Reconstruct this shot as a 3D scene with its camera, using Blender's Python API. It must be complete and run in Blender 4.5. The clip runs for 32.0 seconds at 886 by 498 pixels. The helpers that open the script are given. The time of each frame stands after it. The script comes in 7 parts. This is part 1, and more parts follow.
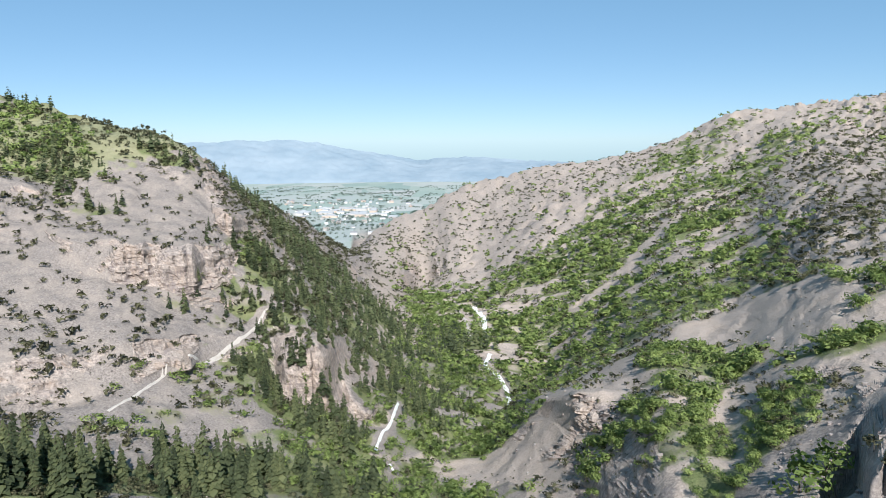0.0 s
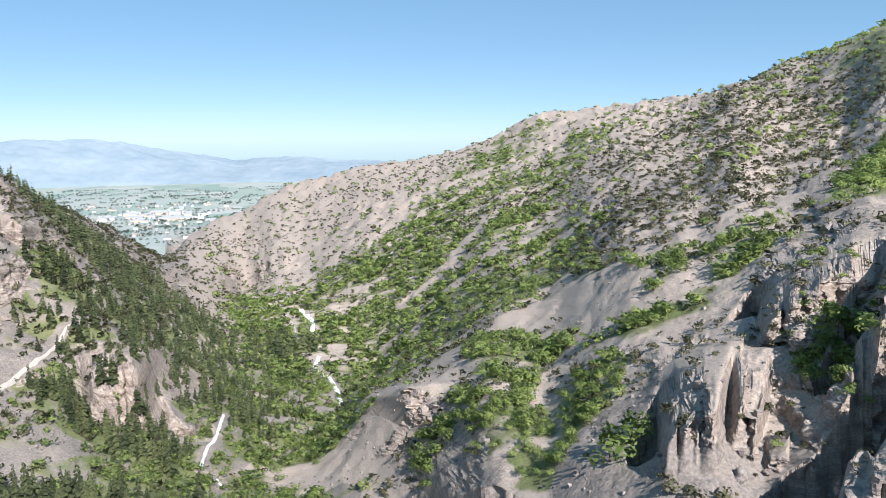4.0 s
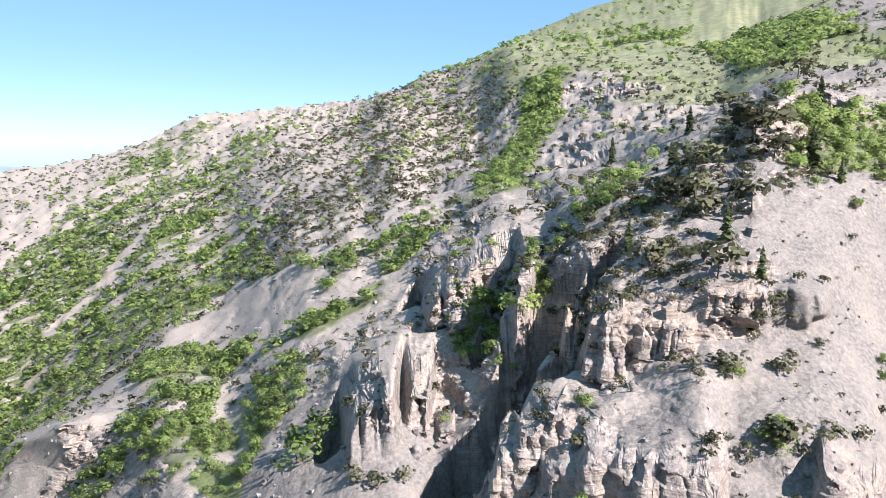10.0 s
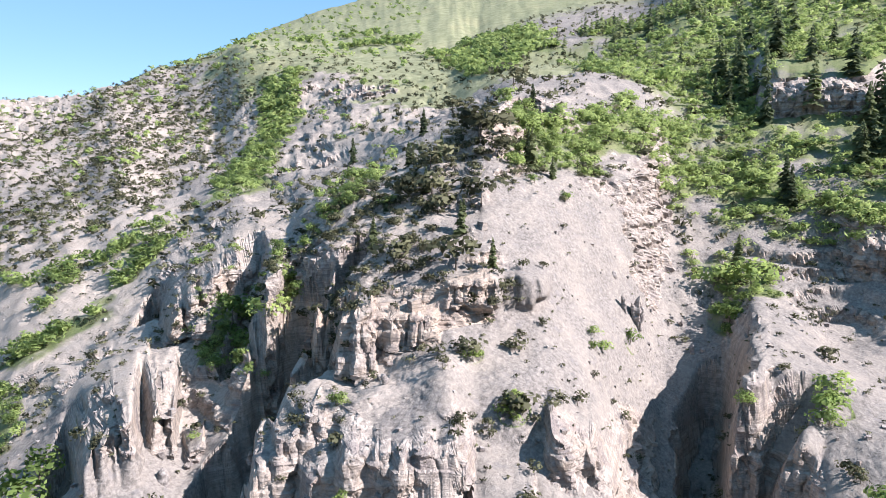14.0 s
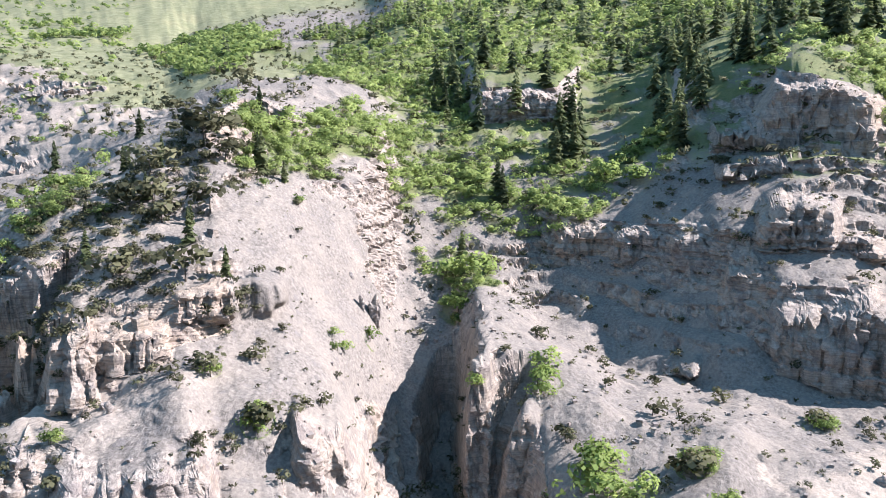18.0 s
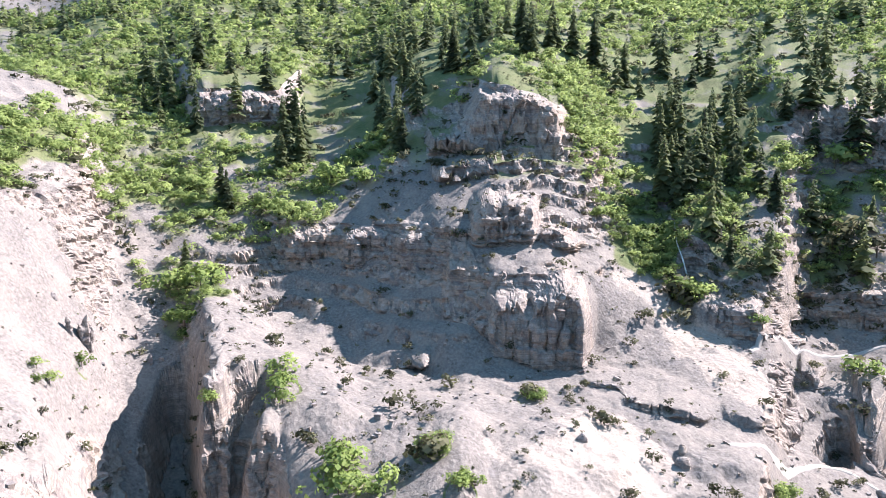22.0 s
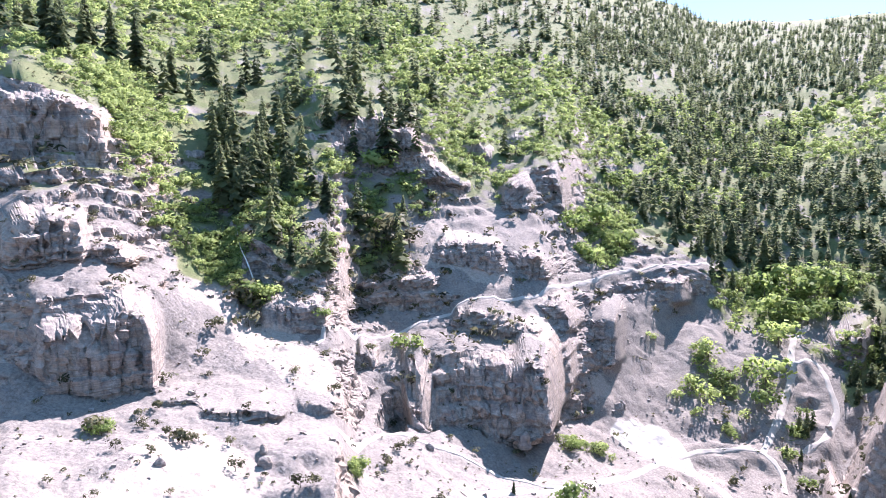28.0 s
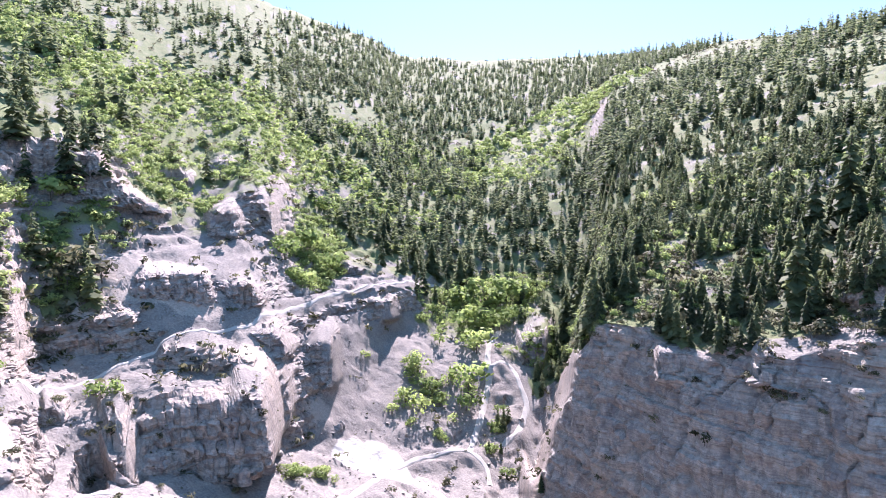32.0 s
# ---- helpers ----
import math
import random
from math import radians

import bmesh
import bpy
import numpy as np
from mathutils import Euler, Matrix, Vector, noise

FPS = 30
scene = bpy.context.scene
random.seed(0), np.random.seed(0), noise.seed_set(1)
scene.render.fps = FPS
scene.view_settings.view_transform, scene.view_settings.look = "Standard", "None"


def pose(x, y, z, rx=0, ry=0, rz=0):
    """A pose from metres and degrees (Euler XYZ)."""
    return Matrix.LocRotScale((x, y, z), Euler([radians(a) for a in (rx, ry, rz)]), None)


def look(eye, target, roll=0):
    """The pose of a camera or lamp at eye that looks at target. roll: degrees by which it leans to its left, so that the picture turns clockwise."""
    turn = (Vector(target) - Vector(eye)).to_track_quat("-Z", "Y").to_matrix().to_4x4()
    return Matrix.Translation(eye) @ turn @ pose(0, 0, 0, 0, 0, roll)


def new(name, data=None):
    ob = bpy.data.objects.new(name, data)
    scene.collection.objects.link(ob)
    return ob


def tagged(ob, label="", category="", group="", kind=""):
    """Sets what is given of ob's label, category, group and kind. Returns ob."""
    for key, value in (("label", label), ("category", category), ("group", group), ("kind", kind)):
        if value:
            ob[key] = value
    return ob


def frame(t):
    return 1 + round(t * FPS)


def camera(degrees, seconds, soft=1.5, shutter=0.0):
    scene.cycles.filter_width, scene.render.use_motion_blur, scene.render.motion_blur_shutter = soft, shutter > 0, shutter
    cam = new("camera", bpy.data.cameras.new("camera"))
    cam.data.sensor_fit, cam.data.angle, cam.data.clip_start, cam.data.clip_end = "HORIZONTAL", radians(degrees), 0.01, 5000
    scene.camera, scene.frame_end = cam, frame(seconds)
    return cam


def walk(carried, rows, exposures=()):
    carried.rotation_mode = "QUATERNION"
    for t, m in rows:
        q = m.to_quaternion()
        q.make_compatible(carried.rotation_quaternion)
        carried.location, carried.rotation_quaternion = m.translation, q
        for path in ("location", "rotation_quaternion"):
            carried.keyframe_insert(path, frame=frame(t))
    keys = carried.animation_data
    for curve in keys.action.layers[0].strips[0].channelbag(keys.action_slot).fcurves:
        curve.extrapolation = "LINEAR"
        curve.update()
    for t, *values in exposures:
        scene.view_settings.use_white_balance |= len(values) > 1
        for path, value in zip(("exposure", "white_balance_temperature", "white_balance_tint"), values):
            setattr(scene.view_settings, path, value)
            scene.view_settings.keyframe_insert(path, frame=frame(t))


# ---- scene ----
# A hovering aircraft turns in place over a canyon: 120 m above the stream, at the world's origin.
cam = camera(64.38, 32.0, 0.8)
EYE = 120.0
TURNS = [  # seconds, heading, tilt, lean
    (0, 0.00, -8.74, -0.26), (1, -3.24, -8.77, -0.28), (2, -6.59, -8.80, -0.26), (3, -10.40, -8.82, -0.27),
    (3.5, -12.33, -8.84, -0.25), (5.5, -20.36, -8.80, -0.11), (6, -22.40, -8.74, -0.04), (7, -26.57, -8.71, -0.02),
    (8, -31.07, -8.67, 0.03), (9, -35.92, -8.65, 0.07), (10, -40.75, -8.62, 0.03), (11, -45.66, -8.57, 0.04),
    (12, -50.79, -8.56, 0.04), (13, -56.04, -8.55, 0.06), (14, -61.37, -8.54, 0.10), (14.5, -64.06, -8.54, 0.09),
    (16.5, -74.77, -8.44, 0.16), (17, -77.48, -8.39, 0.15), (18, -82.83, -8.26, 0.06), (19, -88.27, -8.17, 0.04),
    (20, -93.71, -8.09, 0.01), (21, -99.21, -8.02, 0.04), (22, -104.69, -7.95, 0.04), (23, -110.54, -7.82, 0.01),
    (24, -116.44, -7.74, 0.01), (25, -122.30, -7.68, -0.09), (25.5, -125.20, -7.67, -0.14), (27.5, -136.49, -7.52, -0.15),
    (28, -139.38, -7.46, -0.16), (29, -145.18, -7.47, -0.20), (30, -150.96, -7.47, -0.20), (31, -156.73, -7.50, -0.26),
    (31.5, -159.68, -6.79, -0.31), (32, -162.69, -5.57, -0.38)]


def turned(heading, tilt, lean):
    return pose(0, 0, EYE, 90 + tilt, 0, heading) @ pose(0, 0, 0, 0, 0, lean)


walk(cam, [(t, turned(h, p, r)) for t, h, p, r in TURNS], exposures=[(0, 0.72, 6550, 12), (6, 1.02, 6700, 16), (9, 1.22, 6600, 17), (12, 1.3, 6500, 18), (20, 1.43, 6500, 20), (25, 1.76, 6400, 26), (32, 1.9, 6250, 34)])

# ---- light ----
SUN_BEARING, SUN_HEIGHT = radians(168), radians(40)
world = bpy.data.worlds.new("sky")
scene.world = world
world.use_nodes = True
wn, wl = world.node_tree.nodes, world.node_tree.links
sky = wn.new("ShaderNodeTexSky")
sky.sky_type, sky.sun_disc = "NISHITA", False
sky.sun_elevation, sky.sun_rotation = SUN_HEIGHT, SUN_BEARING
sky.air_density, sky.dust_density, sky.ozone_density, sky.altitude = 0.65, 0.5, 1.6, 1500
haze = wn.new("ShaderNodeMix")
haze.data_type, haze.inputs[0].default_value = "RGBA", 0.48
haze.inputs[7].default_value = (1.45, 3.8, 5.7, 1)  # thin summer haze all over the sky
wl.new(sky.outputs[0], haze.inputs[6])
wl.new(haze.outputs[2], wn["Background"].inputs[0])
wn["Background"].inputs[1].default_value = 0.083
sun = new("sun", bpy.data.lights.new("sun", "SUN"))
sun.data.energy, sun.data.angle, sun.data.color = 5.0, radians(0.5), (1.0, 0.98, 0.945)
sun.matrix_world = look((0, 0, 0), (-math.sin(SUN_BEARING) * math.cos(SUN_HEIGHT), -math.cos(SUN_BEARING) * math.cos(SUN_HEIGHT), -math.sin(SUN_HEIGHT)))


# ---- noise on arrays ----
def hashed(i, j, k, seed):
    h = (i * 374761393 + j * 668265263 + k * 1442695041 + seed * 974634777) & 0xFFFFFFFF
    h = ((h ^ (h >> 13)) * 1274126177) & 0xFFFFFFFF
    h = ((h ^ (h >> 16)) * 2246822519) & 0xFFFFFFFF
    return ((h ^ (h >> 15)) & 0xFFFFFF) / float(0xFFFFFF)


def value_noise(x, y, z, seed=0):
    """Smooth gradient noise, about -1 to 1."""
    x, y, z = np.broadcast_arrays(x, y, z)
    xi, yi, zi = np.floor(x).astype(np.int64), np.floor(y).astype(np.int64), np.floor(z).astype(np.int64)
    dx, dy, dz = x - xi, y - yi, z - zi
    fx, fy, fz = (f * f * f * (f * (f * 6 - 15) + 10) for f in (dx, dy, dz))
    total = 0
    for a in (0, 1):
        wx = fx if a else 1 - fx
        for b in (0, 1):
            wy = fy if b else 1 - fy
            for c in (0, 1):
                wz = fz if c else 1 - fz
                h = (hashed(xi + a, yi + b, zi + c, seed) * 16777215).astype(np.int64)
                gx, gy, gz = (h & 255) / 127.5 - 1, ((h >> 8) & 255) / 127.5 - 1, ((h >> 16) & 255) / 127.5 - 1
                total = total + wx * wy * wz * (gx * (dx - a) + gy * (dy - b) + gz * (dz - c))
    return total * 1.5


def fractal(x, y, z, octaves=4, seed=0, gain=0.5):
    total, amp, norm = 0, 1.0, 0.0
    for o in range(octaves):
        f = 2.03 ** o
        total = total + amp * value_noise(x * f + 13.7 * o, y * f - 7.1 * o, z * f + 3.3 * o, seed + o)
        norm += amp
        amp *= gain
    return total / norm


def ridged(x, y, z, octaves=4, seed=0):
    total, amp, norm = 0, 1.0, 0.0
    for o in range(octaves):
        f = 2.1 ** o
        total = total + amp * (1 - np.abs(value_noise(x * f + 5.1 * o, y * f + 9.2 * o, z * f - 2.7 * o, seed + o)) * 2)
        norm += amp
        amp *= 0.5
    return total / norm


# ---- node helpers ----
def material(name, rough=0.9):
    m = bpy.data.materials.new(name)
    m.use_nodes = True
    b = m.node_tree.nodes["Principled BSDF"]
    b.inputs["Roughness"].default_value = rough
    b.inputs["Specular IOR Level"].default_value = 0.15
    return m, m.node_tree.nodes, m.node_tree.links, b


def noise_node(n, l, scale, detail=6, rough=0.6, coords=None, kind="ShaderNodeTexNoise"):
    t = n.new(kind)
    t.inputs["Scale"].default_value = scale
    if kind == "ShaderNodeTexNoise":
        t.inputs["Detail"].default_value, t.inputs["Roughness"].default_value = detail, rough
    if coords is not None:
        l.new(coords, t.inputs["Vector"])
    return t.outputs[0]


def ramp(n, l, fac, *stops):
    r = n.new("ShaderNodeValToRGB")
    e = r.color_ramp.elements
    while len(e) < len(stops):
        e.new(0.5)
    for el, (p, c) in zip(e, stops):
        el.position, el.color = p, (*c, 1) if len(c) == 3 else c
    l.new(fac, r.inputs[0])
    return r.outputs[0]


def mix(n, l, fac, a, b, kind="MIX"):
    m = n.new("ShaderNodeMix")
    m.data_type, m.blend_type = "RGBA", kind
    for k, v in ((0, fac), (6, a), (7, b)):
        if isinstance(v, (int, float)):
            m.inputs[k].default_value = v
        elif isinstance(v, tuple):
            m.inputs[k].default_value = (*v, 1)
        else:
            l.new(v, m.inputs[k])
    return m.outputs[2]


def maths(n, l, op, a, b=0.0, clamp=False):
    m = n.new("ShaderNodeMath")
    m.operation, m.use_clamp = op, clamp
    for k, v in ((0, a), (1, b)):
        if isinstance(v, (int, float)):
            m.inputs[k].default_value = v
        else:
            l.new(v, m.inputs[k])
    return m.outputs[0]


def attr(n, name):
    a = n.new("ShaderNodeAttribute")
    a.attribute_name = name
    return a.outputs["Fac"]


def bump(n, l, b, height, strength=0.6, distance=0.3):
    k = n.new("ShaderNodeBump")
    k.inputs["Strength"].default_value, k.inputs["Distance"].default_value = strength, distance
    l.new(height, k.inputs["Height"])
    l.new(k.outputs[0], b.inputs["Normal"])


def world_coords(n):
    return n.new("ShaderNodeNewGeometry").outputs["Position"]


def rock_colour(n, l, pos, pale=(0.5, 0.438, 0.392), dark=(0.205, 0.174, 0.158), warm=(0.45, 0.345, 0.268)):
    """Bedded limestone: pale grey with buff stains and thin beds."""
    sep = n.new("ShaderNodeSeparateXYZ")
    l.new(pos, sep.inputs[0])
    wob = noise_node(n, l, 0.05, 4, 0.6, pos)
    beds = n.new("ShaderNodeCombineXYZ")
    l.new(maths(n, l, "ADD", sep.outputs[2], maths(n, l, "MULTIPLY", wob, 4.0)), beds.inputs[2])
    bed = noise_node(n, l, 0.9, 5, 0.7, beds.outputs[0])
    big = noise_node(n, l, 0.035, 5, 0.6, pos)
    fine = noise_node(n, l, 0.8, 8, 0.7, pos)
    base = mix(n, l, ramp(n, l, fine, (0.35, (0, 0, 0)), (0.65, (1, 1, 1))), dark, pale)
    base = mix(n, l, maths(n, l, "MULTIPLY", ramp(n, l, bed, (0.4, (0, 0, 0)), (0.6, (1, 1, 1))), 0.3), base, dark)
    base = mix(n, l, maths(n, l, "MULTIPLY", ramp(n, l, big, (0.5, (0, 0, 0)), (0.68, (1, 1, 1))), 0.55), base, warm)
    patch = noise_node(n, l, 0.22, 6, 0.7, pos)
    base = mix(n, l, maths(n, l, "MULTIPLY", ramp(n, l, patch, (0.5, (0, 0, 0)), (0.62, (1, 1, 1))), 0.55), base, (0.17, 0.145, 0.15))
    stretch = n.new("ShaderNodeMapping")
    stretch.inputs["Scale"].default_value = (0.55, 0.55, 0.07)
    l.new(pos, stretch.inputs[0])
    runs = noise_node(n, l, 1.0, 5, 0.65, stretch.outputs[0])
    face = n.new("ShaderNodeSeparateXYZ")
    l.new(n.new("ShaderNodeNewGeometry").outputs["Normal"], face.inputs[0])
    upright = maths(n, l, "SUBTRACT", 1.15, maths(n, l, "MULTIPLY", maths(n, l, "ABSOLUTE", face.outputs[2]), 1.3), True)
    joint = ramp(n, l, bed, (0.43, (0, 0, 0)), (0.47, (1, 1, 1)), (0.5, (0, 0, 0)), (0.56, (0, 0, 0)), (0.585, (0.8, 0.8, 0.8)), (0.61, (0, 0, 0)))
    stain = ramp(n, l, runs, (0.46, (0, 0, 0)), (0.62, (1, 1, 1)))
    dark_run = ramp(n, l, runs, (0.36, (1, 1, 1)), (0.41, (0, 0, 0)))
    base = mix(n, l, maths(n, l, "MULTIPLY", maths(n, l, "MULTIPLY", joint, upright), 0.6), base, (0.11, 0.095, 0.09))
    base = mix(n, l, maths(n, l, "MULTIPLY", maths(n, l, "MULTIPLY", stain, upright), 0.35), base, warm)
    base = mix(n, l, maths(n, l, "MULTIPLY", maths(n, l, "MULTIPLY", dark_run, upright), 0.5), base, (0.12, 0.105, 0.1))
    fine = maths(n, l, "ADD", fine, maths(n, l, "MULTIPLY", runs, 0.8))
    fine = maths(n, l, "SUBTRACT", fine, maths(n, l, "MULTIPLY", joint, 0.25))
    return base, fine, bed


# ---- ground material: what covers it is carried by the mesh ----
ground_mat, n, l, b = material("mountain_ground", 0.95)
pos = world_coords(n)
rock_c, rock_fine, rock_bed = rock_colour(n, l, pos)
g1, g2, g3 = noise_node(n, l, 1.6, 6, 0.7, pos), noise_node(n, l, 0.12, 6, 0.65, pos), noise_node(n, l, 0.02, 4, 0.6, pos)
scree_c = mix(n, l, ramp(n, l, g1, (0.36, (0, 0, 0)), (0.64, (1, 1, 1))), (0.128, 0.114, 0.107), (0.275, 0.247, 0.227))
stone = n.new("ShaderNodeTexVoronoi")
stone.inputs["Scale"].default_value = 1.1
l.new(pos, stone.inputs["Vector"])
stone_tone = n.new("ShaderNodeSeparateColor")
l.new(stone.outputs["Color"], stone_tone.inputs[0])
scree_c = mix(n, l, ramp(n, l, stone_tone.outputs[0], (0.0, (0.55, 0.55, 0.55)), (0.12, (0.05, 0.05, 0.05)), (0.9, (0, 0, 0)), (1.0, (0.3, 0.3, 0.3))), scree_c, (0.17, 0.158, 0.162))
scree_c = mix(n, l, maths(n, l, "MULTIPLY", ramp(n, l, g2, (0.45, (0, 0, 0)), (0.62, (1, 1, 1))), 0.5), scree_c, (0.3, 0.262, 0.23))
soil_c = mix(n, l, ramp(n, l, g1, (0.36, (0, 0, 0)), (0.64, (1, 1, 1))), (0.255, 0.214, 0.184), (0.415, 0.356, 0.308))
soil_c = mix(n, l, maths(n, l, "MULTIPLY", ramp(n, l, g2, (0.42, (0, 0, 0)), (0.6, (1, 1, 1))), 0.5), soil_c, (0.33, 0.29, 0.265))
grass_c = mix(n, l, ramp(n, l, g2, (0.35, (0, 0, 0)), (0.65, (1, 1, 1))), (0.145, 0.158, 0.09), (0.235, 0.237, 0.148))
grass_c = mix(n, l, maths(n, l, "MULTIPLY", ramp(n, l, g3, (0.5, (0, 0, 0)), (0.65, (1, 1, 1))), 0.4), grass_c, (0.26, 0.24, 0.145))
brush_c = mix(n, l, ramp(n, l, g1, (0.35, (0, 0, 0)), (0.65, (1, 1, 1))), (0.08, 0.103, 0.044), (0.155, 0.182, 0.08))
brush_c = mix(n, l, maths(n, l, "MULTIPLY", ramp(n, l, g2, (0.45, (0, 0, 0)), (0.6, (1, 1, 1))), 0.6), brush_c, (0.175, 0.175, 0.095))


def cover_fac(name, sharp=3.0):
    """Mask with a ragged edge."""
    ragged = maths(n, l, "ADD", maths(n, l, "MULTIPLY", maths(n, l, "SUBTRACT", g2, 0.5), 1.1), maths(n, l, "MULTIPLY", maths(n, l, "SUBTRACT", g1, 0.5), 0.6))
    return maths(n, l, "ADD", maths(n, l, "MULTIPLY", maths(n, l, "SUBTRACT", maths(n, l, "ADD", attr(n, name), ragged), 0.5), sharp), 0.5, True)


col = mix(n, l, cover_fac("soil"), scree_c, soil_c)
col = mix(n, l, cover_fac("grass"), col, grass_c)
col = mix(n, l, cover_fac("brush"), col, brush_c)
col = mix(n, l, cover_fac("rock", 4.0), col, rock_c)
vor = n.new("ShaderNodeTexVoronoi")
vor.inputs["Scale"].default_value = 0.0075
squash = n.new("ShaderNodeMapping")
squash.inputs["Scale"].default_value = (1.0, 0.45, 0.0)
l.new(pos, squash.inputs[0])
l.new(squash.outputs[0], vor.inputs["Vector"])
sepv = n.new("ShaderNodeSeparateColor")
l.new(vor.outputs["Color"], sepv.inputs[0])
# field colours are paled and blued to carry the distance haze
hazed_field_c = ramp(n, l, sepv.outputs[0], (0.0, (0.2, 0.27, 0.25)), (0.3, (0.25, 0.31, 0.28)), (0.55, (0.29, 0.33, 0.31)), (0.8, (0.34, 0.36, 0.35)), (1.0, (0.23, 0.29, 0.28)))
col = mix(n, l, attr(n, "plain"), col, hazed_field_c)
road_c = mix(n, l, g1, (0.36, 0.34, 0.31), (0.52, 0.495, 0.465))
col = mix(n, l, maths(n, l, "MULTIPLY", maths(n, l, "SUBTRACT", attr(n, "road"), 0.35), 4.0, True), col, road_c)
l.new(col, b.inputs["Base Color"])
h = maths(n, l, "ADD", maths(n, l, "MULTIPLY", rock_fine, 1.7), maths(n, l, "MULTIPLY", rock_bed, 0.5))
h = maths(n, l, "MULTIPLY", h, maths(n, l, "MULTIPLY", maths(n, l, "SUBTRACT", attr(n, "rock"), 0.25), 2.0, True))
h = maths(n, l, "ADD", h, maths(n, l, "MULTIPLY", g1, 1.1))
h = maths(n, l, "SUBTRACT", h, maths(n, l, "MULTIPLY", stone.outputs["Distance"], 0.45))
bump(n, l, b, h, 0.65, 0.32)

# ---- the ground: cross-sections round the canyon, each by its bearing: distance and height of its breaks in slope ----
SECTIONS = []


def section(bearing, *breaks):
    SECTIONS.append((bearing, breaks))


section(-34.4, (140, 58), (165, 53), (190, 49), (225, 46), (240, 56), (265, 66), (300, 77), (335, 90), (365, 109), (400, 110), (440, 127), (500, 149))
section(-30.5, (140, 55), (165, 49), (195, 45), (230, 43), (242, 57), (268, 64), (295, 76), (330, 89), (360, 103), (400, 107), (440, 127), (500, 147))
section(-28.0, (142, 52), (170, 45), (205, 41), (232, 43), (244, 54), (270, 63), (290, 73), (300, 84), (340, 91), (370, 103), (420, 125), (480, 141))
section(-25.4, (145, 49), (175, 41), (210, 40), (234, 44), (245, 56), (272, 65), (286, 68), (298, 84), (330, 90), (365, 105), (405, 124), (460, 133))
section(-21.9, (150, 44), (182, 35), (205, 35), (245, 43), (255, 53), (278, 60), (285, 65), (297, 82), (325, 87), (370, 107), (400, 123), (430, 126))
section(-19.0, (150, 42), (185, 32), (208, 32), (258, 42), (268, 51), (285, 57), (292, 63), (303, 79), (325, 86), (350, 94), (375, 106), (400, 116))
section(-16.0, (155, 38), (188, 29), (208, 29), (265, 39), (272, 45), (290, 51), (305, 61), (325, 73), (345, 81), (360, 86), (400, 90), (440, 94))
section(-13.0, (160, 34), (195, 24), (215, 26), (258, 27), (265, 35), (285, 50), (305, 55), (330, 61), (370, 65), (420, 68), (480, 70), (540, 74))
section(-9.4, (170, 27), (205, 18), (232, 17), (255, 20), (260, 24), (285, 42), (320, 40), (370, 40), (430, 41), (480, 44), (540, 43), (620, 41))
section(-8.0, (176, 24), (210, 15), (238, 13), (258, 17), (275, 21), (305, 31), (345, 28), (390, 29), (440, 32), (500, 32), (570, 30), (660, 24))
section(-7.2, (178, 22), (213, 13), (240, 12), (260, 15), (280, 19), (310, 27), (350, 24), (400, 23), (450, 22), (520, 22), (600, 24), (1380, -84))
section(-5.8, (182, 20), (217, 11), (243, 11), (264, 12), (290, 15), (325, 18), (365, 14), (415, 12), (470, 12), (540, 11), (640, 6), (1385, -54))
section(-3.9, (190, 15), (225, 6), (245, 7), (270, 8), (310, 5), (360, 2), (400, -1), (440, -2), (490, -3), (560, -7), (680, -16), (1370, -26))
section(-1.6, (195, 12), (235, 3), (270, 0), (310, -1), (360, -5), (420, -8), (470, -11), (520, -14), (580, -19), (700, -30), (880, -58), (1350, -4))
section(0.7, (200, 9), (240, 0), (280, -4), (320, -5), (370, -9), (430, -11), (475, -12), (530, -14), (590, -19), (690, -28), (850, -31), (1330, 30))
section(3.1, (200, 9), (235, 3), (285, -7), (325, -7), (375, -10), (435, -12), (475, -12), (530, -14), (580, -17), (720, -26), (900, -18), (1310, 49))
section(5.4, (195, 12), (230, 8), (265, 5), (330, -9), (385, -13), (440, -13), (490, -12), (540, -12), (610, -8), (720, -8), (900, 5), (1290, 65))
section(8.1, (190, 16), (220, 15), (245, 21), (265, 21), (380, -14), (420, -14), (470, -10), (530, -4), (610, 2), (740, 14), (900, 34), (1260, 80))
section(11.3, (180, 22), (205, 27), (215, 29), (222, 40), (300, 18), (380, 3), (450, 4), (530, 10), (630, 20), (760, 36), (900, 56), (1220, 87))
section(15.3, (150, 40), (176, 41), (194, 43), (218, 43), (250, 40), (320, 28), (400, 25), (490, 28), (600, 40), (740, 56), (880, 78), (1200, 107))
section(18.7, (134, 50), (150, 52), (170, 53), (196, 52), (230, 49), (280, 44), (350, 41), (430, 44), (540, 54), (700, 71), (860, 93), (1180, 134))
section(22.4, (122, 52), (138, 55), (156, 53), (184, 51), (220, 49), (255, 49.1), (330, 50.1), (420, 52.1), (560, 66), (700, 87), (860, 116), (1180, 170))
section(26.4, (112, 58), (124, 61), (140, 60), (162, 61), (188, 59.7), (219, 61.4), (290, 66.5), (368, 70.3), (491, 85), (640, 104.5), (787, 128.9), (1150, 175))
section(30.1, (106, 62), (117, 64), (130, 65), (147, 67), (169, 67.3), (195, 69.4), (247, 76.1), (329, 83.8), (435, 95.6), (592, 115.4), (772, 140.3), (1120, 182))
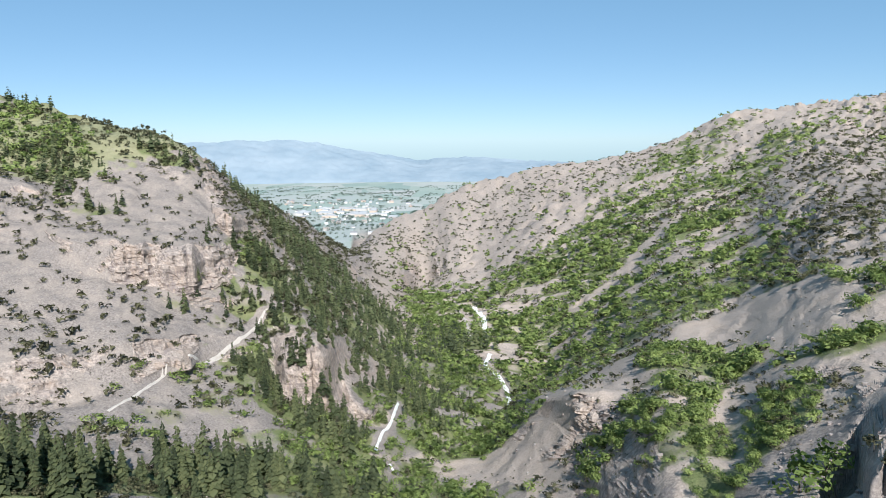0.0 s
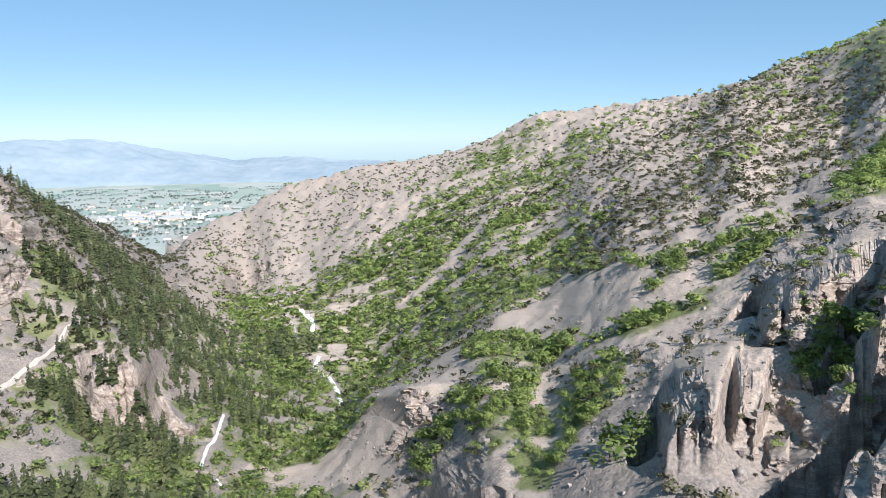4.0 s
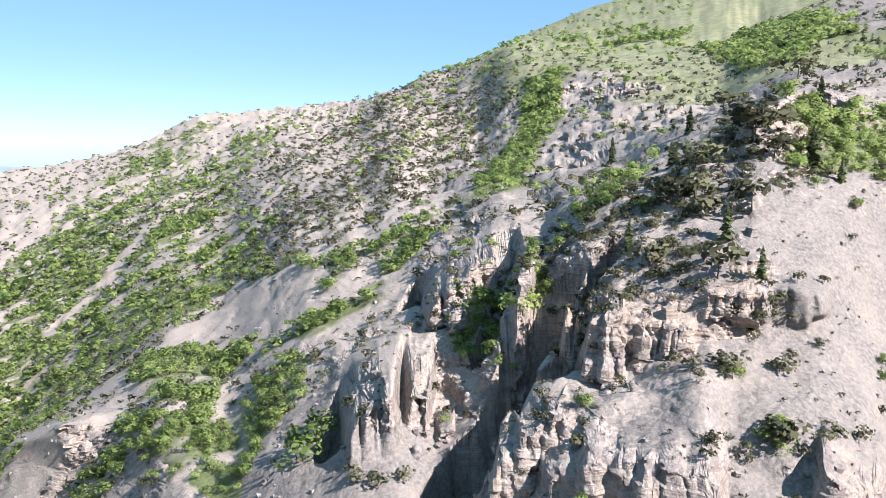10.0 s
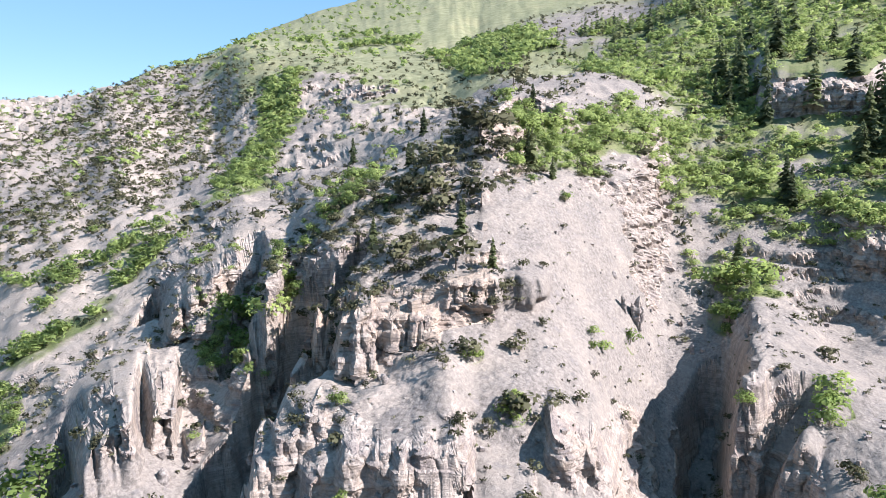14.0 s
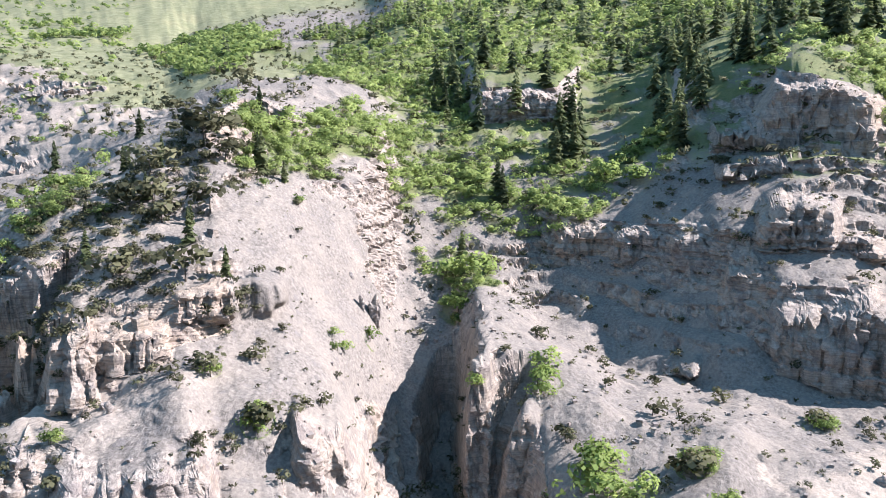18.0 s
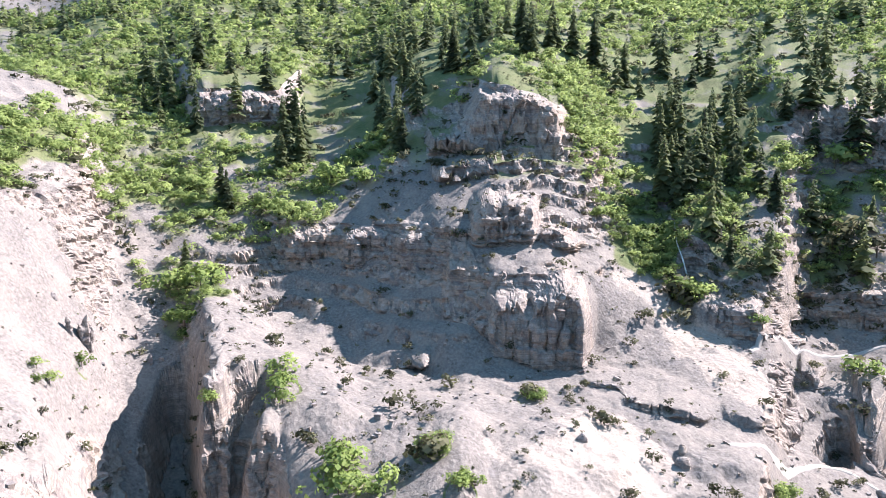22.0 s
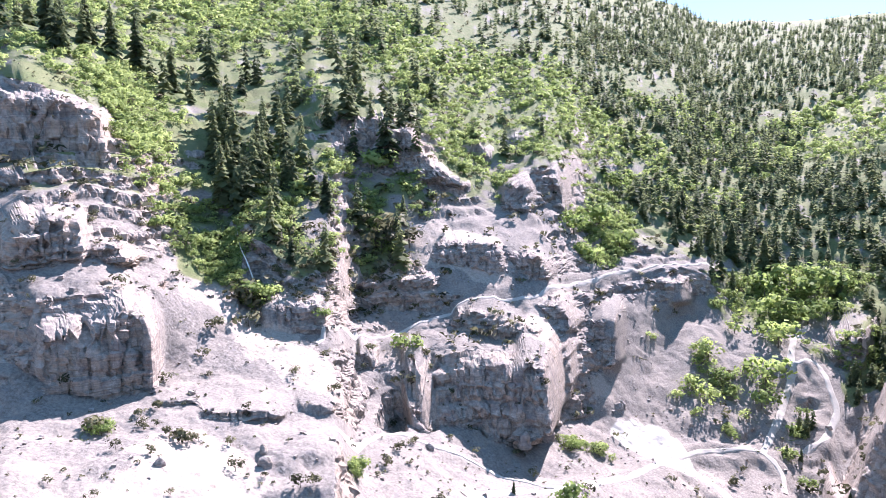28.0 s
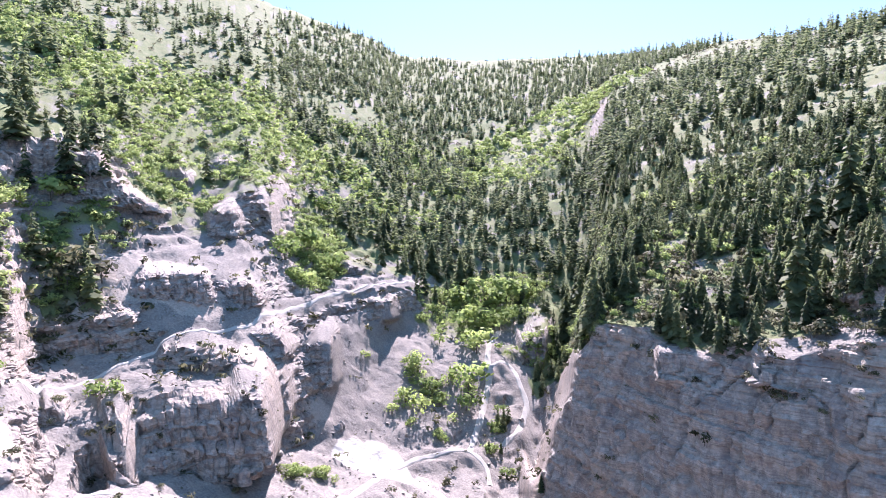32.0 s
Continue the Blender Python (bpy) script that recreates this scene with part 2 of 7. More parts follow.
section(33.7, (102, 65), (112, 68), (115, 69), (130, 72), (148, 75), (172, 72.5), (212, 77.6), (264, 84.2), (361, 94.6), (502, 112.2), (695, 141), (950, 176.1))
section(36.8, (101, 66), (111, 69), (117, 71), (130, 73), (144, 79), (167, 77.2), (212, 81.5), (255, 90.6), (340, 101.9), (460, 120), (619, 147.5), (792, 176.3))
section(40.2, (104, 65), (115, 67), (124, 69), (137, 73), (148, 80), (160, 81), (195, 89), (254, 95.1), (388, 105.1), (518, 128), (659, 158.9), (799, 197.9))
section(43.5, (100, 69), (110, 70), (120, 72), (132, 76), (145, 82), (155, 85), (180, 93), (235, 100), (360, 109), (490, 130), (610, 164), (720, 199))
section(45.9, (92, 70), (100, 75), (108, 79), (122, 81), (135, 83), (140, 87), (160, 95), (205, 101), (320, 110), (450, 138), (560, 172), (670, 206))
section(48.6, (90, 72), (97, 76), (104, 79), (115, 82), (124, 85), (131, 87), (150, 95), (190, 101), (300, 111), (410, 136), (510, 167), (620, 196))
section(51.6, (88, 74), (94, 78), (100, 82), (110, 84), (114, 86), (120, 91), (140, 100), (165, 106), (275, 112), (385, 138), (470, 165), (590, 191))
section(54.6, (86, 75), (92, 81), (97, 84), (108, 85), (111, 86), (117, 94), (135, 102), (155, 109), (240, 113), (350, 136), (430, 159), (550, 184))
section(58.3, (85, 77), (91, 82), (97, 85), (107, 87), (110, 88), (117, 95), (132, 104), (152, 112), (210, 119), (330, 137), (420, 158), (540, 185))
section(61.7, (84, 79), (91, 83), (97, 87), (107, 89), (110, 91), (118, 98), (133, 106), (155, 117), (185, 122), (320, 137), (410, 157), (530, 184))
section(64.2, (84, 74), (91, 79), (98, 84), (108, 88), (113, 91), (121, 99), (132, 106), (147, 115), (165, 125), (260, 135), (400, 161), (640, 214))
section(66.9, (84, 75), (92, 79), (100, 85), (111, 88), (117, 91), (128, 100), (142, 109), (155, 116), (190, 132), (240, 139), (390, 162), (660, 226))
section(69.6, (84, 75), (93, 79), (102, 84), (114, 88), (121, 91), (135, 101), (152, 111), (165, 115), (205, 133), (240, 139), (380, 161), (690, 240))
section(73.0, (86, 75), (97, 78), (110, 82), (124, 86), (135, 90), (150, 101), (168, 112), (178, 115), (215, 129), (255, 142), (370, 161), (720, 254))
section(76.4, (95, 71), (112, 71), (128, 76), (140, 83), (152, 89), (165, 99), (180, 110), (188, 114), (220, 126), (270, 141), (360, 160), (740, 266))
section(79.8, (112, 60), (126, 64), (140, 70), (155, 78), (168, 84), (182, 91), (200, 100), (215, 109), (250, 124), (300, 141), (370, 169), (720, 289))
section(83.5, (115, 58), (128, 63), (140, 69), (150, 76), (165, 82), (180, 88), (198, 98), (212, 105), (245, 120), (295, 139), (370, 169), (700, 286))
section(86.0, (110, 61), (113, 69), (117, 78), (124, 85), (150, 86), (176, 89), (198, 98), (214, 107), (250, 122), (268, 130), (276, 144), (640, 267))
section(89.0, (108, 62), (111, 70), (115, 78), (122, 84), (150, 84), (176, 86), (196, 97), (214, 107), (250, 120), (270, 131), (280, 144), (620, 263))
section(91.8, (95, 69), (103, 74), (113, 79), (124, 83), (146, 80), (170, 80), (188, 91), (197, 102), (240, 117), (275, 131), (285, 144), (600, 258))
section(95.0, (92, 71), (101, 75), (112, 79), (126, 80), (150, 77), (172, 84), (186, 93), (194, 101), (245, 119), (290, 136), (360, 165), (580, 253))
section(98.7, (90, 72), (100, 75), (112, 77), (130, 77), (146, 75), (164, 84), (180, 93), (186, 101), (225, 117), (270, 133), (340, 159), (560, 247))
section(102.2, (90, 73), (99, 76), (112, 77), (130, 76), (142, 75), (158, 85), (172, 94), (178, 102), (212, 120), (222, 122), (262, 144), (540, 241))
section(106.1, (90, 74), (98, 77), (110, 78), (124, 76), (136, 76), (150, 84), (160, 93), (166, 102), (204, 120), (216, 122), (245, 144), (520, 235))
section(109.4, (92, 71), (99, 74), (112, 75), (128, 75), (139, 77), (143, 79), (152, 94), (166, 100), (180, 111), (198, 121), (215, 140), (480, 235))
section(112.7, (92, 71), (99, 74), (113, 75), (128, 75), (140, 76), (145, 78), (154, 94), (172, 102), (190, 114), (200, 121), (222, 137), (480, 235))
section(115.9, (93, 71), (100, 73), (115, 75), (130, 75), (144, 76), (151, 78), (162, 93), (178, 99), (195, 111), (210, 121), (240, 133), (500, 240))
section(119.1, (95, 70), (103, 73), (118, 73), (130, 75), (146, 76), (156, 80), (166, 87), (188, 96), (215, 110), (240, 124), (290, 147), (520, 244))
section(122.3, (98, 69), (110, 71), (120, 72), (136, 74), (150, 75), (162, 80), (170, 84), (186, 92), (218, 108), (252, 126), (310, 151), (560, 252))
section(124.3, (100, 68), (112, 71), (122, 72), (138, 74), (152, 75), (166, 79), (186, 86), (192, 100), (212, 109), (255, 128), (320, 154), (580, 256))
section(126.6, (102, 68), (114, 71), (125, 71), (142, 73), (156, 75), (168, 78), (178, 84), (186, 93), (218, 110), (258, 128), (330, 157), (600, 259))
section(130.0, (105, 68), (118, 70), (130, 70), (147, 72), (160, 74), (172, 78), (180, 82), (188, 89), (222, 108), (252, 126), (280, 145), (620, 261))
section(132.7, (118, 59), (132, 59), (148, 60), (165, 63), (176, 67), (192, 72), (206, 76), (215, 84), (246, 110), (262, 124), (272, 136), (680, 292))
section(136.4, (122, 56), (138, 56), (155, 57), (168, 57), (176, 65), (196, 70), (208, 75), (218, 86), (250, 110), (265, 122), (280, 133), (720, 303))
section(140.1, (128, 53), (145, 52), (160, 52), (168, 54), (182, 69), (198, 71), (206, 74), (222, 87), (255, 105), (265, 111), (310, 129), (760, 313))
section(143.8, (135, 49), (155, 47), (168, 48), (175, 50), (188, 69), (202, 72), (212, 77), (230, 90), (258, 101), (272, 105), (330, 127), (820, 328))
section(147.5, (142, 46), (162, 44), (178, 45), (186, 46), (198, 62), (205, 68), (220, 77), (238, 87), (275, 102), (285, 117), (380, 143), (900, 343))
section(151.1, (150, 43), (172, 41), (190, 41), (205, 43), (220, 60), (232, 68), (252, 78), (275, 85), (310, 98), (360, 119), (480, 159), (960, 340))
section(154.2, (160, 39), (182, 37), (200, 38), (212, 41), (235, 54), (250, 64), (272, 77), (295, 83), (330, 94), (420, 125), (560, 174), (1040, 340))
section(157.2, (170, 35), (190, 35), (210, 35), (225, 40), (248, 50), (268, 61), (285, 77), (310, 81), (345, 90), (450, 126), (620, 179), (1120, 338))
section(159.7, (185, 31), (205, 32), (222, 36), (238, 42), (258, 51), (285, 60), (300, 75), (345, 84), (400, 98), (520, 128), (780, 206), (1250, 335))
section(162.7, (188, 29), (208, 30), (225, 35), (242, 40), (262, 49), (285, 55), (315, 61), (350, 75), (410, 94), (540, 128), (800, 202), (1300, 340))
section(165.7, (192, 27), (212, 29), (230, 33), (248, 38), (268, 48), (290, 54), (318, 58), (360, 73), (420, 93), (560, 128), (820, 203), (1330, 340))
section(169.0, (198, 25), (218, 26), (236, 31), (252, 37), (270, 45), (285, 50), (318, 56), (370, 75), (430, 96), (550, 128), (800, 201), (1300, 337))
section(170.3, (154, 46), (156, 51), (222, 24), (236, 29), (254, 37), (274, 46), (300, 52), (350, 69), (420, 93), (540, 132), (770, 197), (1270, 331))
section(171.9, (150, 48), (152, 60), (154, 68), (254, 37), (270, 43), (286, 48), (305, 54), (350, 69), (420, 93), (530, 134), (740, 197), (1240, 327))
section(173.4, (146, 50), (147, 62), (149, 74), (151, 84), (285, 55), (308, 57), (330, 62), (370, 75), (420, 93), (520, 135), (720, 197), (1210, 323))
section(174.6, (142, 53), (143, 64), (145, 76), (147, 85), (150, 92), (158, 92), (300, 69), (350, 81), (400, 97), (480, 134), (680, 192), (1180, 318))
section(175.9, (137, 55), (138, 66), (140, 77), (143, 86), (147, 92), (160, 93), (195, 94), (235, 97), (290, 108), (380, 134), (560, 179), (1140, 312))
section(178.3, (130, 59), (132, 69), (134, 77), (137, 85), (140, 91), (146, 93), (165, 97), (205, 102), (260, 111), (340, 135), (500, 176), (1050, 298))
section(182.1, (122, 64), (124, 73), (126, 81), (129, 86), (132, 91), (140, 92), (155, 97), (185, 103), (230, 112), (310, 135), (450, 172), (900, 277))
section(185.7, (116, 68), (118, 77), (120, 83), (123, 87), (126, 92), (136, 94), (150, 98), (175, 104), (210, 113), (280, 133), (400, 168), (750, 254))
section(189.1, (112, 71), (114, 79), (116, 86), (119, 88), (122, 93), (132, 95), (145, 99), (165, 105), (195, 114), (260, 134), (360, 165), (650, 239))
section(192.4, (110, 74), (112, 81), (114, 87), (116, 90), (119, 95), (130, 97), (142, 101), (158, 106), (190, 115), (245, 134), (340, 163), (580, 228))
section(194.7, (108, 76), (110, 83), (112, 89), (114, 91), (117, 97), (126, 99), (130, 106), (150, 109), (180, 117), (235, 135), (320, 162), (540, 222))
# the canyon closes behind the aircraft
section(230, (105, 50), (112, 60), (118, 70), (122, 80), (128, 92), (140, 100), (160, 112), (190, 130), (230, 155), (280, 185), (350, 215), (480, 240))
section(270, (110, 40), (125, 52), (140, 62), (155, 75), (165, 85), (180, 95), (200, 110), (230, 130), (260, 150), (300, 170), (360, 190), (480, 200))
section(305, (130, 45), (150, 50), (175, 55), (205, 60), (215, 72), (240, 82), (270, 92), (310, 105), (345, 120), (390, 130), (430, 142), (490, 152))

bear = np.array([s[0] for s in SECTIONS])
order = np.argsort(bear)
bear = bear[order]
breaks_r = np.array([[p[0] for p in SECTIONS[i][1]] for i in order], float)
breaks_z = np.array([[p[1] for p in SECTIONS[i][1]] for i in order], float)
bear = np.r_[bear[-1] - 360, bear, bear[0] + 360]
breaks_r, breaks_z = np.r_[breaks_r[-1:], breaks_r, breaks_r[:1]], np.r_[breaks_z[-1:], breaks_z, breaks_z[:1]]


def monotone(xs, ys, x):
    """Smooth curve through the points without overshoot."""
    h, d = np.diff(xs), np.diff(ys) / np.diff(xs)
    m = np.r_[d[0], np.where(d[:-1] * d[1:] > 0, 2 * d[:-1] * d[1:] / (d[:-1] + d[1:] + 1e-12), 0), d[-1]]
    i = np.clip(np.searchsorted(xs, x) - 1, 0, len(xs) - 2)
    t = (x - xs[i]) / h[i]
    return (2 * t**3 - 3 * t**2 + 1) * ys[i] + (t**3 - 2 * t**2 + t) * h[i] * m[i] + (-2 * t**3 + 3 * t**2) * ys[i + 1] + (t**3 - t**2) * h[i] * m[i + 1]


START, END = -35.0, 198.0
# closer steps where buttresses stand out of the walls
az = np.r_[np.arange(START, -6, 0.18), np.arange(-6, 26, 0.25), np.arange(26, 62, 0.13), np.arange(62, 178, 0.15), np.arange(178, END, 0.2), np.arange(END, START + 360, 2.5)]
WIDE = np.gradient(np.radians(az))[:, None]
PLAIN = -125.0
R = np.stack([monotone(bear, breaks_r[:, k], az) for k in range(12)], 1)
Z = np.stack([monotone(bear, breaks_z[:, k], az) for k in range(12)], 1)
# canyon floor below, and the country behind the skylines down to the plain
inner_r, inner_z = R[:, :1] * 0.6, np.minimum(Z[:, :1] - R[:, :1] * 0.28, 60)
spread = np.exp(-((((az[:, None] - az[None] + 180) % 360) - 180) / 16) ** 2) * np.gradient(az)[None]
spread /= spread.sum(1, keepdims=True)
inner_r, inner_z = spread @ inner_r, spread @ inner_z  # an even canyon floor under the aircraft
inner_r = np.minimum(inner_r, 0.75 * R[:, :1])
open_side = np.clip((36 - az) / 8, 0, 1)[:, None]  # the plain lies down the canyon, hills stand everywhere else
rc, zc = R[:, -1:], Z[:, -1:]
hill = np.interp(az, [38, 43, 47, 51.7, 58, 66, 75, 90, 100], [-4, 6.2, 8.2, 10, 11.7, 13.5, 15, 13, 5])[:, None]
hilly = (np.clip((az - 38) / 4, 0, 1) * np.clip((100 - az) / 8, 0, 1))[:, None]
shelf = (zc - EYE) * 1.2 + 3
R = np.c_[np.full_like(rc, 0.02), inner_r, R, rc * 1.2, np.maximum(rc * 1.5, 1450), np.full_like(rc, 2700), np.full_like(rc, 4950)]
Z = np.c_[np.full_like(zc, 0.0), inner_z, Z, (EYE + shelf) * hilly + (zc - rc * 0.06) * (1 - hilly),
          np.where(hilly > 0, hilly * (EYE + 1450 * np.tan(np.radians(hill))), 0) + (1 - hilly) * (open_side * PLAIN + (1 - open_side) * (zc - rc * 0.2)),
          open_side * PLAIN + (1 - open_side) * 40.0, np.full_like(zc, PLAIN)]
STEPS = [3, 5] + [20, 24, 27, 28, 31, 31, 30, 27, 25, 22, 20] + [8, 18, 6, 8]
u = np.concatenate([k + np.arange(s) / s for k, s in enumerate(STEPS)] + [[len(STEPS)]])
ui = np.minimum(u.astype(int), len(STEPS) - 1)
uf = (u - ui)[None]
GR = R[:, ui] * (1 - uf) + R[:, ui + 1] * uf
GZ = Z[:, ui] * (1 - uf) + Z[:, ui + 1] * uf
A, U = np.repeat(np.radians(az)[:, None], len(u), 1), np.repeat(u[None], len(az), 0)
X, Y = GR * np.sin(A), GR * np.cos(A)
X[:, 0] += 0.7


def grid_normals(X, Y, Z):
    P = np.stack([X, Y, Z], -1)
    da = np.roll(P, -1, 0) - np.roll(P, 1, 0)
    du = np.gradient(P, axis=1)
    N = np.cross(du, da)
    N /= np.linalg.norm(N, axis=-1, keepdims=True) + 1e-9
    return N * np.sign(N[..., 2:] + 1e-6)


NRM = grid_normals(X, Y, GZ)
steep = 1 - NRM[..., 2]
near = np.clip((1700 - GR) / 500, 0, 1) * np.clip((U - 1.2) / 0.8, 0, 1)
# slopes: ravines that run downhill, hummocks
warp = fractal(X / 40, Y / 40, GZ / 40, 3, 11)
cut = ridged(np.degrees(A) / 3.5 + warp * 3.0, U / 2.0, warp, 3, 21) * np.clip(GR / 300 - 0.3, 0.12, 1) + (1 - np.clip(GR / 300 - 0.3, 0.12, 1))
GZ = GZ + near * (-0.9 * GR / 100 * (1 - cut) * np.clip(1 - (U - 11.5) * (np.degrees(A) > 36), 0.1, 1) + fractal(X / 22, Y / 22, GZ / 22, 6, 3, 0.55) * (0.9 + GR / 220))
GZ = GZ + near * np.clip((420 - GR) / 150, 0, 1) * fractal(X / 8, Y / 8, GZ / 8, 4, 7, 0.55) * 0.9


def bedrock(X, Y, Z, seed=0):
    """How far a face of bedded, jointed limestone stands out, in metres."""
    wx, wy, wz = (fractal(X / 11, Y / 11, Z / 11, 3, seed + k) * 4 for k in (101, 107, 113))
    butt = fractal((X + wx) / 9, (Y + wy) / 9, Z / 26, 4, seed + 41, 0.6)
    joint = np.exp(-np.abs(value_noise((X + wx) / 4.2, (Y + wy) / 4.2, Z / 30, seed + 45)) * 16)
    block = hashed(np.floor((X + wx) / 2.6).astype(np.int64), np.floor((Y + wy) / 2.6).astype(np.int64), np.floor((Z + wz * 0.4) / 3.1).astype(np.int64), seed + 47)
    bed = hashed(np.floor((Z + wz * 0.3) / 1.5).astype(np.int64), 0 * np.floor(X).astype(np.int64), 0 * np.floor(X).astype(np.int64), seed + 49)
    return 2.4 * butt - 1.3 * joint + 0.9 * (block - 0.5) + 1.0 * (bed - 0.5) + 0.8 * fractal(X / 2.2, Y / 2.2, Z / 1.8, 3, seed + 61)


STONY = 0 * X
BY_HEIGHT = fractal(0 * X, 0 * X, GZ / 13, 1, 141)


def crag(bearing, slant, distance, foot, top, half, proud):
    """Steepens the slope into a free-standing face: an upright front from foot to top, with a ledge above it."""
    i0, i1 = np.searchsorted(az, [bearing - 2 * half - abs(slant), bearing + 2 * half + abs(slant)])
    sl = slice(i0, i1)
    x, y, z, deg = X[sl], Y[sl], GZ[sl], np.degrees(A[sl])
    tall = top - foot
    here = deg - bearing - slant * np.clip((z - foot) / max(tall, 1), 0, 1)
    r = np.hypot(x, y)
    back = r - (distance - proud + (z - foot) * (0.42 if 20 < bearing < 64 or bearing > 120 else 0.18))
    along = np.radians(deg - bearing) * distance
    rim = foot + tall * (0.96 + 0.18 * value_noise(along / 9, 0 * along + bearing, 0 * along, 143) + 0.08 * value_noise(along / 3, 0 * along, 0 * along + bearing, 145) - 0.25 * (np.abs(here) / half) ** 3)
    soft = min(0.7, 0.5 * half)
    mask = np.clip((1 - np.abs(here) / half + 0.16 * BY_HEIGHT[sl]) * half / soft + 0.3, 0, 1) * np.clip((rim - z) / (0.2 * tall + 0.8), 0, 1) * np.clip((z - foot + 0.35 * tall) / (0.35 * tall), 0, 1)
    crack = np.exp(-np.abs(value_noise(along / (1.2 + 0.16 * tall), z / 40, 0 * along + bearing, 147)) * 9)
    mask = mask * mask * (3 - 2 * mask) * (1 - 0.22 * crack * np.clip(tall / 8, 0.3, 1)) * (back > 0) * np.clip((1.5 * tall + 2 * proud - back) / (0.4 * tall + 1), 0, 1)
    k = 1 - mask * back / np.maximum(r, 1)
    X[sl], Y[sl] = x * k, y * k
    STONY[sl] = np.maximum(STONY[sl], mask)


crag(38.5, 0.7, 121, 70, 83, 1.2, 3.7)
crag(40.8, 0.5, 119, 68, 73, 0.7, 2.4)
crag(41.5, 0.2, 155, 82, 100, 2.4, 4.4)
crag(44.9, 0.5, 162, 91, 104, 1.6, 3.5)
crag(42.1, 0, 148, 81, 86, 0.9, 2.3)
crag(46.5, 1.6, 127, 80, 102, 1, 5)
crag(49, 0, 147, 94, 102, 2.4, 2.8)
crag(53.3, 0, 112, 85, 95, 1, 3.2)
crag(54.8, 0, 110, 85, 97, 1, 3.5)
crag(56.4, 0, 113, 89, 94, 1.5, 2.4)
crag(58.2, 0, 111, 88, 95, 1.6, 2.5)
crag(60, 0, 110, 89, 94, 1.2, 2.3)
crag(50.9, 0.3, 119, 86, 97, 0.7, 3.3)
crag(48.2, 0, 132, 80, 85, 0.6, 2.3)
crag(46.4, 0.4, 93, 71, 79, 1.8, 2.8)
crag(43.8, 0.2, 97, 68, 74, 0.8, 2.6)
crag(49.5, 0, 95, 76, 84, 2.5, 2.8)
crag(51.5, 0.2, 88, 73, 80, 2.3, 2.6)
crag(54.3, 0, 86, 75, 83, 2, 2.9)
crag(56.9, 0, 86, 77, 83, 1.7, 2.5)
crag(59.2, 0, 84, 77, 84, 2.1, 2.6)
crag(62.1, 0, 84, 78, 83, 1.9, 2.2)
crag(63.8, 0, 115, 94, 100, 2.7, 2.5)
crag(68.8, 0, 121, 94, 99, 1.5, 2.3)
crag(34, 0, 165.8, 72.1, 78.1, 1.5, 2.4)
crag(50.4, 0, 439, 149, 157, 1.5, 2.7)
crag(53, 0, 416, 149, 156, 1.5, 2.5)
crag(56, 0, 378, 146, 151, 2, 2.3)
crag(51.9, 0, 276, 112, 118, 1.4, 2.6)
crag(49.1, 0, 290, 110, 115, 1.1, 2.4)
crag(64, 0, 283, 138, 142, 1.3, 2.2)
crag(118.8, 0, 136, 75, 77, 2.6, 1.9)
crag(73.8, 0, 94, 75, 82, 1.3, 2.6)
crag(114, 0, 168, 98, 103, 2, 2.4)
crag(147.3, 0, 172, 52, 73, 2.1, 2.7)
crag(139.3, 0, 262, 111, 120, 2.2, 1.7)
crag(146.6, 0, 227, 82, 90, 1.8, 1.5)
crag(148.6, 0, 214, 68, 77, 2.2, 1.6)
crag(154.5, 0, 299, 82, 89, 1.7, 1.4)
crag(141.8, 0, 307, 121, 130, 1.5, 1.7)
crag(144.9, 0, 331, 125, 136, 1.7, 1.8)
crag(34.7, 0, 114, 69, 88, 2.4, 4.5)
crag(66.5, -0.3, 119, 93, 100, 2.8, 1)
crag(85.6, 0.4, 114, 65, 88, 1.5, 6)
crag(89.1, 0.9, 108, 63, 81, 1.6, 3)
crag(89, -0, 270, 131, 143, 3.9, 2)
crag(94.5, -0.2, 188, 93, 101, 2.6, 2)
crag(99, -0.2, 181, 92, 101, 2.6, 2)
crag(103.2, -0.2, 171, 92, 102, 2.4, 2)
crag(106.6, -0.2, 157, 84, 101, 1.8, 2.5)
crag(99.8, -0.1, 135, 77, 83, 3.7, 2)
crag(114.4, -0.1, 144, 77, 95, 2.5, 4)
crag(110.4, 0, 143, 78, 91, 1.8, 2)
crag(109.7, 0, 165, 100, 111, 2.8, 2)
crag(108.8, 0, 203, 123, 139, 5.5, 2)
crag(107.6, 0, 190, 114, 120, 3.7, 2)
crag(123.1, -0.1, 129, 73, 79, 3.5, 1.7)
crag(127.3, -0.1, 170, 79, 87, 2.8, 1.1)
crag(134.7, -0.2, 208, 76, 87, 4.1, 1.1)
crag(143, -0, 172, 51, 72, 5.1, 1.7)
crag(137.5, -0.9, 163, 56, 73, 1.1, 2.2)
crag(133, 0, 178, 67, 74, 0.8, 1.7)
crag(145.4, -0, 263, 101, 117, 1.4, 1.7)
crag(148.3, -0.1, 282, 101, 118, 1.2, 1.1)
crag(132.9, 0.1, 261, 123, 136, 4.6, 1.1)
crag(136.9, 0, 256, 114, 124, 2.8, 1.1)
crag(152.7, -0.1, 225, 55, 73, 1.4, 1.7)
crag(149.1, -0.1, 201, 53, 68, 1.2, 1.1)
crag(143.9, -0, 197, 71, 79, 3.7, 1.1)
crag(141.5, -0, 222, 86, 96, 2.8, 1.1)
crag(157.3, -0.1, 275, 66, 75, 2.3, 1.1)
crag(128.7, 0.1, 134, 71, 77, 1.6, 0.6)
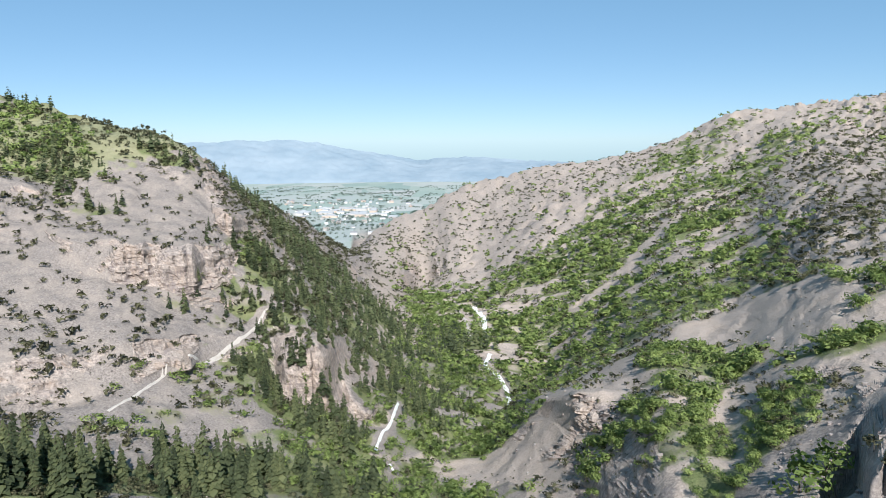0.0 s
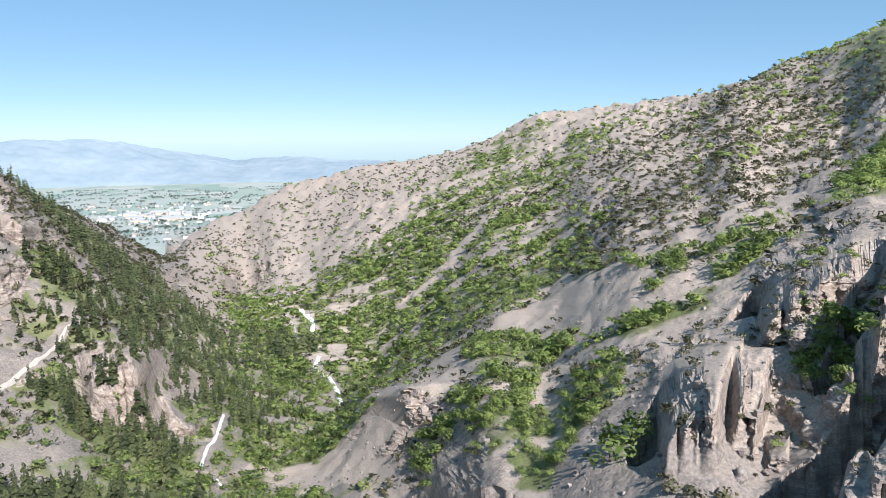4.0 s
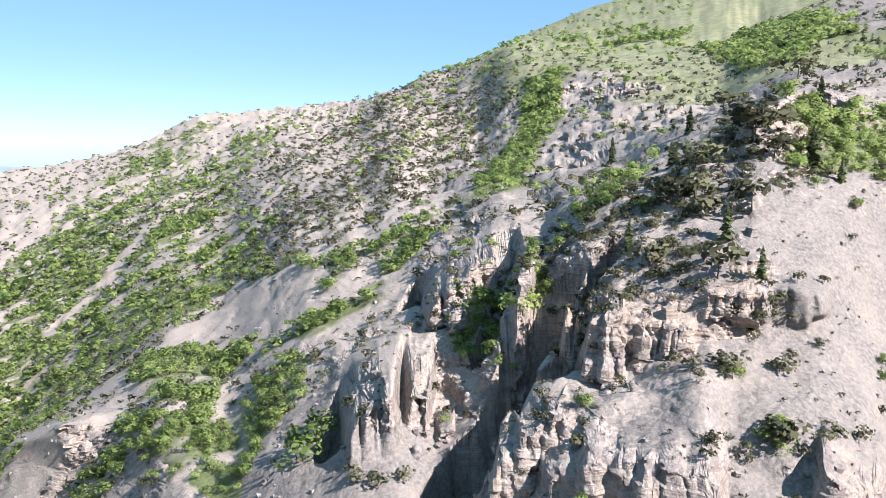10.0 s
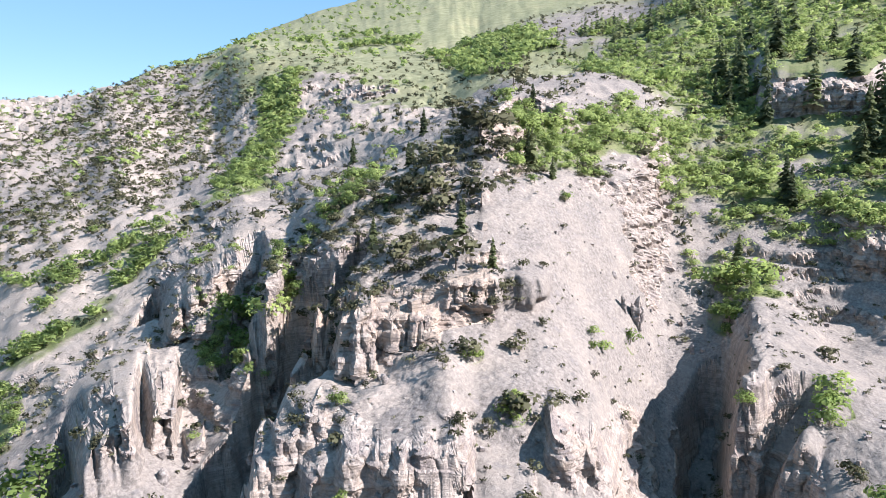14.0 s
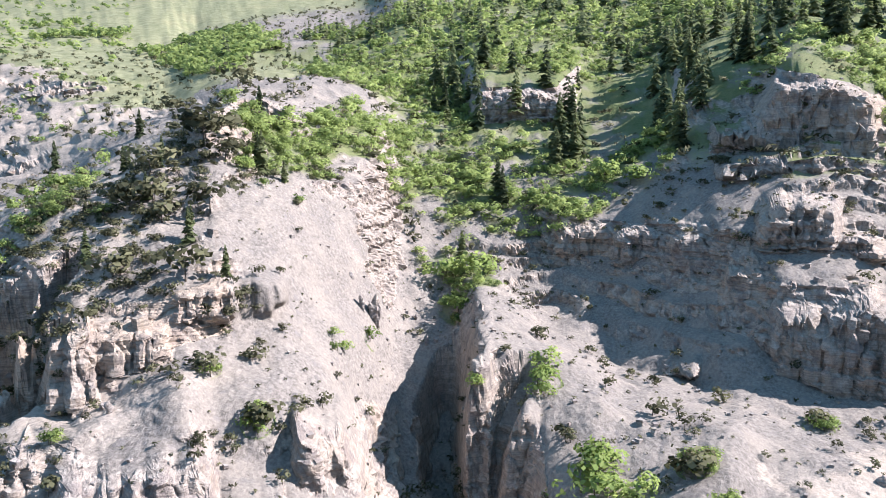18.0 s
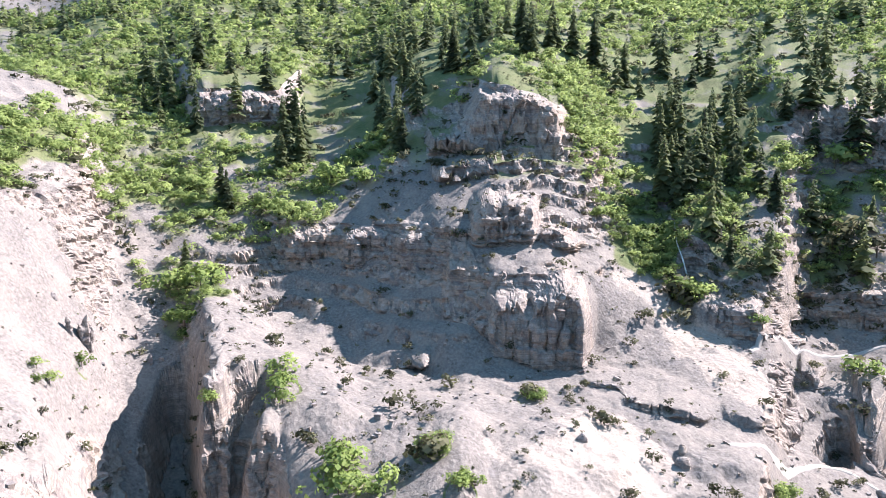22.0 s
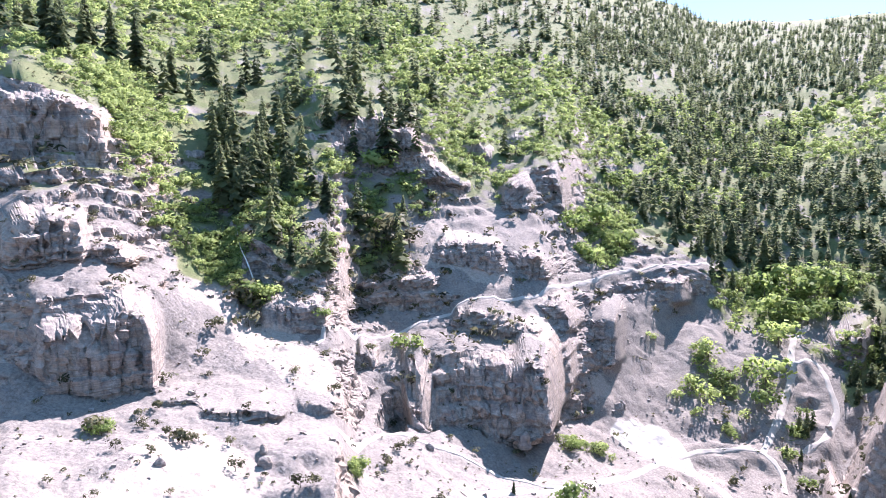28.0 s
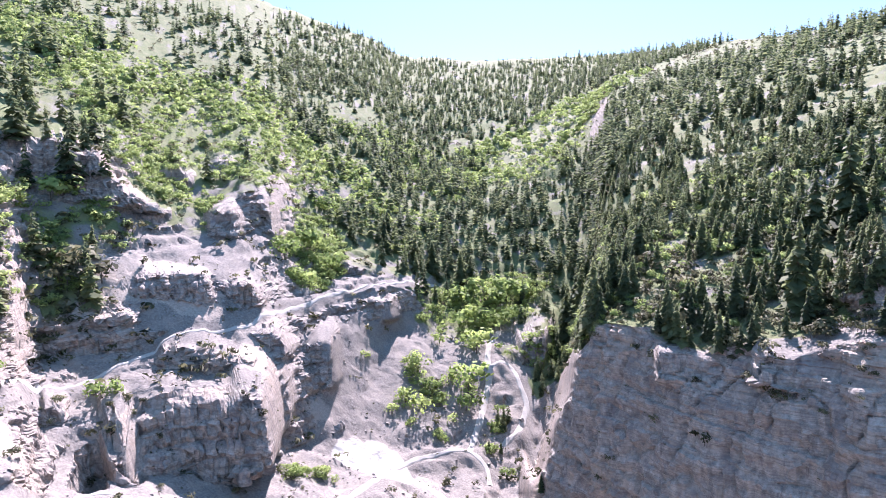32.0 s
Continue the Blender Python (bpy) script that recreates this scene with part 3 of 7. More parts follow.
crag(170.1, -0, 286, 49, 70, 1.5, 8)
crag(181.5, -0.1, 130, 85, 92, 1.8, 2)
crag(189.5, -0.1, 119, 89, 95, 2.8, 2)
crag(193.9, -0.2, 130, 101, 110, 2.1, 4)
crag(-11.6, 0.2, 258, 25, 52, 2.3, 6)
crag(-7, 0.1, 263, 15, 34, 1.4, 3)
crag(-21, 0.2, 288, 65, 82, 1.6, 4)
crag(-24.3, 0.2, 289, 72, 84, 1.4, 2)
crag(-17.2, 0.2, 332, 81, 98, 0.9, 4)
crag(32.6, 0.4, 155, 72, 80, 0.9, 3)
crag(28, -0, 152, 63, 68, 1.2, 2)
crag(69.4, -0.1, 193, 128, 134, 2.8, 2)
crag(53.6, 0, 391, 145, 155, 3.9, 3)
crag(75.2, -0.3, 96, 73, 83, 1.6, 2)
crag(71.6, -0.2, 90, 76, 84, 1.4, 2)
crag(66.6, -0.1, 81, 76, 80, 2.8, 2)
crag(-22, 0.1, 246, 44, 50, 2.5, 3)



def gully(half, deep, *line):
    """Cuts a steep-sided trench into the slope along a line."""
    p = np.array(line, float)
    pick = np.nonzero((X > p[:, 0].min() - 20) & (X < p[:, 0].max() + 20) & (Y > p[:, 1].min() - 20) & (Y < p[:, 1].max() + 20))
    q = np.stack([X[pick], Y[pick]], -1)
    best = np.full(len(q), 1e9)
    for a, b in zip(p[:-1, :2], p[1:, :2]):
        t = np.clip(((q - a) @ (b - a)) / max((b - a) @ (b - a), 1e-6), 0, 1)
        best = np.minimum(best, np.linalg.norm(q - a - t[:, None] * (b - a), axis=1))
    best = best + 1.2 * value_noise(q[:, 0] / 5, q[:, 1] / 5, 0 * best, 191)
    cutting = np.clip((1.35 * half - best) / (0.7 * half), 0, 1)
    GZ[pick] -= deep * cutting * cutting * (3 - 2 * cutting)
    STONY[pick] = np.maximum(STONY[pick], 0.7 * cutting * (1 - cutting) * 4)


# gullies between the crags, and the chasm beside the pillar
gully(4.2, 15, (102.4, 85.0, 93.7), (92.7, 83.8, 83.6), (81.7, 80.0, 78.2), (76.9, 80.4, 71.4), (68.9, 77.8, 66.1))
gully(2.4, 6, (126.7, 120.8, 97.3), (106.1, 104.3, 90.3), (101.0, 101.3, 84.2), (94.7, 98.4, 78.8))
gully(2.6, 8, (94.8, 71.8, 92.3), (91.0, 72.2, 87.5), (87.7, 72.9, 83.1))
gully(2.2, 7, (73.4, 115.0, 71.0), (68.1, 110.9, 67.8), (61.7, 103.0, 65.6))
gully(2.2, 7, (111.1, 78.8, 102.2), (101.2, 77.4, 95.0), (96.4, 78.6, 90.8))
gully(2.5, 6, (117.9, 146.0, 81.6), (109.1, 139.1, 77.9))
gully(4.5, 12, (145.8, 15.6, 75.4), (140.6, 16.8, 69.8), (130.3, 16.4, 64.4), (120.3, 13.4, 60.1))
gully(2.5, 5, (121.3, 0.6, 82.6), (114.5, 3.3, 76.9), (109.6, 6.2, 71.1))
gully(3, 6, (111.7, -122.5, 65.3), (118.1, -121.2, 57.6), (111.7, -111.0, 58.2))

FIELDS = {k: 0 * X for k in ("smooth", "glade", "track", "rock", "soil", "scree", "grass", "brush", "road", "bare", "conifer", "leafy", "shrub")}


def stroke(kind, width, strength, *line):
    """Lays a band of cover along a line on the ground, fading at its edge."""
    p = np.array(line, float)
    lo, hi = p.min(0) - 2 * width, p.max(0) + 2 * width
    pick = np.nonzero((X > lo[0]) & (X < hi[0]) & (Y > lo[1]) & (Y < hi[1]) & (GZ > lo[2] - 6) & (GZ < hi[2] + 6))
    q = np.stack([X[pick], Y[pick], GZ[pick]], -1)
    best = np.full(len(q), 1e9)
    for a, b in zip(p[:-1], p[1:]):
        t = np.clip(((q - a) @ (b - a)) / max((b - a) @ (b - a), 1e-6), 0, 1)
        best = np.minimum(best, np.linalg.norm(q - a - t[:, None] * (b - a), axis=1))
    edge = best / width + RAGGED[pick] * 0.55
    FIELDS[kind][pick] = np.maximum(FIELDS[kind][pick], strength * np.clip((1.15 - edge) / 0.4, 0, 1))


RAGGED = fractal(X / 9, Y / 9, GZ / 9, 3, 201) + 0.7 * fractal(X / 45, Y / 45, GZ / 45, 2, 205)
stroke("conifer", 16, .022, (-84, 128, 54), (-82, 138, 51), (-78, 145, 47), (-70, 150, 43), (-63, 161, 37), (-51, 164, 35), (-43, 174, 29), (-30, 186, 22))
stroke("leafy", 10, .05, (-100, 188, 41), (-94, 190, 41), (-89, 196, 40))
stroke("leafy", 8, .05, (-96, 213, 43), (-91, 225, 43), (-88, 233, 42), (-84, 243, 42), (-77, 254, 42), (-74, 261, 44))
stroke("leafy", 5, .06, (-84, 202, 38), (-83, 203, 38))
stroke("leafy", 6, .05, (-78, 219, 38), (-69, 213, 34), (-67, 230, 34))
stroke("leafy", 12, .03, (-64, 241, 32), (-54, 242, 25), (-46, 239, 21), (-37, 236, 16))
stroke("conifer", 16, .03, (-67, 253, 33), (-56, 250, 26), (-47, 246, 22), (-38, 240, 17))
stroke("conifer", 10, .02, (-57, 237, 28), (-44, 229, 21), (-33, 235, 14))
stroke("leafy", 34, .05, (-26, 211, 13), (-9, 226, 5), (1, 270, -3), (4, 305, -5), (-1, 344, -5), (2, 402, -9), (6, 459, -12), (2, 531, -14), (-7, 631, -24))
stroke("leafy", 34, .05, (17, 269, -2), (18, 325, -7), (14, 383, -10), (33, 461, -12), (24, 529, -14))
stroke("conifer", 26, .022, (-24, 307, 8), (-11, 297, 1), (-19, 355, -0), (-9, 422, -8), (-17, 464, -9))
stroke("conifer", 45, .03, (-102, 417, 74), (-85, 410, 58), (-70, 422, 42), (-53, 444, 19), (-35, 453, 2), (-20, 442, -7))
stroke("conifer", 50, .02, (-55, 299, 45), (-45, 332, 28), (-35, 338, 17), (-30, 422, -1))
stroke("conifer", 28, .025, (-76, 316, 62), (-65, 322, 50), (-54, 358, 34))
stroke("grass", 60, 1, (-227, 377, 127), (-209, 382, 128), (-198, 402, 132), (-180, 395, 128))
stroke("leafy", 22, .06, (-246, 398, 137), (-225, 383, 128), (-199, 362, 119))
stroke("leafy", 16, .04, (-211, 352, 113), (-188, 340, 107), (-165, 319, 99))
stroke("conifer", 10, .03, (-256, 427, 147), (-240, 428, 144), (-238, 464, 143), (-209, 454, 137))
stroke("conifer", 12, .03, (-206, 357, 115), (-181, 337, 107), (-162, 319, 99), (-148, 305, 93))
stroke("conifer", 8, .02, (-147, 361, 118), (-138, 360, 115), (-129, 356, 109))
stroke("leafy", 7, .03, (-90, 312, 73), (-84, 307, 66), (-81, 288, 57))
stroke("scree", 22, 1, (-83, 172, 41), (-79, 205, 37), (-63, 205, 31), (-47, 207, 25), (-41, 212, 20))
stroke("scree", 16, 1, (-103, 203, 43), (-96, 220, 44), (-93, 230, 46))
stroke("scree", 24, 1, (-142, 254, 73), (-126, 247, 67), (-120, 260, 68), (-100, 251, 57))
stroke("scree", 16, 1, (-29, 252, 13), (-24, 269, 10), (-21, 290, 7))
stroke("scree", 14, 1, (-28, 354, 6), (-18, 396, -4), (-14, 376, -4))
stroke("soil", 16, 1, (-48, 267, 34), (-38, 273, 21), (-31, 270, 15))
# right slope of the lower canyon
stroke("brush", 60, .8, (41, 523, -12), (66, 453, -10), (67, 376, -1), (54, 395, -14))
stroke("brush", 80, .9, (66, 553, -6), (89, 457, 4), (107, 413, 22), (127, 424, 34))
stroke("brush", 60, .8, (79, 359, 10), (91, 326, 29), (120, 352, 42), (147, 377, 49))
stroke("brush", 70, .9, (51, 656, -13), (95, 662, 7), (130, 626, 24), (170, 665, 45), (225, 746, 71), (304, 895, 104), (362, 977, 130))
stroke("brush", 49.9, .9, (121, 537, 20), (164, 537, 46), (198, 550, 62), (249.0, 613.0, 80.0), (329.1, 706.7, 118.0))
stroke("leafy", 60, .025, (48, 503, -12), (71, 438, -6), (85, 372, 13), (101, 366, 27), (124, 364, 43))
stroke("leafy", 60, .025, (58, 607, -8), (104, 588, 10), (141, 547, 31), (166, 516, 49))
stroke("leafy", 60, .025, (88, 497, 2), (118, 456, 23), (146, 432, 46))
stroke("leafy", 50, .012, (98, 684, 9), (149, 665, 34), (213, 743, 66), (288, 867, 98))
stroke("soil", 45.0, 1, (402, 1065, 147), (416, 963, 152), (465, 926, 161), (503.6, 844.7, 166.9))
stroke("soil", 14, 1, (205, 835, 66), (170, 762, 46), (116, 664, 18))
stroke("soil", 14, 1, (242, 647, 78), (177, 553, 53), (140, 512, 33), (94, 483, 6), (64, 442, -11))
stroke("soil", 12, 1, (210, 694, 64), (163, 599, 42), (138, 595, 28))
stroke("soil", 30, 1, (-22, 1158, -19), (50, 1108, 14), (130, 1106, 49))
stroke("soil", 14, 1, (37, 805, -23), (65, 685, -8), (97, 721, 9))
stroke("bare", 12, 1, (177, 553, 53), (140, 512, 33), (94, 483, 6))
stroke("soil", 24.5, 1.3, (104, 267, 47), (114.7, 250.5, 57.4), (119.1, 235.5, 67.2), (102.9, 188.2, 69.9), (101.2, 217.9, 57.3))
stroke("bare", 20.6, 1, (105, 263, 48), (114.7, 250.5, 57.4), (117.0, 230.4, 66.4), (104.1, 197.6, 67.5))
stroke("bare", 39.9, .8, (423, 1037, 158), (465, 926, 161), (489.3, 820.9, 163.7))
stroke("scree", 24, .3, (18, 239, 4), (30, 233, 15), (39, 225, 25), (24, 213, 12))
stroke("soil", 12, 1, (23, 239, 8), (35, 234, 20), (42, 221, 32))
stroke("bare", 20, 1, (18, 239, 4), (30, 233, 15), (37, 226, 23))
stroke("leafy", 5.7, .16, (90.0, 221.0, 49.0), (95.4, 200.5, 58.3), (96.9, 180.0, 66.5), (99.9, 167.9, 71.0))
stroke("brush", 9.5, .9, (67, 202, 50), (85, 219, 49), (94.9, 195.5, 59.6), (99.9, 167.9, 71.0), (111.5, 162.9, 75.7))
stroke("leafy", 6, .14, (85, 243, 46), (95, 243, 47), (72, 223, 47))
stroke("leafy", 7.0, .14, (71.9, 150.9, 59.0), (65, 130, 61), (59, 128, 58), (52, 121, 55))
stroke("leafy", 5, .14, (63, 170, 52), (59, 153, 53), (58, 162, 53))
stroke("leafy", 5, .14, (51, 174, 46), (47, 177, 41), (42, 194, 30), (40, 173, 31))
stroke("leafy", 6.0, .14, (83.1, 157.4, 63.6), (78.6, 154.2, 61.3))
stroke("leafy", 4, .06, (62, 112, 63), (59, 109, 63))
stroke("scree", 5.0, 1.2, (69.0, 150.0, 57.0), (61, 147, 54), (43, 131, 49))
stroke("scree", 12, 1.2, (70, 119, 66), (61, 117, 62), (52, 106, 59), (57, 94, 64), (63, 85, 68), (73, 84, 67), (69, 81, 66))
stroke("bare", 10, 1, (68, 121, 65), (55, 109, 60), (57, 95, 64), (63, 85, 68), (72, 83, 67))
stroke("leafy", 7.5, .08, (133.0, 279.1, 62.9), (125.7, 225.9, 74.0), (131.7, 207.7, 81.3), (107.5, 185.4, 74.9))
stroke("leafy", 6.6, .1, (129.3, 172.5, 83.2), (137.8, 172.6, 87.7), (142.0, 195.6, 85.9), (159.6, 197.0, 92.4))
stroke("scree", 4.7, 1.2, (147.0, 190.6, 92.0), (133.7, 177.5, 85.6), (109.9, 175.9, 76.8))
stroke("brush", 12, 1, (376, 329, 165), (338, 302, 148), (280, 249, 128), (244, 233, 115), (196, 195, 106), (178, 179, 103))
stroke("leafy", 12, .07, (376, 329, 165), (338, 302, 148), (280, 249, 128), (244, 233, 115), (196, 195, 106))
stroke("scree", 8, 1.2, (242, 269, 106), (186, 198, 102), (164, 169, 101))
stroke("scree", 6, 1.2, (226, 231, 108), (198, 208, 104))
stroke("shrub", 57.7, .02, (196, 584, 61), (234.7, 494.5, 85.1), (300.4, 477.9, 115.4), (390.5, 529.4, 144.4), (483.6, 583.7, 181.4))
stroke("shrub", 52.9, .045, (168.4, 275.6, 87.0), (213.2, 296.3, 100.2), (276.2, 346.2, 116.4), (383, 435, 145))
stroke("shrub", 34.2, .045, (168.5, 320.2, 76.8), (198.6, 315.3, 93.5), (239.4, 344.2, 103.8))
stroke("shrub", 130, .012, (-71, 1038, -21), (14, 1083, -1), (105, 1120, 39), (178, 1029, 62), (241, 1093, 84))
stroke("shrub", 60, .012, (-44, 847, -30), (27, 939, -16), (89, 951, 13))
stroke("shrub", 29.8, .02, (290.9, 348.7, 116.1), (340, 370, 131), (346, 343, 144))
# gullies between the crags
stroke("leafy", 5, .12, (116, 119, 91), (110, 115, 87), (104, 109, 84), (97, 103, 80), (96, 99, 81))
stroke("leafy", 6, .12, (125, 97, 106), (121, 98, 102), (115, 97, 98), (106, 94, 92))
stroke("leafy", 6, .1, (160, 112, 112), (126, 93, 107), (121, 95, 104))
stroke("scree", 3, 1.3, (133, 94, 109), (122, 90, 106), (118, 89, 103))
stroke("leafy", 4, .15, (65, 117, 64), (61, 112, 63))
stroke("leafy", 6.0, .06, (73.8, 156.6, 58.2), (67, 146, 57), (53, 123, 56))
stroke("shrub", 14, .09, (112, 77, 103), (122, 76, 109), (133, 74, 115), (148, 74, 121))
stroke("shrub", 12, .09, (104, 80, 97), (108, 73, 101), (116, 69, 105), (123, 65, 109))
stroke("conifer", 10, .006, (145, 91, 114), (135, 73, 116), (110, 56, 101), (128, 74, 112))
stroke("shrub", 12, .1, (107, 65, 100), (115, 60, 104), (98, 72, 95))
stroke("bare", 8, 1, (119, 54, 104), (116, 51, 100), (123, 51, 103))
stroke("bare", 14, .6, (90, 54, 87), (96, 49, 89), (107, 46, 91))
stroke("rock", 14, 0.45, (117, 52, 101), (134, 50, 106), (154, 48, 108), (168, 44, 109))
stroke("bare", 14, .9, (120, 51, 102), (135, 48, 104), (154, 45, 105), (140, 43, 98), (123, 44, 95))
stroke("rock", 10, .6, (114, 50, 98), (107, 52, 97), (159, 45, 107), (150, 51, 111))
stroke("rock", 12, .5, (207, 94, 135), (205, 78, 136), (213, 67, 132), (138, 76, 117))
stroke("rock", 10, .5, (339, 254, 154), (319, 209, 148), (310, 183, 145))
stroke("shrub", 20, .07, (136, 77, 116), (126, 82, 110), (114, 80, 104))
stroke("grass", 60, 1.2, (403, 343, 174), (437, 312, 182), (456, 274, 183), (378, 189, 164), (326, 142, 156))
stroke("grass", 40, 1.2, (469, 461, 198), (435, 368, 185), (404, 274, 172), (411, 222, 169), (351, 163, 160))
stroke("brush", 10, .8, (158, 65, 122), (173, 60, 121), (195, 55, 122))
stroke("leafy", 12, .1, (203, 51, 122), (219, 45, 119), (226, 37, 114), (227, 25, 113), (212, 15, 106))
stroke("leafy", 9, .1, (200, 41, 110), (209, 31, 106), (212, 22, 106))
stroke("leafy", 8, .08, (168, 68, 126), (168, 61, 121), (183, 59, 122))
stroke("leafy", 12, .06, (330, 100, 157), (287, 73, 147), (281, 59, 142), (293, 46, 140), (270, 31, 130))
stroke("leafy", 6, .1, (181, 23, 90), (180, 17, 90), (170, 14, 88), (162, 17, 83))
stroke("scree", 10, 1.3, (164, 32, 87), (152, 27, 78), (139, 26, 72), (127, 20, 64))
stroke("scree", 12, 1.2, (126, 38, 89), (143, 34, 86), (147, 28, 77))
stroke("bare", 10, 1, (143, 34, 86), (147, 27, 75), (127, 21, 64))
# the head of the side canyon
stroke("leafy", 14, .07, (216, 45, 119), (231, 37, 117), (228, 26, 113), (214, 16, 107), (206, 10, 102), (215, 31, 108))
stroke("leafy", 12, .07, (228, 58, 131), (229, 48, 124), (257, 37, 127), (244, 24, 120), (242, 12, 119))
stroke("leafy", 14, .05, (359, 97, 163), (308, 64, 149), (305, 44, 144), (279, 31, 134))
stroke("leafy", 10, .07, (197, -8, 102), (207, -16, 106), (216, -27, 112), (212, -33, 114), (230, -23, 115), (220, -14, 110))
stroke("leafy", 8, .05, (258, 0, 125), (235, 4, 115), (220, -3, 110))
stroke("conifer", 6, .05, (234, -11, 115), (254, -10, 122), (273, -15, 130), (249, -16, 120))
stroke("conifer", 5, .05, (217, 10, 108), (211, 9, 105))
stroke("conifer", 5, .03, (277, 24, 133), (260, 21, 127))
stroke("conifer", 5, .02, (221, -44, 122), (270, -38, 133), (280, -35, 136))
stroke("conifer", 40, .014, (394, 100, 173), (367, 70, 169), (373, 53, 171), (357, 23, 172), (381, 1, 179))
stroke("conifer", 40, .016, (423, 87, 186), (429, 41, 193), (431, -9, 197), (430, -59, 196))
stroke("conifer", 40, .02, (305, 15, 154), (320, -14, 155), (345, -37, 161), (313, -43, 150), (307, -57, 156))
stroke("conifer", 26, .022, (308, -38, 147), (267, -50, 139), (251, -58, 144), (253, -72, 150), (247, -83, 154))
stroke("conifer", 30, .018, (360, -66, 176), (302, -78, 164), (284, -95, 168), (269, -119, 161), (300, -155, 170))
stroke("leafy", 45, .035, (364, 64, 169), (381, 36, 176), (340, 6, 165), (380, -23, 176), (391, -53, 181))
stroke("leafy", 40, .03, (464, 117, 193), (461, 80, 202), (472, 8, 211), (461, -63, 209))
stroke("leafy", 12, .08, (378, 42, 173), (337, 22, 165), (317, 8, 157), (304, -6, 151))
stroke("brush", 40, .8, (354, 84, 162), (337, 48, 157), (315, 15, 157), (346, -21, 163), (358, -49, 167))
stroke("leafy", 9, .03, (279, 23, 136), (292, 37, 139), (262, 0, 127))
# benches under the big cliff
stroke("scree", 20, 1.2, (124, -6, 82), (111, -13, 78), (106, -18, 76), (115, -27, 77), (126, -40, 76))
stroke("soil", 12, 1, (99, -20, 76), (98, -30, 76), (94, -38, 74), (99, -52, 74))
stroke("scree", 12, 1.2, (140, -77, 83), (131, -77, 77), (112, -77, 73), (100, -77, 71))
stroke("soil", 10, 1.2, (146, -88, 86), (137, -90, 80), (125, -93, 75), (107, -86, 71))
stroke("bare", 10, .8, (146, -88, 86), (137, -90, 80), (125, -93, 75), (107, -86, 71))
stroke("bare", 16, .5, (186, -17, 87), (167, -35, 89), (151, -45, 93), (139, -54, 87))
stroke("leafy", 6, .1, (250, -118, 150), (223, -112, 136), (206, -108, 125), (193, -105, 115), (180, -104, 105), (166, -101, 97), (159, -101, 93))
stroke("leafy", 7, .1, (216, -96, 138), (202, -98, 127), (185, -91, 117), (177, -95, 106), (171, -95, 100))
stroke("brush", 12, 1, (225, -108, 137), (197, -101, 122), (186, -101, 110), (170, -100, 100), (157, -98, 92))
stroke("leafy", 20, .06, (226, -84, 148), (219, -93, 142), (235, -113, 142))
stroke("leafy", 3, .3, (148, -100, 84), (148, -104, 85))
stroke("conifer", 7, .06, (187, -117, 110), (198, -123, 116), (209, -133, 124), (181, -123, 112), (183, -129, 113), (183, -137, 115), (175, -133, 110))
stroke("conifer", 12, .012, (170, -118, 106), (160, -121, 100), (170, -142, 108), (151, -119, 94), (165, -159, 95))
stroke("leafy", 16, .07, (164, -123, 103), (159, -133, 100), (171, -160, 99), (172, -172, 106), (177, -161, 108))
stroke("shrub", 16, .06, (151, -112, 94), (149, -125, 92), (159, -154, 89), (163, -170, 100))
stroke("brush", 14, .8, (156, -114, 98), (155, -130, 97), (168, -160, 98), (173, -171, 106))
stroke("conifer", 22, .03, (267, -80, 157), (290, -63, 156), (344, -65, 171), (337, -85, 176), (267, -99, 164))
stroke("conifer", 20, .022, (246, -114, 149), (251, -136, 146), (282, -176, 160), (271, -186, 157), (241, -187, 150), (229, -196, 151), (243, -220, 158))
stroke("conifer", 24, .025, (222, -158, 134), (227, -176, 141), (216, -180, 145), (247, -165, 145))
stroke("leafy", 40, .04, (412, -78, 196), (359, -109, 189), (317, -138, 182), (331, -192, 184), (351, -259, 197))
stroke("leafy", 60, .04, (342, -148, 193), (363, -210, 199), (371, -273, 207), (331, -301, 203))
stroke("brush", 70, .9, (377, -83, 188), (311, -135, 180), (341, -197, 189), (323, -257, 189))
stroke("leafy", 9, .1, (229, -236, 152), (207, -223, 139), (199, -223, 132), (194, -232, 126))
stroke("leafy", 8, .06, (185, -167, 116), (181, -173, 113), (178, -152, 113))
# quarry and upper canyon
stroke("leafy", 7, .1, (218, -223, 146), (202, -220, 136), (192, -223, 126), (180, -222, 117), (169, -227, 111))
stroke("leafy", 12, .06, (257, -240, 166), (243, -248, 160), (238, -267, 156))
stroke("leafy", 8, .1, (144, -246, 95), (142, -257, 92), (148, -293, 96), (134, -271, 86), (130, -240, 83))
stroke("leafy", 5, .04, (216, -177, 141), (244, -188, 150), (187, -188, 124))
stroke("conifer", 60, .016, (313, -292, 195), (299, -336, 192), (294, -401, 196), (270, -435, 190))
stroke("conifer", 40, .02, (251, -206, 159), (267, -194, 157), (215, -188, 144), (257, -255, 167))
stroke("conifer", 30, .012, (224, -260, 146), (208, -265, 135), (197, -287, 133), (218, -223, 146))
stroke("leafy", 40, .03, (238, -267, 156), (217, -286, 142), (191, -299, 136), (183, -354, 125))
stroke("leafy", 40, .03, (274, -289, 178), (257, -339, 169), (235, -378, 164))
stroke("conifer", 60, .022, (302, -503, 213), (296, -587, 213), (269, -647, 201), (218, -652, 173))
stroke("conifer", 40, .025, (213, -425, 148), (185, -432, 133), (163, -434, 115), (135, -403, 100))
stroke("leafy", 30, .025, (159, -248, 119), (168, -302, 114), (165, -359, 113), (150, -368, 104))
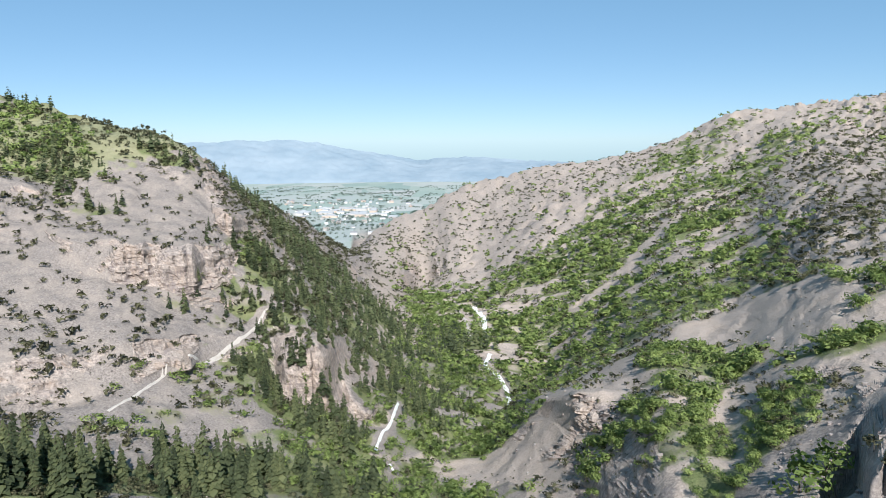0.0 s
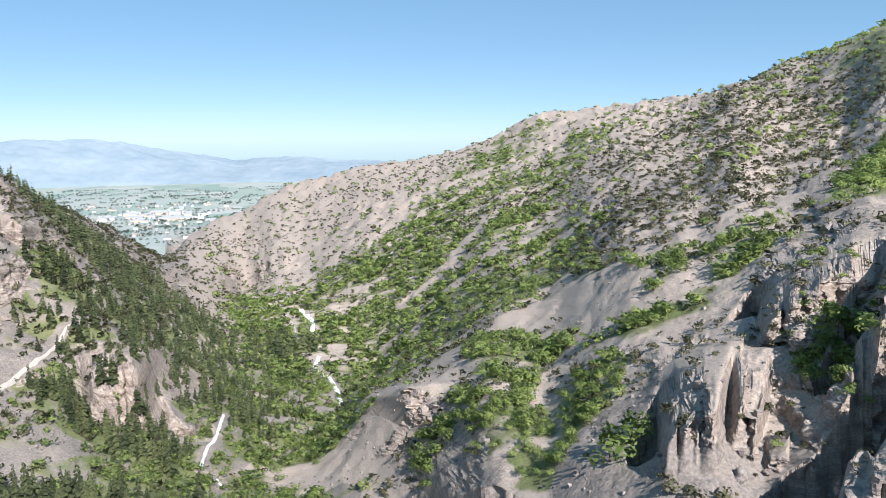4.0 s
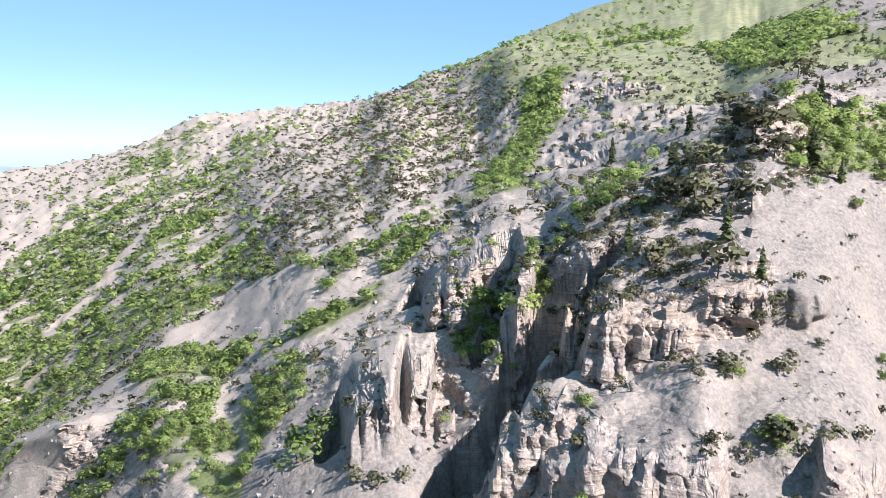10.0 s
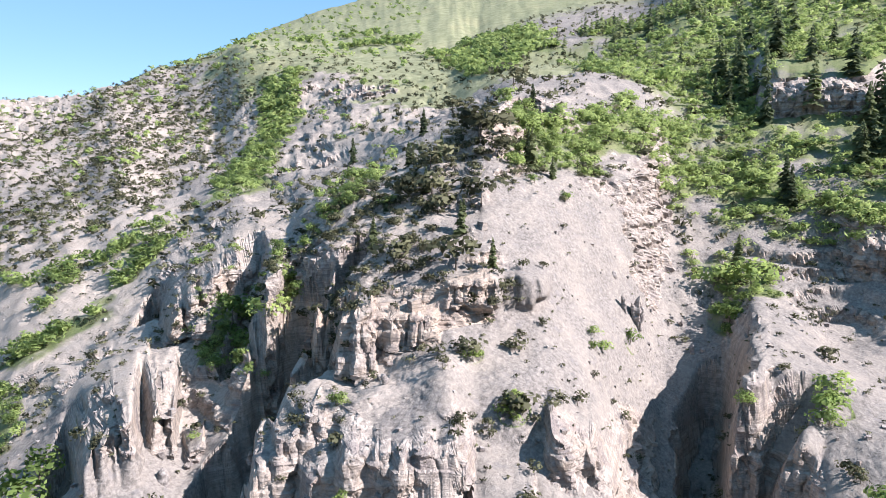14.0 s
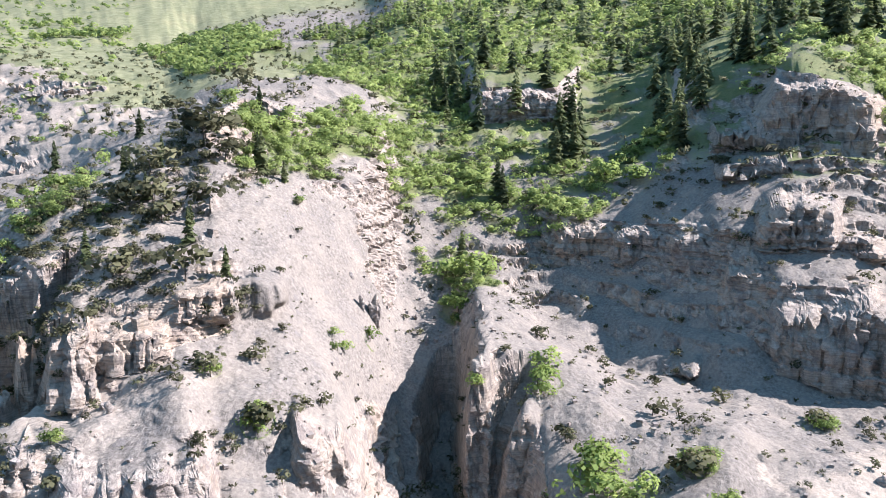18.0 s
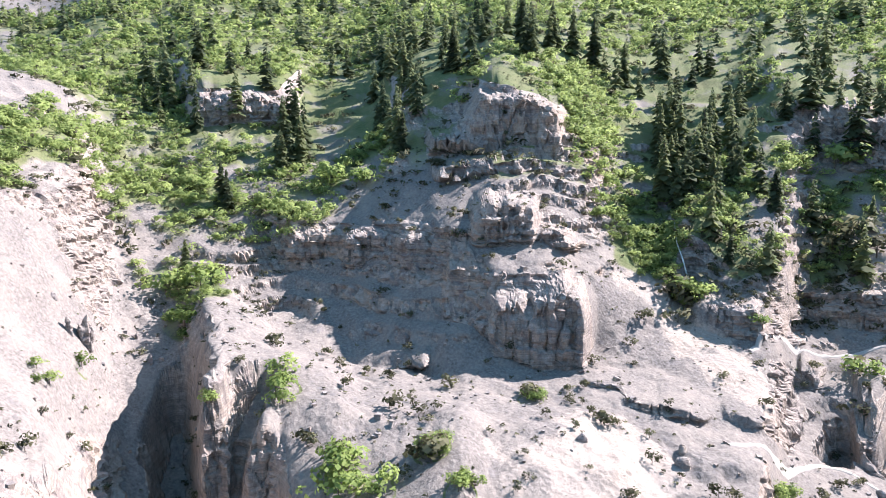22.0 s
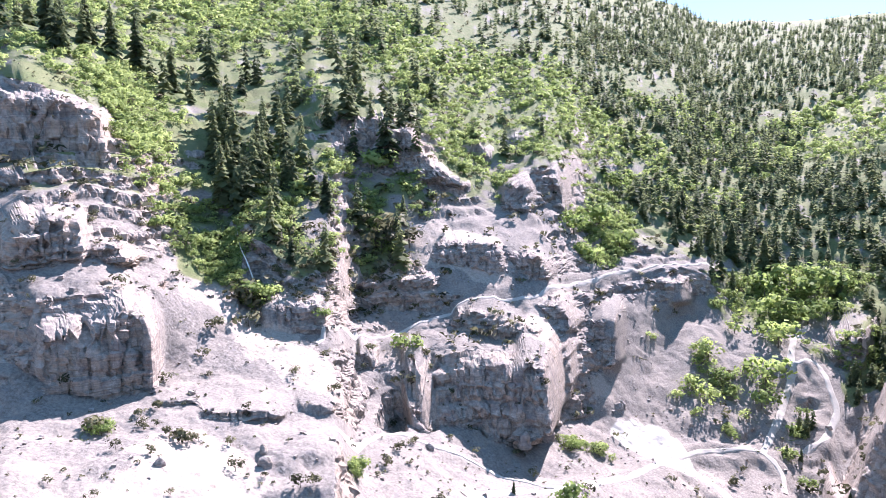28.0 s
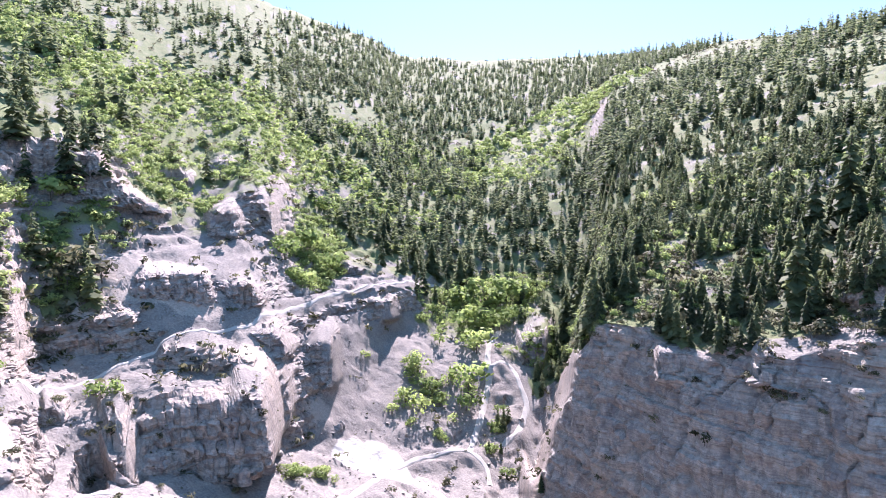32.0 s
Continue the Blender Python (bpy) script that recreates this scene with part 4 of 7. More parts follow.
stroke("conifer", 24, .03, (137, -323, 93), (135, -353, 94), (117, -344, 84), (106, -350, 79))
stroke("conifer", 40, .03, (138, -461, 112), (101, -397, 90), (81, -370, 79), (71, -381, 81))
stroke("conifer", 5, .06, (133, -323, 90), (132, -335, 91))
stroke("conifer", 3, .06, (98, -303, 67), (97, -303, 66))
stroke("leafy", 14, .06, (89, -298, 59), (85, -314, 62), (77, -325, 63), (69, -340, 67), (68, -321, 60))
stroke("leafy", 5, .1, (71, -276, 53), (71, -312, 58))
stroke("leafy", 3, .3, (67, -245, 43), (66, -239, 40))
stroke("leafy", 7, .07, (87, -240, 49), (79, -236, 45), (86, -226, 45))
stroke("leafy", 8, .06, (57, -279, 51), (51, -273, 48), (45, -281, 48), (40, -292, 51))
stroke("conifer", 60, .03, (115, -366, 86), (109, -402, 93), (84, -396, 87), (63, -370, 78), (90, -355, 76))
stroke("conifer", 70, .025, (163, -444, 116), (155, -523, 128), (113, -494, 116), (75, -460, 108))
stroke("conifer", 90, .022, (248, -645, 185), (240, -809, 212), (184, -867, 223), (98, -737, 200))
stroke("conifer", 120, .018, (331, -771, 251), (323, -1090, 293), (186, -1083, 285), (48, -837, 246))
stroke("conifer", 60, .025, (33, -387, 116), (5, -305, 126), (-13, -319, 138), (-34, -339, 151))
stroke("conifer", 60, .022, (18, -451, 160), (-17, -447, 172), (-57, -482, 191), (-88, -480, 199))
stroke("conifer", 30, .022, (13, -247, 104), (-5, -237, 112), (-21, -234, 119), (-40, -234, 128), (-57, -238, 136))
stroke("conifer", 22, .02, (29, -318, 82), (3, -189, 101), (-8, -188, 104), (-20, -189, 108), (-34, -179, 112))
stroke("conifer", 12, .02, (-12, -140, 95), (-22, -137, 97), (-26, -146, 100), (-16, -137, 95), (-34, -136, 106))
stroke("conifer", 8, .04, (39, -301, 54), (24, -227, 74), (14, -156, 92), (11, -162, 93))
stroke("shrub", 25, .05, (9, -177, 95), (-4, -168, 99), (-17, -162, 101), (-30, -156, 105))
stroke("shrub", 14, .05, (8, -154, 93), (-1, -144, 93), (-11, -132, 93), (-24, -121, 95))
stroke("leafy", 14, .03, (3, -178, 99), (-8, -179, 102), (-0, -162, 97))
stroke("leafy", 50, .03, (115, -541, 128), (110, -614, 154), (100, -673, 177), (67, -662, 186))
stroke("grass", 50, 1, (109, -556, 133), (101, -620, 159), (100, -673, 177), (67, -709, 201))
stroke("bare", 30, .7, (109, -583, 143), (102, -658, 171))
stroke("grass", 10, 1, (9, -155, 93), (5, -165, 97), (1, -172, 98))
stroke("leafy", 30, .025, (205, -476, 149), (196, -534, 142), (153, -461, 116))
stroke("conifer", 5, .03, (39, -279, 47), (46, -258, 41))
stroke("conifer", 3, .04, (53, -237, 35), (50, -234, 33))
stroke("soil", 14, 1, (113, -198, 69), (108, -170, 64), (104, -197, 55))
stroke("scree", 18, 1.2, (104, -212, 56), (99, -239, 55), (97, -266, 59), (94, -213, 46))
stroke("scree", 16, 1.2, (97, -89, 61), (95, -113, 52), (87, -138, 44), (87, -180, 37))
stroke("soil", 10, 1, (157, -160, 91), (149, -179, 93), (134, -178, 86))
stroke("bare", 12, .8, (154, -172, 94), (133, -176, 84), (114, -179, 72))
stroke("bare", 20, .8, (105, -200, 58), (97, -220, 50), (83, -202, 37))
stroke("bare", 14, .7, (114, -98, 70), (118, -119, 59))
stroke("bare", 14, .7, (169, -25, 79), (152, -41, 84))
# bare rock
stroke("rock", 9, .9, (-129, 203, 56), (-119, 209, 53), (-110, 215, 52), (-101, 224, 52))
stroke("rock", 8, .8, (-99, 238, 55), (-92, 250, 53), (-82, 259, 49), (-79, 271, 49))
stroke("rock", 8, .9, (-110, 274, 79), (-104, 276, 74), (-119, 268, 77), (-126, 264, 77))
stroke("rock", 8, .8, (-179, 308, 101), (-164, 307, 94), (-195, 311, 106))
stroke("rock", 8, .8, (-116, 357, 98), (-104, 338, 88), (-97, 328, 81))
stroke("rock", 6, .6, (-139, 233, 66), (-124, 233, 62), (-116, 242, 63), (-110, 255, 63))
stroke("rock", 10, .9, (-61, 269, 43), (-54, 264, 35), (-49, 262, 32), (-43, 279, 31))
stroke("rock", 9, .7, (-35, 289, 20), (-28, 354, 6), (-15, 388, -5))
stroke("rock", 5, .9, (43, 214, 32), (49, 211, 40), (51, 197, 41))
stroke("rock", 5.0, .8, (86, 135, 72), (94.8, 136.7, 75.1), (87.7, 155.6, 65.8), (75, 146, 62))
stroke("rock", 7, .9, (70, 109, 70), (77, 109, 74), (83, 106, 74))
stroke("rock", 7, .9, (132, 152, 91), (116, 130, 87), (144, 152, 96), (142, 140, 99))
stroke("rock", 5, .9, (99, 96, 86), (111, 101, 94), (126, 108, 100), (119, 105, 97))
stroke("rock", 5, .9, (92, 89, 82), (96, 83, 87), (104, 86, 94), (104, 82, 97))
stroke("rock", 7, .9, (92, 70, 89), (95, 65, 91), (97, 57, 91))
stroke("rock", 8, .9, (72, 74, 71), (76, 67, 78), (74, 58, 79), (74, 48, 79), (74, 43, 79))
stroke("rock", 6, .7, (107, 51, 96), (113, 49, 97), (116, 47, 96))
stroke("rock", 6, .6, (82, 52, 85), (75, 50, 81), (81, 42, 81))
stroke("rock", 20, .6, (350, 296, 155), (327, 238, 150), (318, 199, 148), (226, 187, 114), (217, 161, 116))
stroke("rock", 6, .7, (90, 32, 79), (105, 29, 76), (125, 30, 75), (133, 29, 75))
stroke("rock", 5, .7, (97, 60, 92), (94, 66, 91), (105, 54, 97), (113, 48, 96))
stroke("rock", 5, .6, (150, 44, 103), (148, 42, 99), (148, 49, 109))
stroke("rock", 7, .9, (133, 12, 78), (122, 10, 73), (116, 6, 78), (112, 2, 73), (104, -3, 73))
stroke("rock", 8, .9, (193, -1, 96), (190, -18, 96), (176, -32, 98), (162, -40, 95), (168, -33, 85))
stroke("rock", 8, .9, (145, -45, 85), (139, -50, 87), (139, -57, 87), (139, -66, 84))
stroke("rock", 7, .9, (169, -54, 107), (167, -63, 109), (163, -68, 105))
stroke("rock", 8, .9, (230, -54, 131), (212, -66, 132), (196, -76, 131), (196, -88, 126))
stroke("rock", 5, .9, (208, -36, 114), (200, -47, 117), (187, -63, 119), (182, -73, 119))
stroke("rock", 7, .9, (275, 20, 138), (276, 5, 139), (290, -15, 139))
stroke("rock", 6, .8, (168, -14, 79), (173, -6, 81), (156, -23, 77), (132, -13, 79))
stroke("rock", 7, .9, (139, -29, 76), (125, -34, 76), (138, -41, 78))
stroke("rock", 5, .8, (119, -58, 75), (114, -68, 75), (121, -85, 74), (112, -82, 73))
stroke("rock", 6, .8, (97, -36, 74), (92, -42, 74), (85, -47, 71), (86, -62, 69))
stroke("rock", 6, .9, (143, -62, 92), (139, -65, 84), (137, -51, 83), (146, -44, 84))
stroke("rock", 8, .9, (140, -111, 83), (150, -134, 81), (150, -152, 82), (147, -164, 87))
stroke("rock", 7, .8, (210, -164, 132), (197, -177, 130), (196, -194, 134))
stroke("rock", 5, .8, (192, -168, 124), (182, -188, 120), (177, -202, 116))
stroke("rock", 8, .9, (126, -141, 69), (114, -139, 65), (112, -147, 67))
stroke("rock", 6, .8, (133, -144, 70), (145, -133, 74), (128, -158, 73))
stroke("rock", 9, .9, (112, -134, 62), (109, -145, 62), (105, -158, 58), (105, -175, 57))
stroke("rock", 8, .7, (148, -172, 91), (141, -186, 92), (125, -190, 83))
stroke("rock", 8, .9, (116, -199, 72), (111, -210, 67), (107, -211, 61))
stroke("rock", 9, .9, (168, -230, 110), (154, -232, 111), (155, -261, 107))
stroke("rock", 8, .8, (201, -165, 130), (198, -184, 132), (187, -197, 126), (179, -207, 117))
stroke("rock", 6, .7, (113, -235, 70), (108, -252, 69), (103, -272, 68))
stroke("rock", 9, .8, (195, -257, 127), (179, -280, 130), (217, -259, 141))
stroke("rock", 10, 1, (16, -147, 74), (9, -142, 86), (-3, -131, 86), (-14, -122, 89), (-26, -113, 92))
stroke("rock", 10, 1, (19, -148, 59), (1, -130, 72), (-16, -115, 80), (-29, -106, 83))
stroke("rock", 6, .8, (-31, -142, 102), (-32, -128, 104), (-37, -141, 109))
stroke("rock", 8, .6, (-4, -148, 95), (-13, -150, 98), (-25, -172, 107), (-18, -201, 110))
stroke("rock", 6, .9, (61, -312, 56), (52, -300, 53))
stroke("rock", 14, .7, (147, -362, 101), (162, -336, 108), (188, -337, 129))
# gravel
stroke("road", 7, 1, (87, -188, 38), (81, -195, 35), (75, -191, 34), (80, -188, 35))
# the green hill above the rim
stroke("leafy", 16, .03, (622, 513, 228), (639, 478, 231), (638, 433, 230))
stroke("leafy", 14, .04, (576, 410, 212), (574, 376, 209), (565, 340, 204))
stroke("leafy", 14, .04, (458, 252, 182), (396, 194, 169), (368, 167, 164))
stroke("leafy", 22, .05, (486, 216, 194), (407, 170, 175), (518, 226, 203))
stroke("leafy", 12, .03, (576, 411, 212), (568, 365, 207), (602, 363, 216))
stroke("leafy", 20, .05, (513, 241, 200), (416, 173, 177), (528, 229, 206))
stroke("leafy", 12, .05, (418, 220, 172), (358, 168, 161), (323, 143, 155))
stroke("soil", 60, .8, (961, 804, 319), (941, 704, 321), (683, 376, 242))
stroke("rock", 30, .5, (534, 148, 212), (576, 136, 227), (519, 105, 218))
stroke("conifer", 30, .012, (440, 122, 185), (383, 132, 169), (376, 143, 167))
# openings in the forest
stroke("glade", 16, 1, (89, -290, 58), (85, -314, 62), (77, -325, 63), (68, -340, 67))
stroke("glade", 40, 1, (111, -524, 124), (107, -594, 148), (100, -673, 177), (67, -709, 201))
stroke("glade", 14, 1, (144, -246, 95), (136, -256, 88), (145, -292, 94), (126, -245, 81))
stroke("glade", 10, 1, (250, -118, 150), (208, -107, 127), (190, -105, 112), (163, -101, 96))
stroke("glade", 16, 1, (216, 45, 119), (233, 34, 117), (211, 14, 105))
stroke("glade", 12, 1, (218, -223, 146), (197, -221, 131), (176, -221, 115))
stroke("glade", 30, .8, (364, 64, 169), (381, 36, 176), (328, 6, 161))
stroke("glade", 60, .8, (329, -143, 187), (352, -204, 194), (364, -268, 204))
stroke("glade", 50, .7, (238, -314, 156), (210, -327, 146), (197, -366, 135))
stroke("glade", 20, .8, (-46, -543, 201), (-81, -535, 210))
stroke("glade", 12, .9, (83, -288, 57), (77, -311, 59))
stroke("leafy", 40, .04, (238, -314, 156), (210, -327, 146), (197, -366, 135))
stroke("leafy", 16, .09, (88, -294, 59), (83, -312, 61), (76, -325, 63), (68, -339, 66))
# smooth slides
stroke("smooth", 11, 1, (125, 48, 102), (130, 47, 102), (145, 44, 102), (149, 41, 98), (130, 42, 94), (116, 43, 92))
stroke("smooth", 10, 1, (145, 39, 94), (146, 35, 87), (147, 30, 81), (139, 26, 72))
stroke("smooth", 10, 1, (129, 34, 84), (131, 31, 78), (112, 34, 84))
stroke("smooth", 8, .8, (134, 53, 108), (143, 49, 107), (156, 44, 105))
stroke("smooth", 10, .8, (91, 45, 86), (95, 38, 85), (101, 33, 82))
stroke("smooth", 12, 1, (143, -7, 81), (114, -10, 79), (106, -17, 76), (109, -25, 77))
stroke("smooth", 8, 1, (142, -76, 85), (134, -81, 79), (114, -79, 73), (100, -78, 71))
stroke("smooth", 8, 1, (139, -95, 80), (129, -94, 76), (115, -90, 73))
stroke("smooth", 10, 1, (106, -212, 59), (102, -235, 57), (100, -260, 60), (96, -218, 48), (96, -197, 46))
stroke("smooth", 10, 1, (21, 238, 6), (32, 232, 17), (41, 225, 29))
stroke("smooth", 9.3, 1, (105.4, 235.2, 54.6), (114.4, 234.4, 62.8), (104.1, 197.6, 67.5))
stroke("smooth", 10, 1, (55, 103, 61), (57, 92, 65), (65, 84, 67))
stroke("smooth", 14, 1, (-83, 202, 38), (-72, 210, 34), (-58, 204, 30), (-44, 212, 22))
stroke("smooth", 10, 1, (96, -87, 61), (93, -108, 53), (89, -127, 47))
# lone bushes
stroke("leafy", 2.2, .25, (93, -160, 42), (92, -162, 41))
stroke("leafy", 2.2, .25, (87, -166, 39), (86, -168, 39))
stroke("leafy", 2.2, .25, (81, -226, 42), (80, -228, 42))
stroke("leafy", 2.2, .25, (80, -216, 39), (78, -217, 39))
stroke("leafy", 2.2, .25, (69, -214, 35), (68, -215, 35))
stroke("leafy", 2.2, .25, (67, -225, 37), (65, -226, 37))
stroke("leafy", 2.2, .25, (88, -240, 49), (87, -241, 49))
stroke("leafy", 2.2, .25, (102, -229, 56), (101, -232, 56))
stroke("leafy", 2.2, .25, (99, -79, 71), (98, -79, 70))
stroke("leafy", 2.2, .25, (92, -81, 64), (94, -85, 62))
stroke("leafy", 2.2, .25, (84, -121, 47), (84, -122, 47))
stroke("leafy", 2.2, .25, (78, -133, 44), (78, -135, 43))
stroke("leafy", 2.2, .25, (75, -232, 42), (74, -233, 42))
stroke("leafy", 2.2, .25, (85, -221, 43), (84, -223, 43))
stroke("leafy", 2.2, .25, (71, -251, 46), (69, -252, 46))
stroke("leafy", 2.2, .25, (67, -239, 40), (65, -240, 40))
stroke("leafy", 2.2, .25, (55, -230, 34), (54, -232, 34))
stroke("leafy", 2.2, .25, (52, -232, 33), (51, -234, 33))
stroke("leafy", 2.2, .25, (53, -219, 31), (52, -221, 31))
stroke("leafy", 2.2, .25, (96, -23, 76), (96, -24, 76))
stroke("leafy", 2.2, .25, (99, -10, 74), (99, -11, 74))
stroke("leafy", 2.2, .25, (93, -15, 74), (93, -15, 74))
stroke("leafy", 2.2, .25, (118, -3, 81), (118, -4, 81))
stroke("leafy", 2.2, .25, (87, -25, 74), (87, -26, 74))
stroke("leafy", 2.2, .25, (147, -98, 84), (147, -100, 84))
stroke("leafy", 2.2, .25, (146, -104, 84), (146, -105, 84))
stroke("leafy", 2.2, .25, (92, -81, 64), (94, -84, 62))
stroke("leafy", 2.2, .25, (117, -47, 75), (117, -48, 75))
stroke("leafy", 2.2, .25, (119, 9, 78), (118, 8, 79))
stroke("leafy", 2.2, .25, (118, -2, 81), (118, -3, 81))
stroke("leafy", 2.2, .25, (121, 9, 78), (118, 8, 79))
stroke("leafy", 2.2, .25, (97, -9, 73), (97, -10, 73))
stroke("leafy", 2.2, .25, (92, -14, 73), (92, -15, 73))
stroke("leafy", 2.2, .25, (139, -52, 88), (139, -53, 88))
stroke("leafy", 2.2, .25, (90, 37, 82), (90, 37, 82))
stroke("leafy", 2.2, .25, (95, 48, 88), (95, 47, 88))
stroke("leafy", 2.2, .25, (136, 32, 82), (138, 32, 81))
stroke("leafy", 2.2, .25, (94, 47, 88), (95, 47, 88))
stroke("leafy", 2.2, .25, (78, 59, 82), (78, 59, 82))
stroke("leafy", 2.2, .25, (67, 83, 67), (68, 83, 66))
stroke("leafy", 2.2, .25, (63, 85, 67), (63, 84, 67))
stroke("leafy", 2.2, .25, (60, 86, 66), (61, 85, 67))
stroke("leafy", 2.2, .25, (90, 37, 82), (90, 37, 82))
stroke("leafy", 2.2, .25, (59, 90, 66), (59, 89, 66))
stroke("leafy", 2.2, .25, (89, 37, 82), (90, 37, 82))
stroke("leafy", 2.2, .25, (135, 32, 81), (137, 32, 81))
stroke("leafy", 2.2, .25, (121, 34, 84), (123, 34, 83))
stroke("leafy", 2.2, .25, (94, 47, 88), (95, 47, 88))
stroke("leafy", 2.2, .25, (119, 9, 79), (118, 8, 79))
# grey slabs of the far wall
stroke("scree", 34, .75, (-163, 267, 82), (-145, 266, 82), (-124, 261, 72), (-125, 240, 64), (-142, 239, 68))
stroke("scree", 26, .75, (-108, 241, 60), (-100, 262, 59), (-92, 276, 60))
stroke("bare", 30, .3, (-158, 269, 82), (-134, 259, 75), (-116, 261, 68), (-101, 254, 58))
stroke("bare", 22, .7, (-150, 321, 100), (-132, 328, 100), (-115, 322, 92), (-126, 298, 87))
stroke("leafy", 6.0, .16, (63, 185, 52), (70, 184, 51), (91.4, 211.5, 51.5))
stroke("leafy", 7, .16, (58, 150, 53), (51, 145, 53), (49, 159, 48))
stroke("leafy", 8.0, .16, (71.9, 156.8, 57.1), (65, 138, 58), (56, 126, 57), (74.9, 149.8, 61.1))
stroke("leafy", 7, .16, (65, 116, 64), (70, 119, 67), (63, 108, 65))
stroke("leafy", 5, .16, (48, 187, 40), (54, 175, 48), (53, 195, 43))
stroke("leafy", 3.7, .2, (130.1, 275.2, 61.6), (128.3, 259.4, 66.3))
stroke("leafy", 4.9, .14, (126.4, 235.8, 71.6), (127.0, 224.1, 76.3), (108.3, 183.5, 76.3))
stroke("leafy", 6, .14, (73, 234, 45), (81, 247, 44), (93, 247, 47))
stroke("leafy", 5, .16, (52, 131, 54), (56, 136, 54))
stroke("shrub", 10, .08, (142, 53, 111), (123, 53, 104), (111, 52, 99), (107, 48, 93))
stroke("shrub", 8, .05, (98, 56, 92), (92, 59, 87), (88, 62, 85))
stroke("leafy", 7, .1, (147, 58, 114), (175, 57, 119), (150, 51, 111))
stroke("soil", 20, 1.2, (14, 241, 2), (29, 234, 13), (38, 222, 24))
stroke("conifer", 22, .03, (30, -311, 70), (25, -299, 91), (20, -294, 110), (22, -357, 130), (22, -464, 162))
stroke("conifer", 60, .025, (-8, -507, 183), (-46, -543, 201), (-78, -515, 204), (-107, -499, 208))
stroke("conifer", 80, .02, (342, -322, 210), (359, -403, 228), (350, -483, 236), (331, -559, 234))
stroke("soil", 26.0, .8, (45, 216, 39), (62, 222, 43), (73, 207, 50), (78.8, 184.6, 52.1))
stroke("soil", 22.0, .8, (43, 168, 38), (49, 148, 51), (66.0, 161.0, 52.0))
stroke("soil", 13.8, .7, (109.4, 171.7, 76.2), (120.6, 165.6, 80.1), (166.0, 202.9, 94.2))
stroke("shrub", 40, .012, (-164, 271, 84), (-135, 258, 75), (-115, 253, 65), (-127, 232, 62))
stroke("rock", 12, .55, (-142, 250, 72), (-123, 248, 66), (-115, 265, 71), (-135, 227, 63))
stroke("brush", 40, 1, (10, -189, 96), (-10, -181, 103), (-27, -170, 107), (-41, -164, 112))
stroke("brush", 40, 1, (4, -236, 109), (-21, -228, 118), (-49, -223, 129))
stroke("brush", 12, 1, (6, -155, 94), (-14, -143, 96), (-27, -139, 99))
stroke("shrub", 14, .06, (8, -164, 94), (-9, -148, 96), (-23, -143, 99))
stroke("track", 4.7, 1, (86, -106, 51), (83, -123, 47), (80, -137, 43), (78, -162, 37), (76, -179, 35), (75, -188, 34))
stroke("bare", 4.8, 1, (86, -106, 51), (83, -123, 47), (80, -137, 43), (78, -162, 37), (76, -179, 35), (75, -188, 34))
stroke("track", 5.5, 1, (75, -189, 34), (70, -191, 32), (64, -188, 31), (56, -184, 29))
stroke("bare", 6.0, 1, (75, -189, 34), (70, -191, 32), (64, -188, 31), (56, -184, 29))
stroke("track", 4.1, 1, (76, -190, 34), (72, -201, 33), (65, -209, 33), (58, -214, 32), (51, -210, 29), (48, -202, 28))
stroke("bare", 3.9, 1, (76, -190, 34), (72, -201, 33), (65, -209, 33), (58, -214, 32), (51, -210, 29), (48, -202, 28))
stroke("track", 4.7, 1, (58, -214, 32), (59, -227, 34), (61, -246, 41), (62, -261, 47), (65, -269, 50), (67, -285, 53), (67, -298, 55))
stroke("bare", 4.8, 1, (58, -214, 32), (59, -227, 34), (61, -246, 41), (62, -261, 47), (65, -269, 50), (67, -285, 53), (67, -298, 55))
stroke("track", 4.5, 1, (63, -264, 48), (58, -269, 48), (50, -258, 42), (46, -248, 37), (46, -238, 33), (50, -225, 31))
stroke("bare", 4.5, 1, (63, -264, 48), (58, -269, 48), (50, -258, 42), (46, -248, 37), (46, -238, 33), (50, -225, 31))
stroke("track", 3.6, 1, (129, -104, 76), (138, -127, 71), (136, -147, 72), (127, -167, 76), (119, -187, 78), (121, -215, 77), (119, -242, 77), (112, -267, 78), (106, -286, 76), (104, -322, 73))
stroke("bare", 3.2, 1, (129, -104, 76), (138, -127, 71), (136, -147, 72), (127, -167, 76), (119, -187, 78), (121, -215, 77), (119, -242, 77), (112, -267, 78), (106, -286, 76), (104, -322, 73))
stroke("track", 3.6, 1, (98, -76, 71), (99, -85, 68), (108, -106, 59), (103, -115, 54), (93, -124, 48), (86, -130, 46), (80, -137, 43))
stroke("bare", 3.2, 1, (98, -76, 71), (99, -85, 68), (108, -106, 59), (103, -115, 54), (93, -124, 48), (86, -130, 46), (80, -137, 43))
stroke("track", 3.6, 1, (-99, 197, 42), (-96, 206, 42), (-93, 224, 43), (-88, 237, 43), (-81, 253, 45), (-76, 264, 46), (-74, 277, 50), (-73, 281, 52), (-68, 283, 52))
stroke("bare", 3.2, 1, (-99, 197, 42), (-96, 206, 42), (-93, 224, 43), (-88, 237, 43), (-81, 253, 45), (-76, 264, 46), (-74, 277, 50), (-73, 281, 52), (-68, 283, 52))
stroke("track", 4.3, 1, (18, 460, -12), (18, 501, -13), (13, 563, -17), (0, 629, -23))
stroke("bare", 4.2, 1, (18, 460, -12), (18, 501, -13), (13, 563, -17), (0, 629, -23))
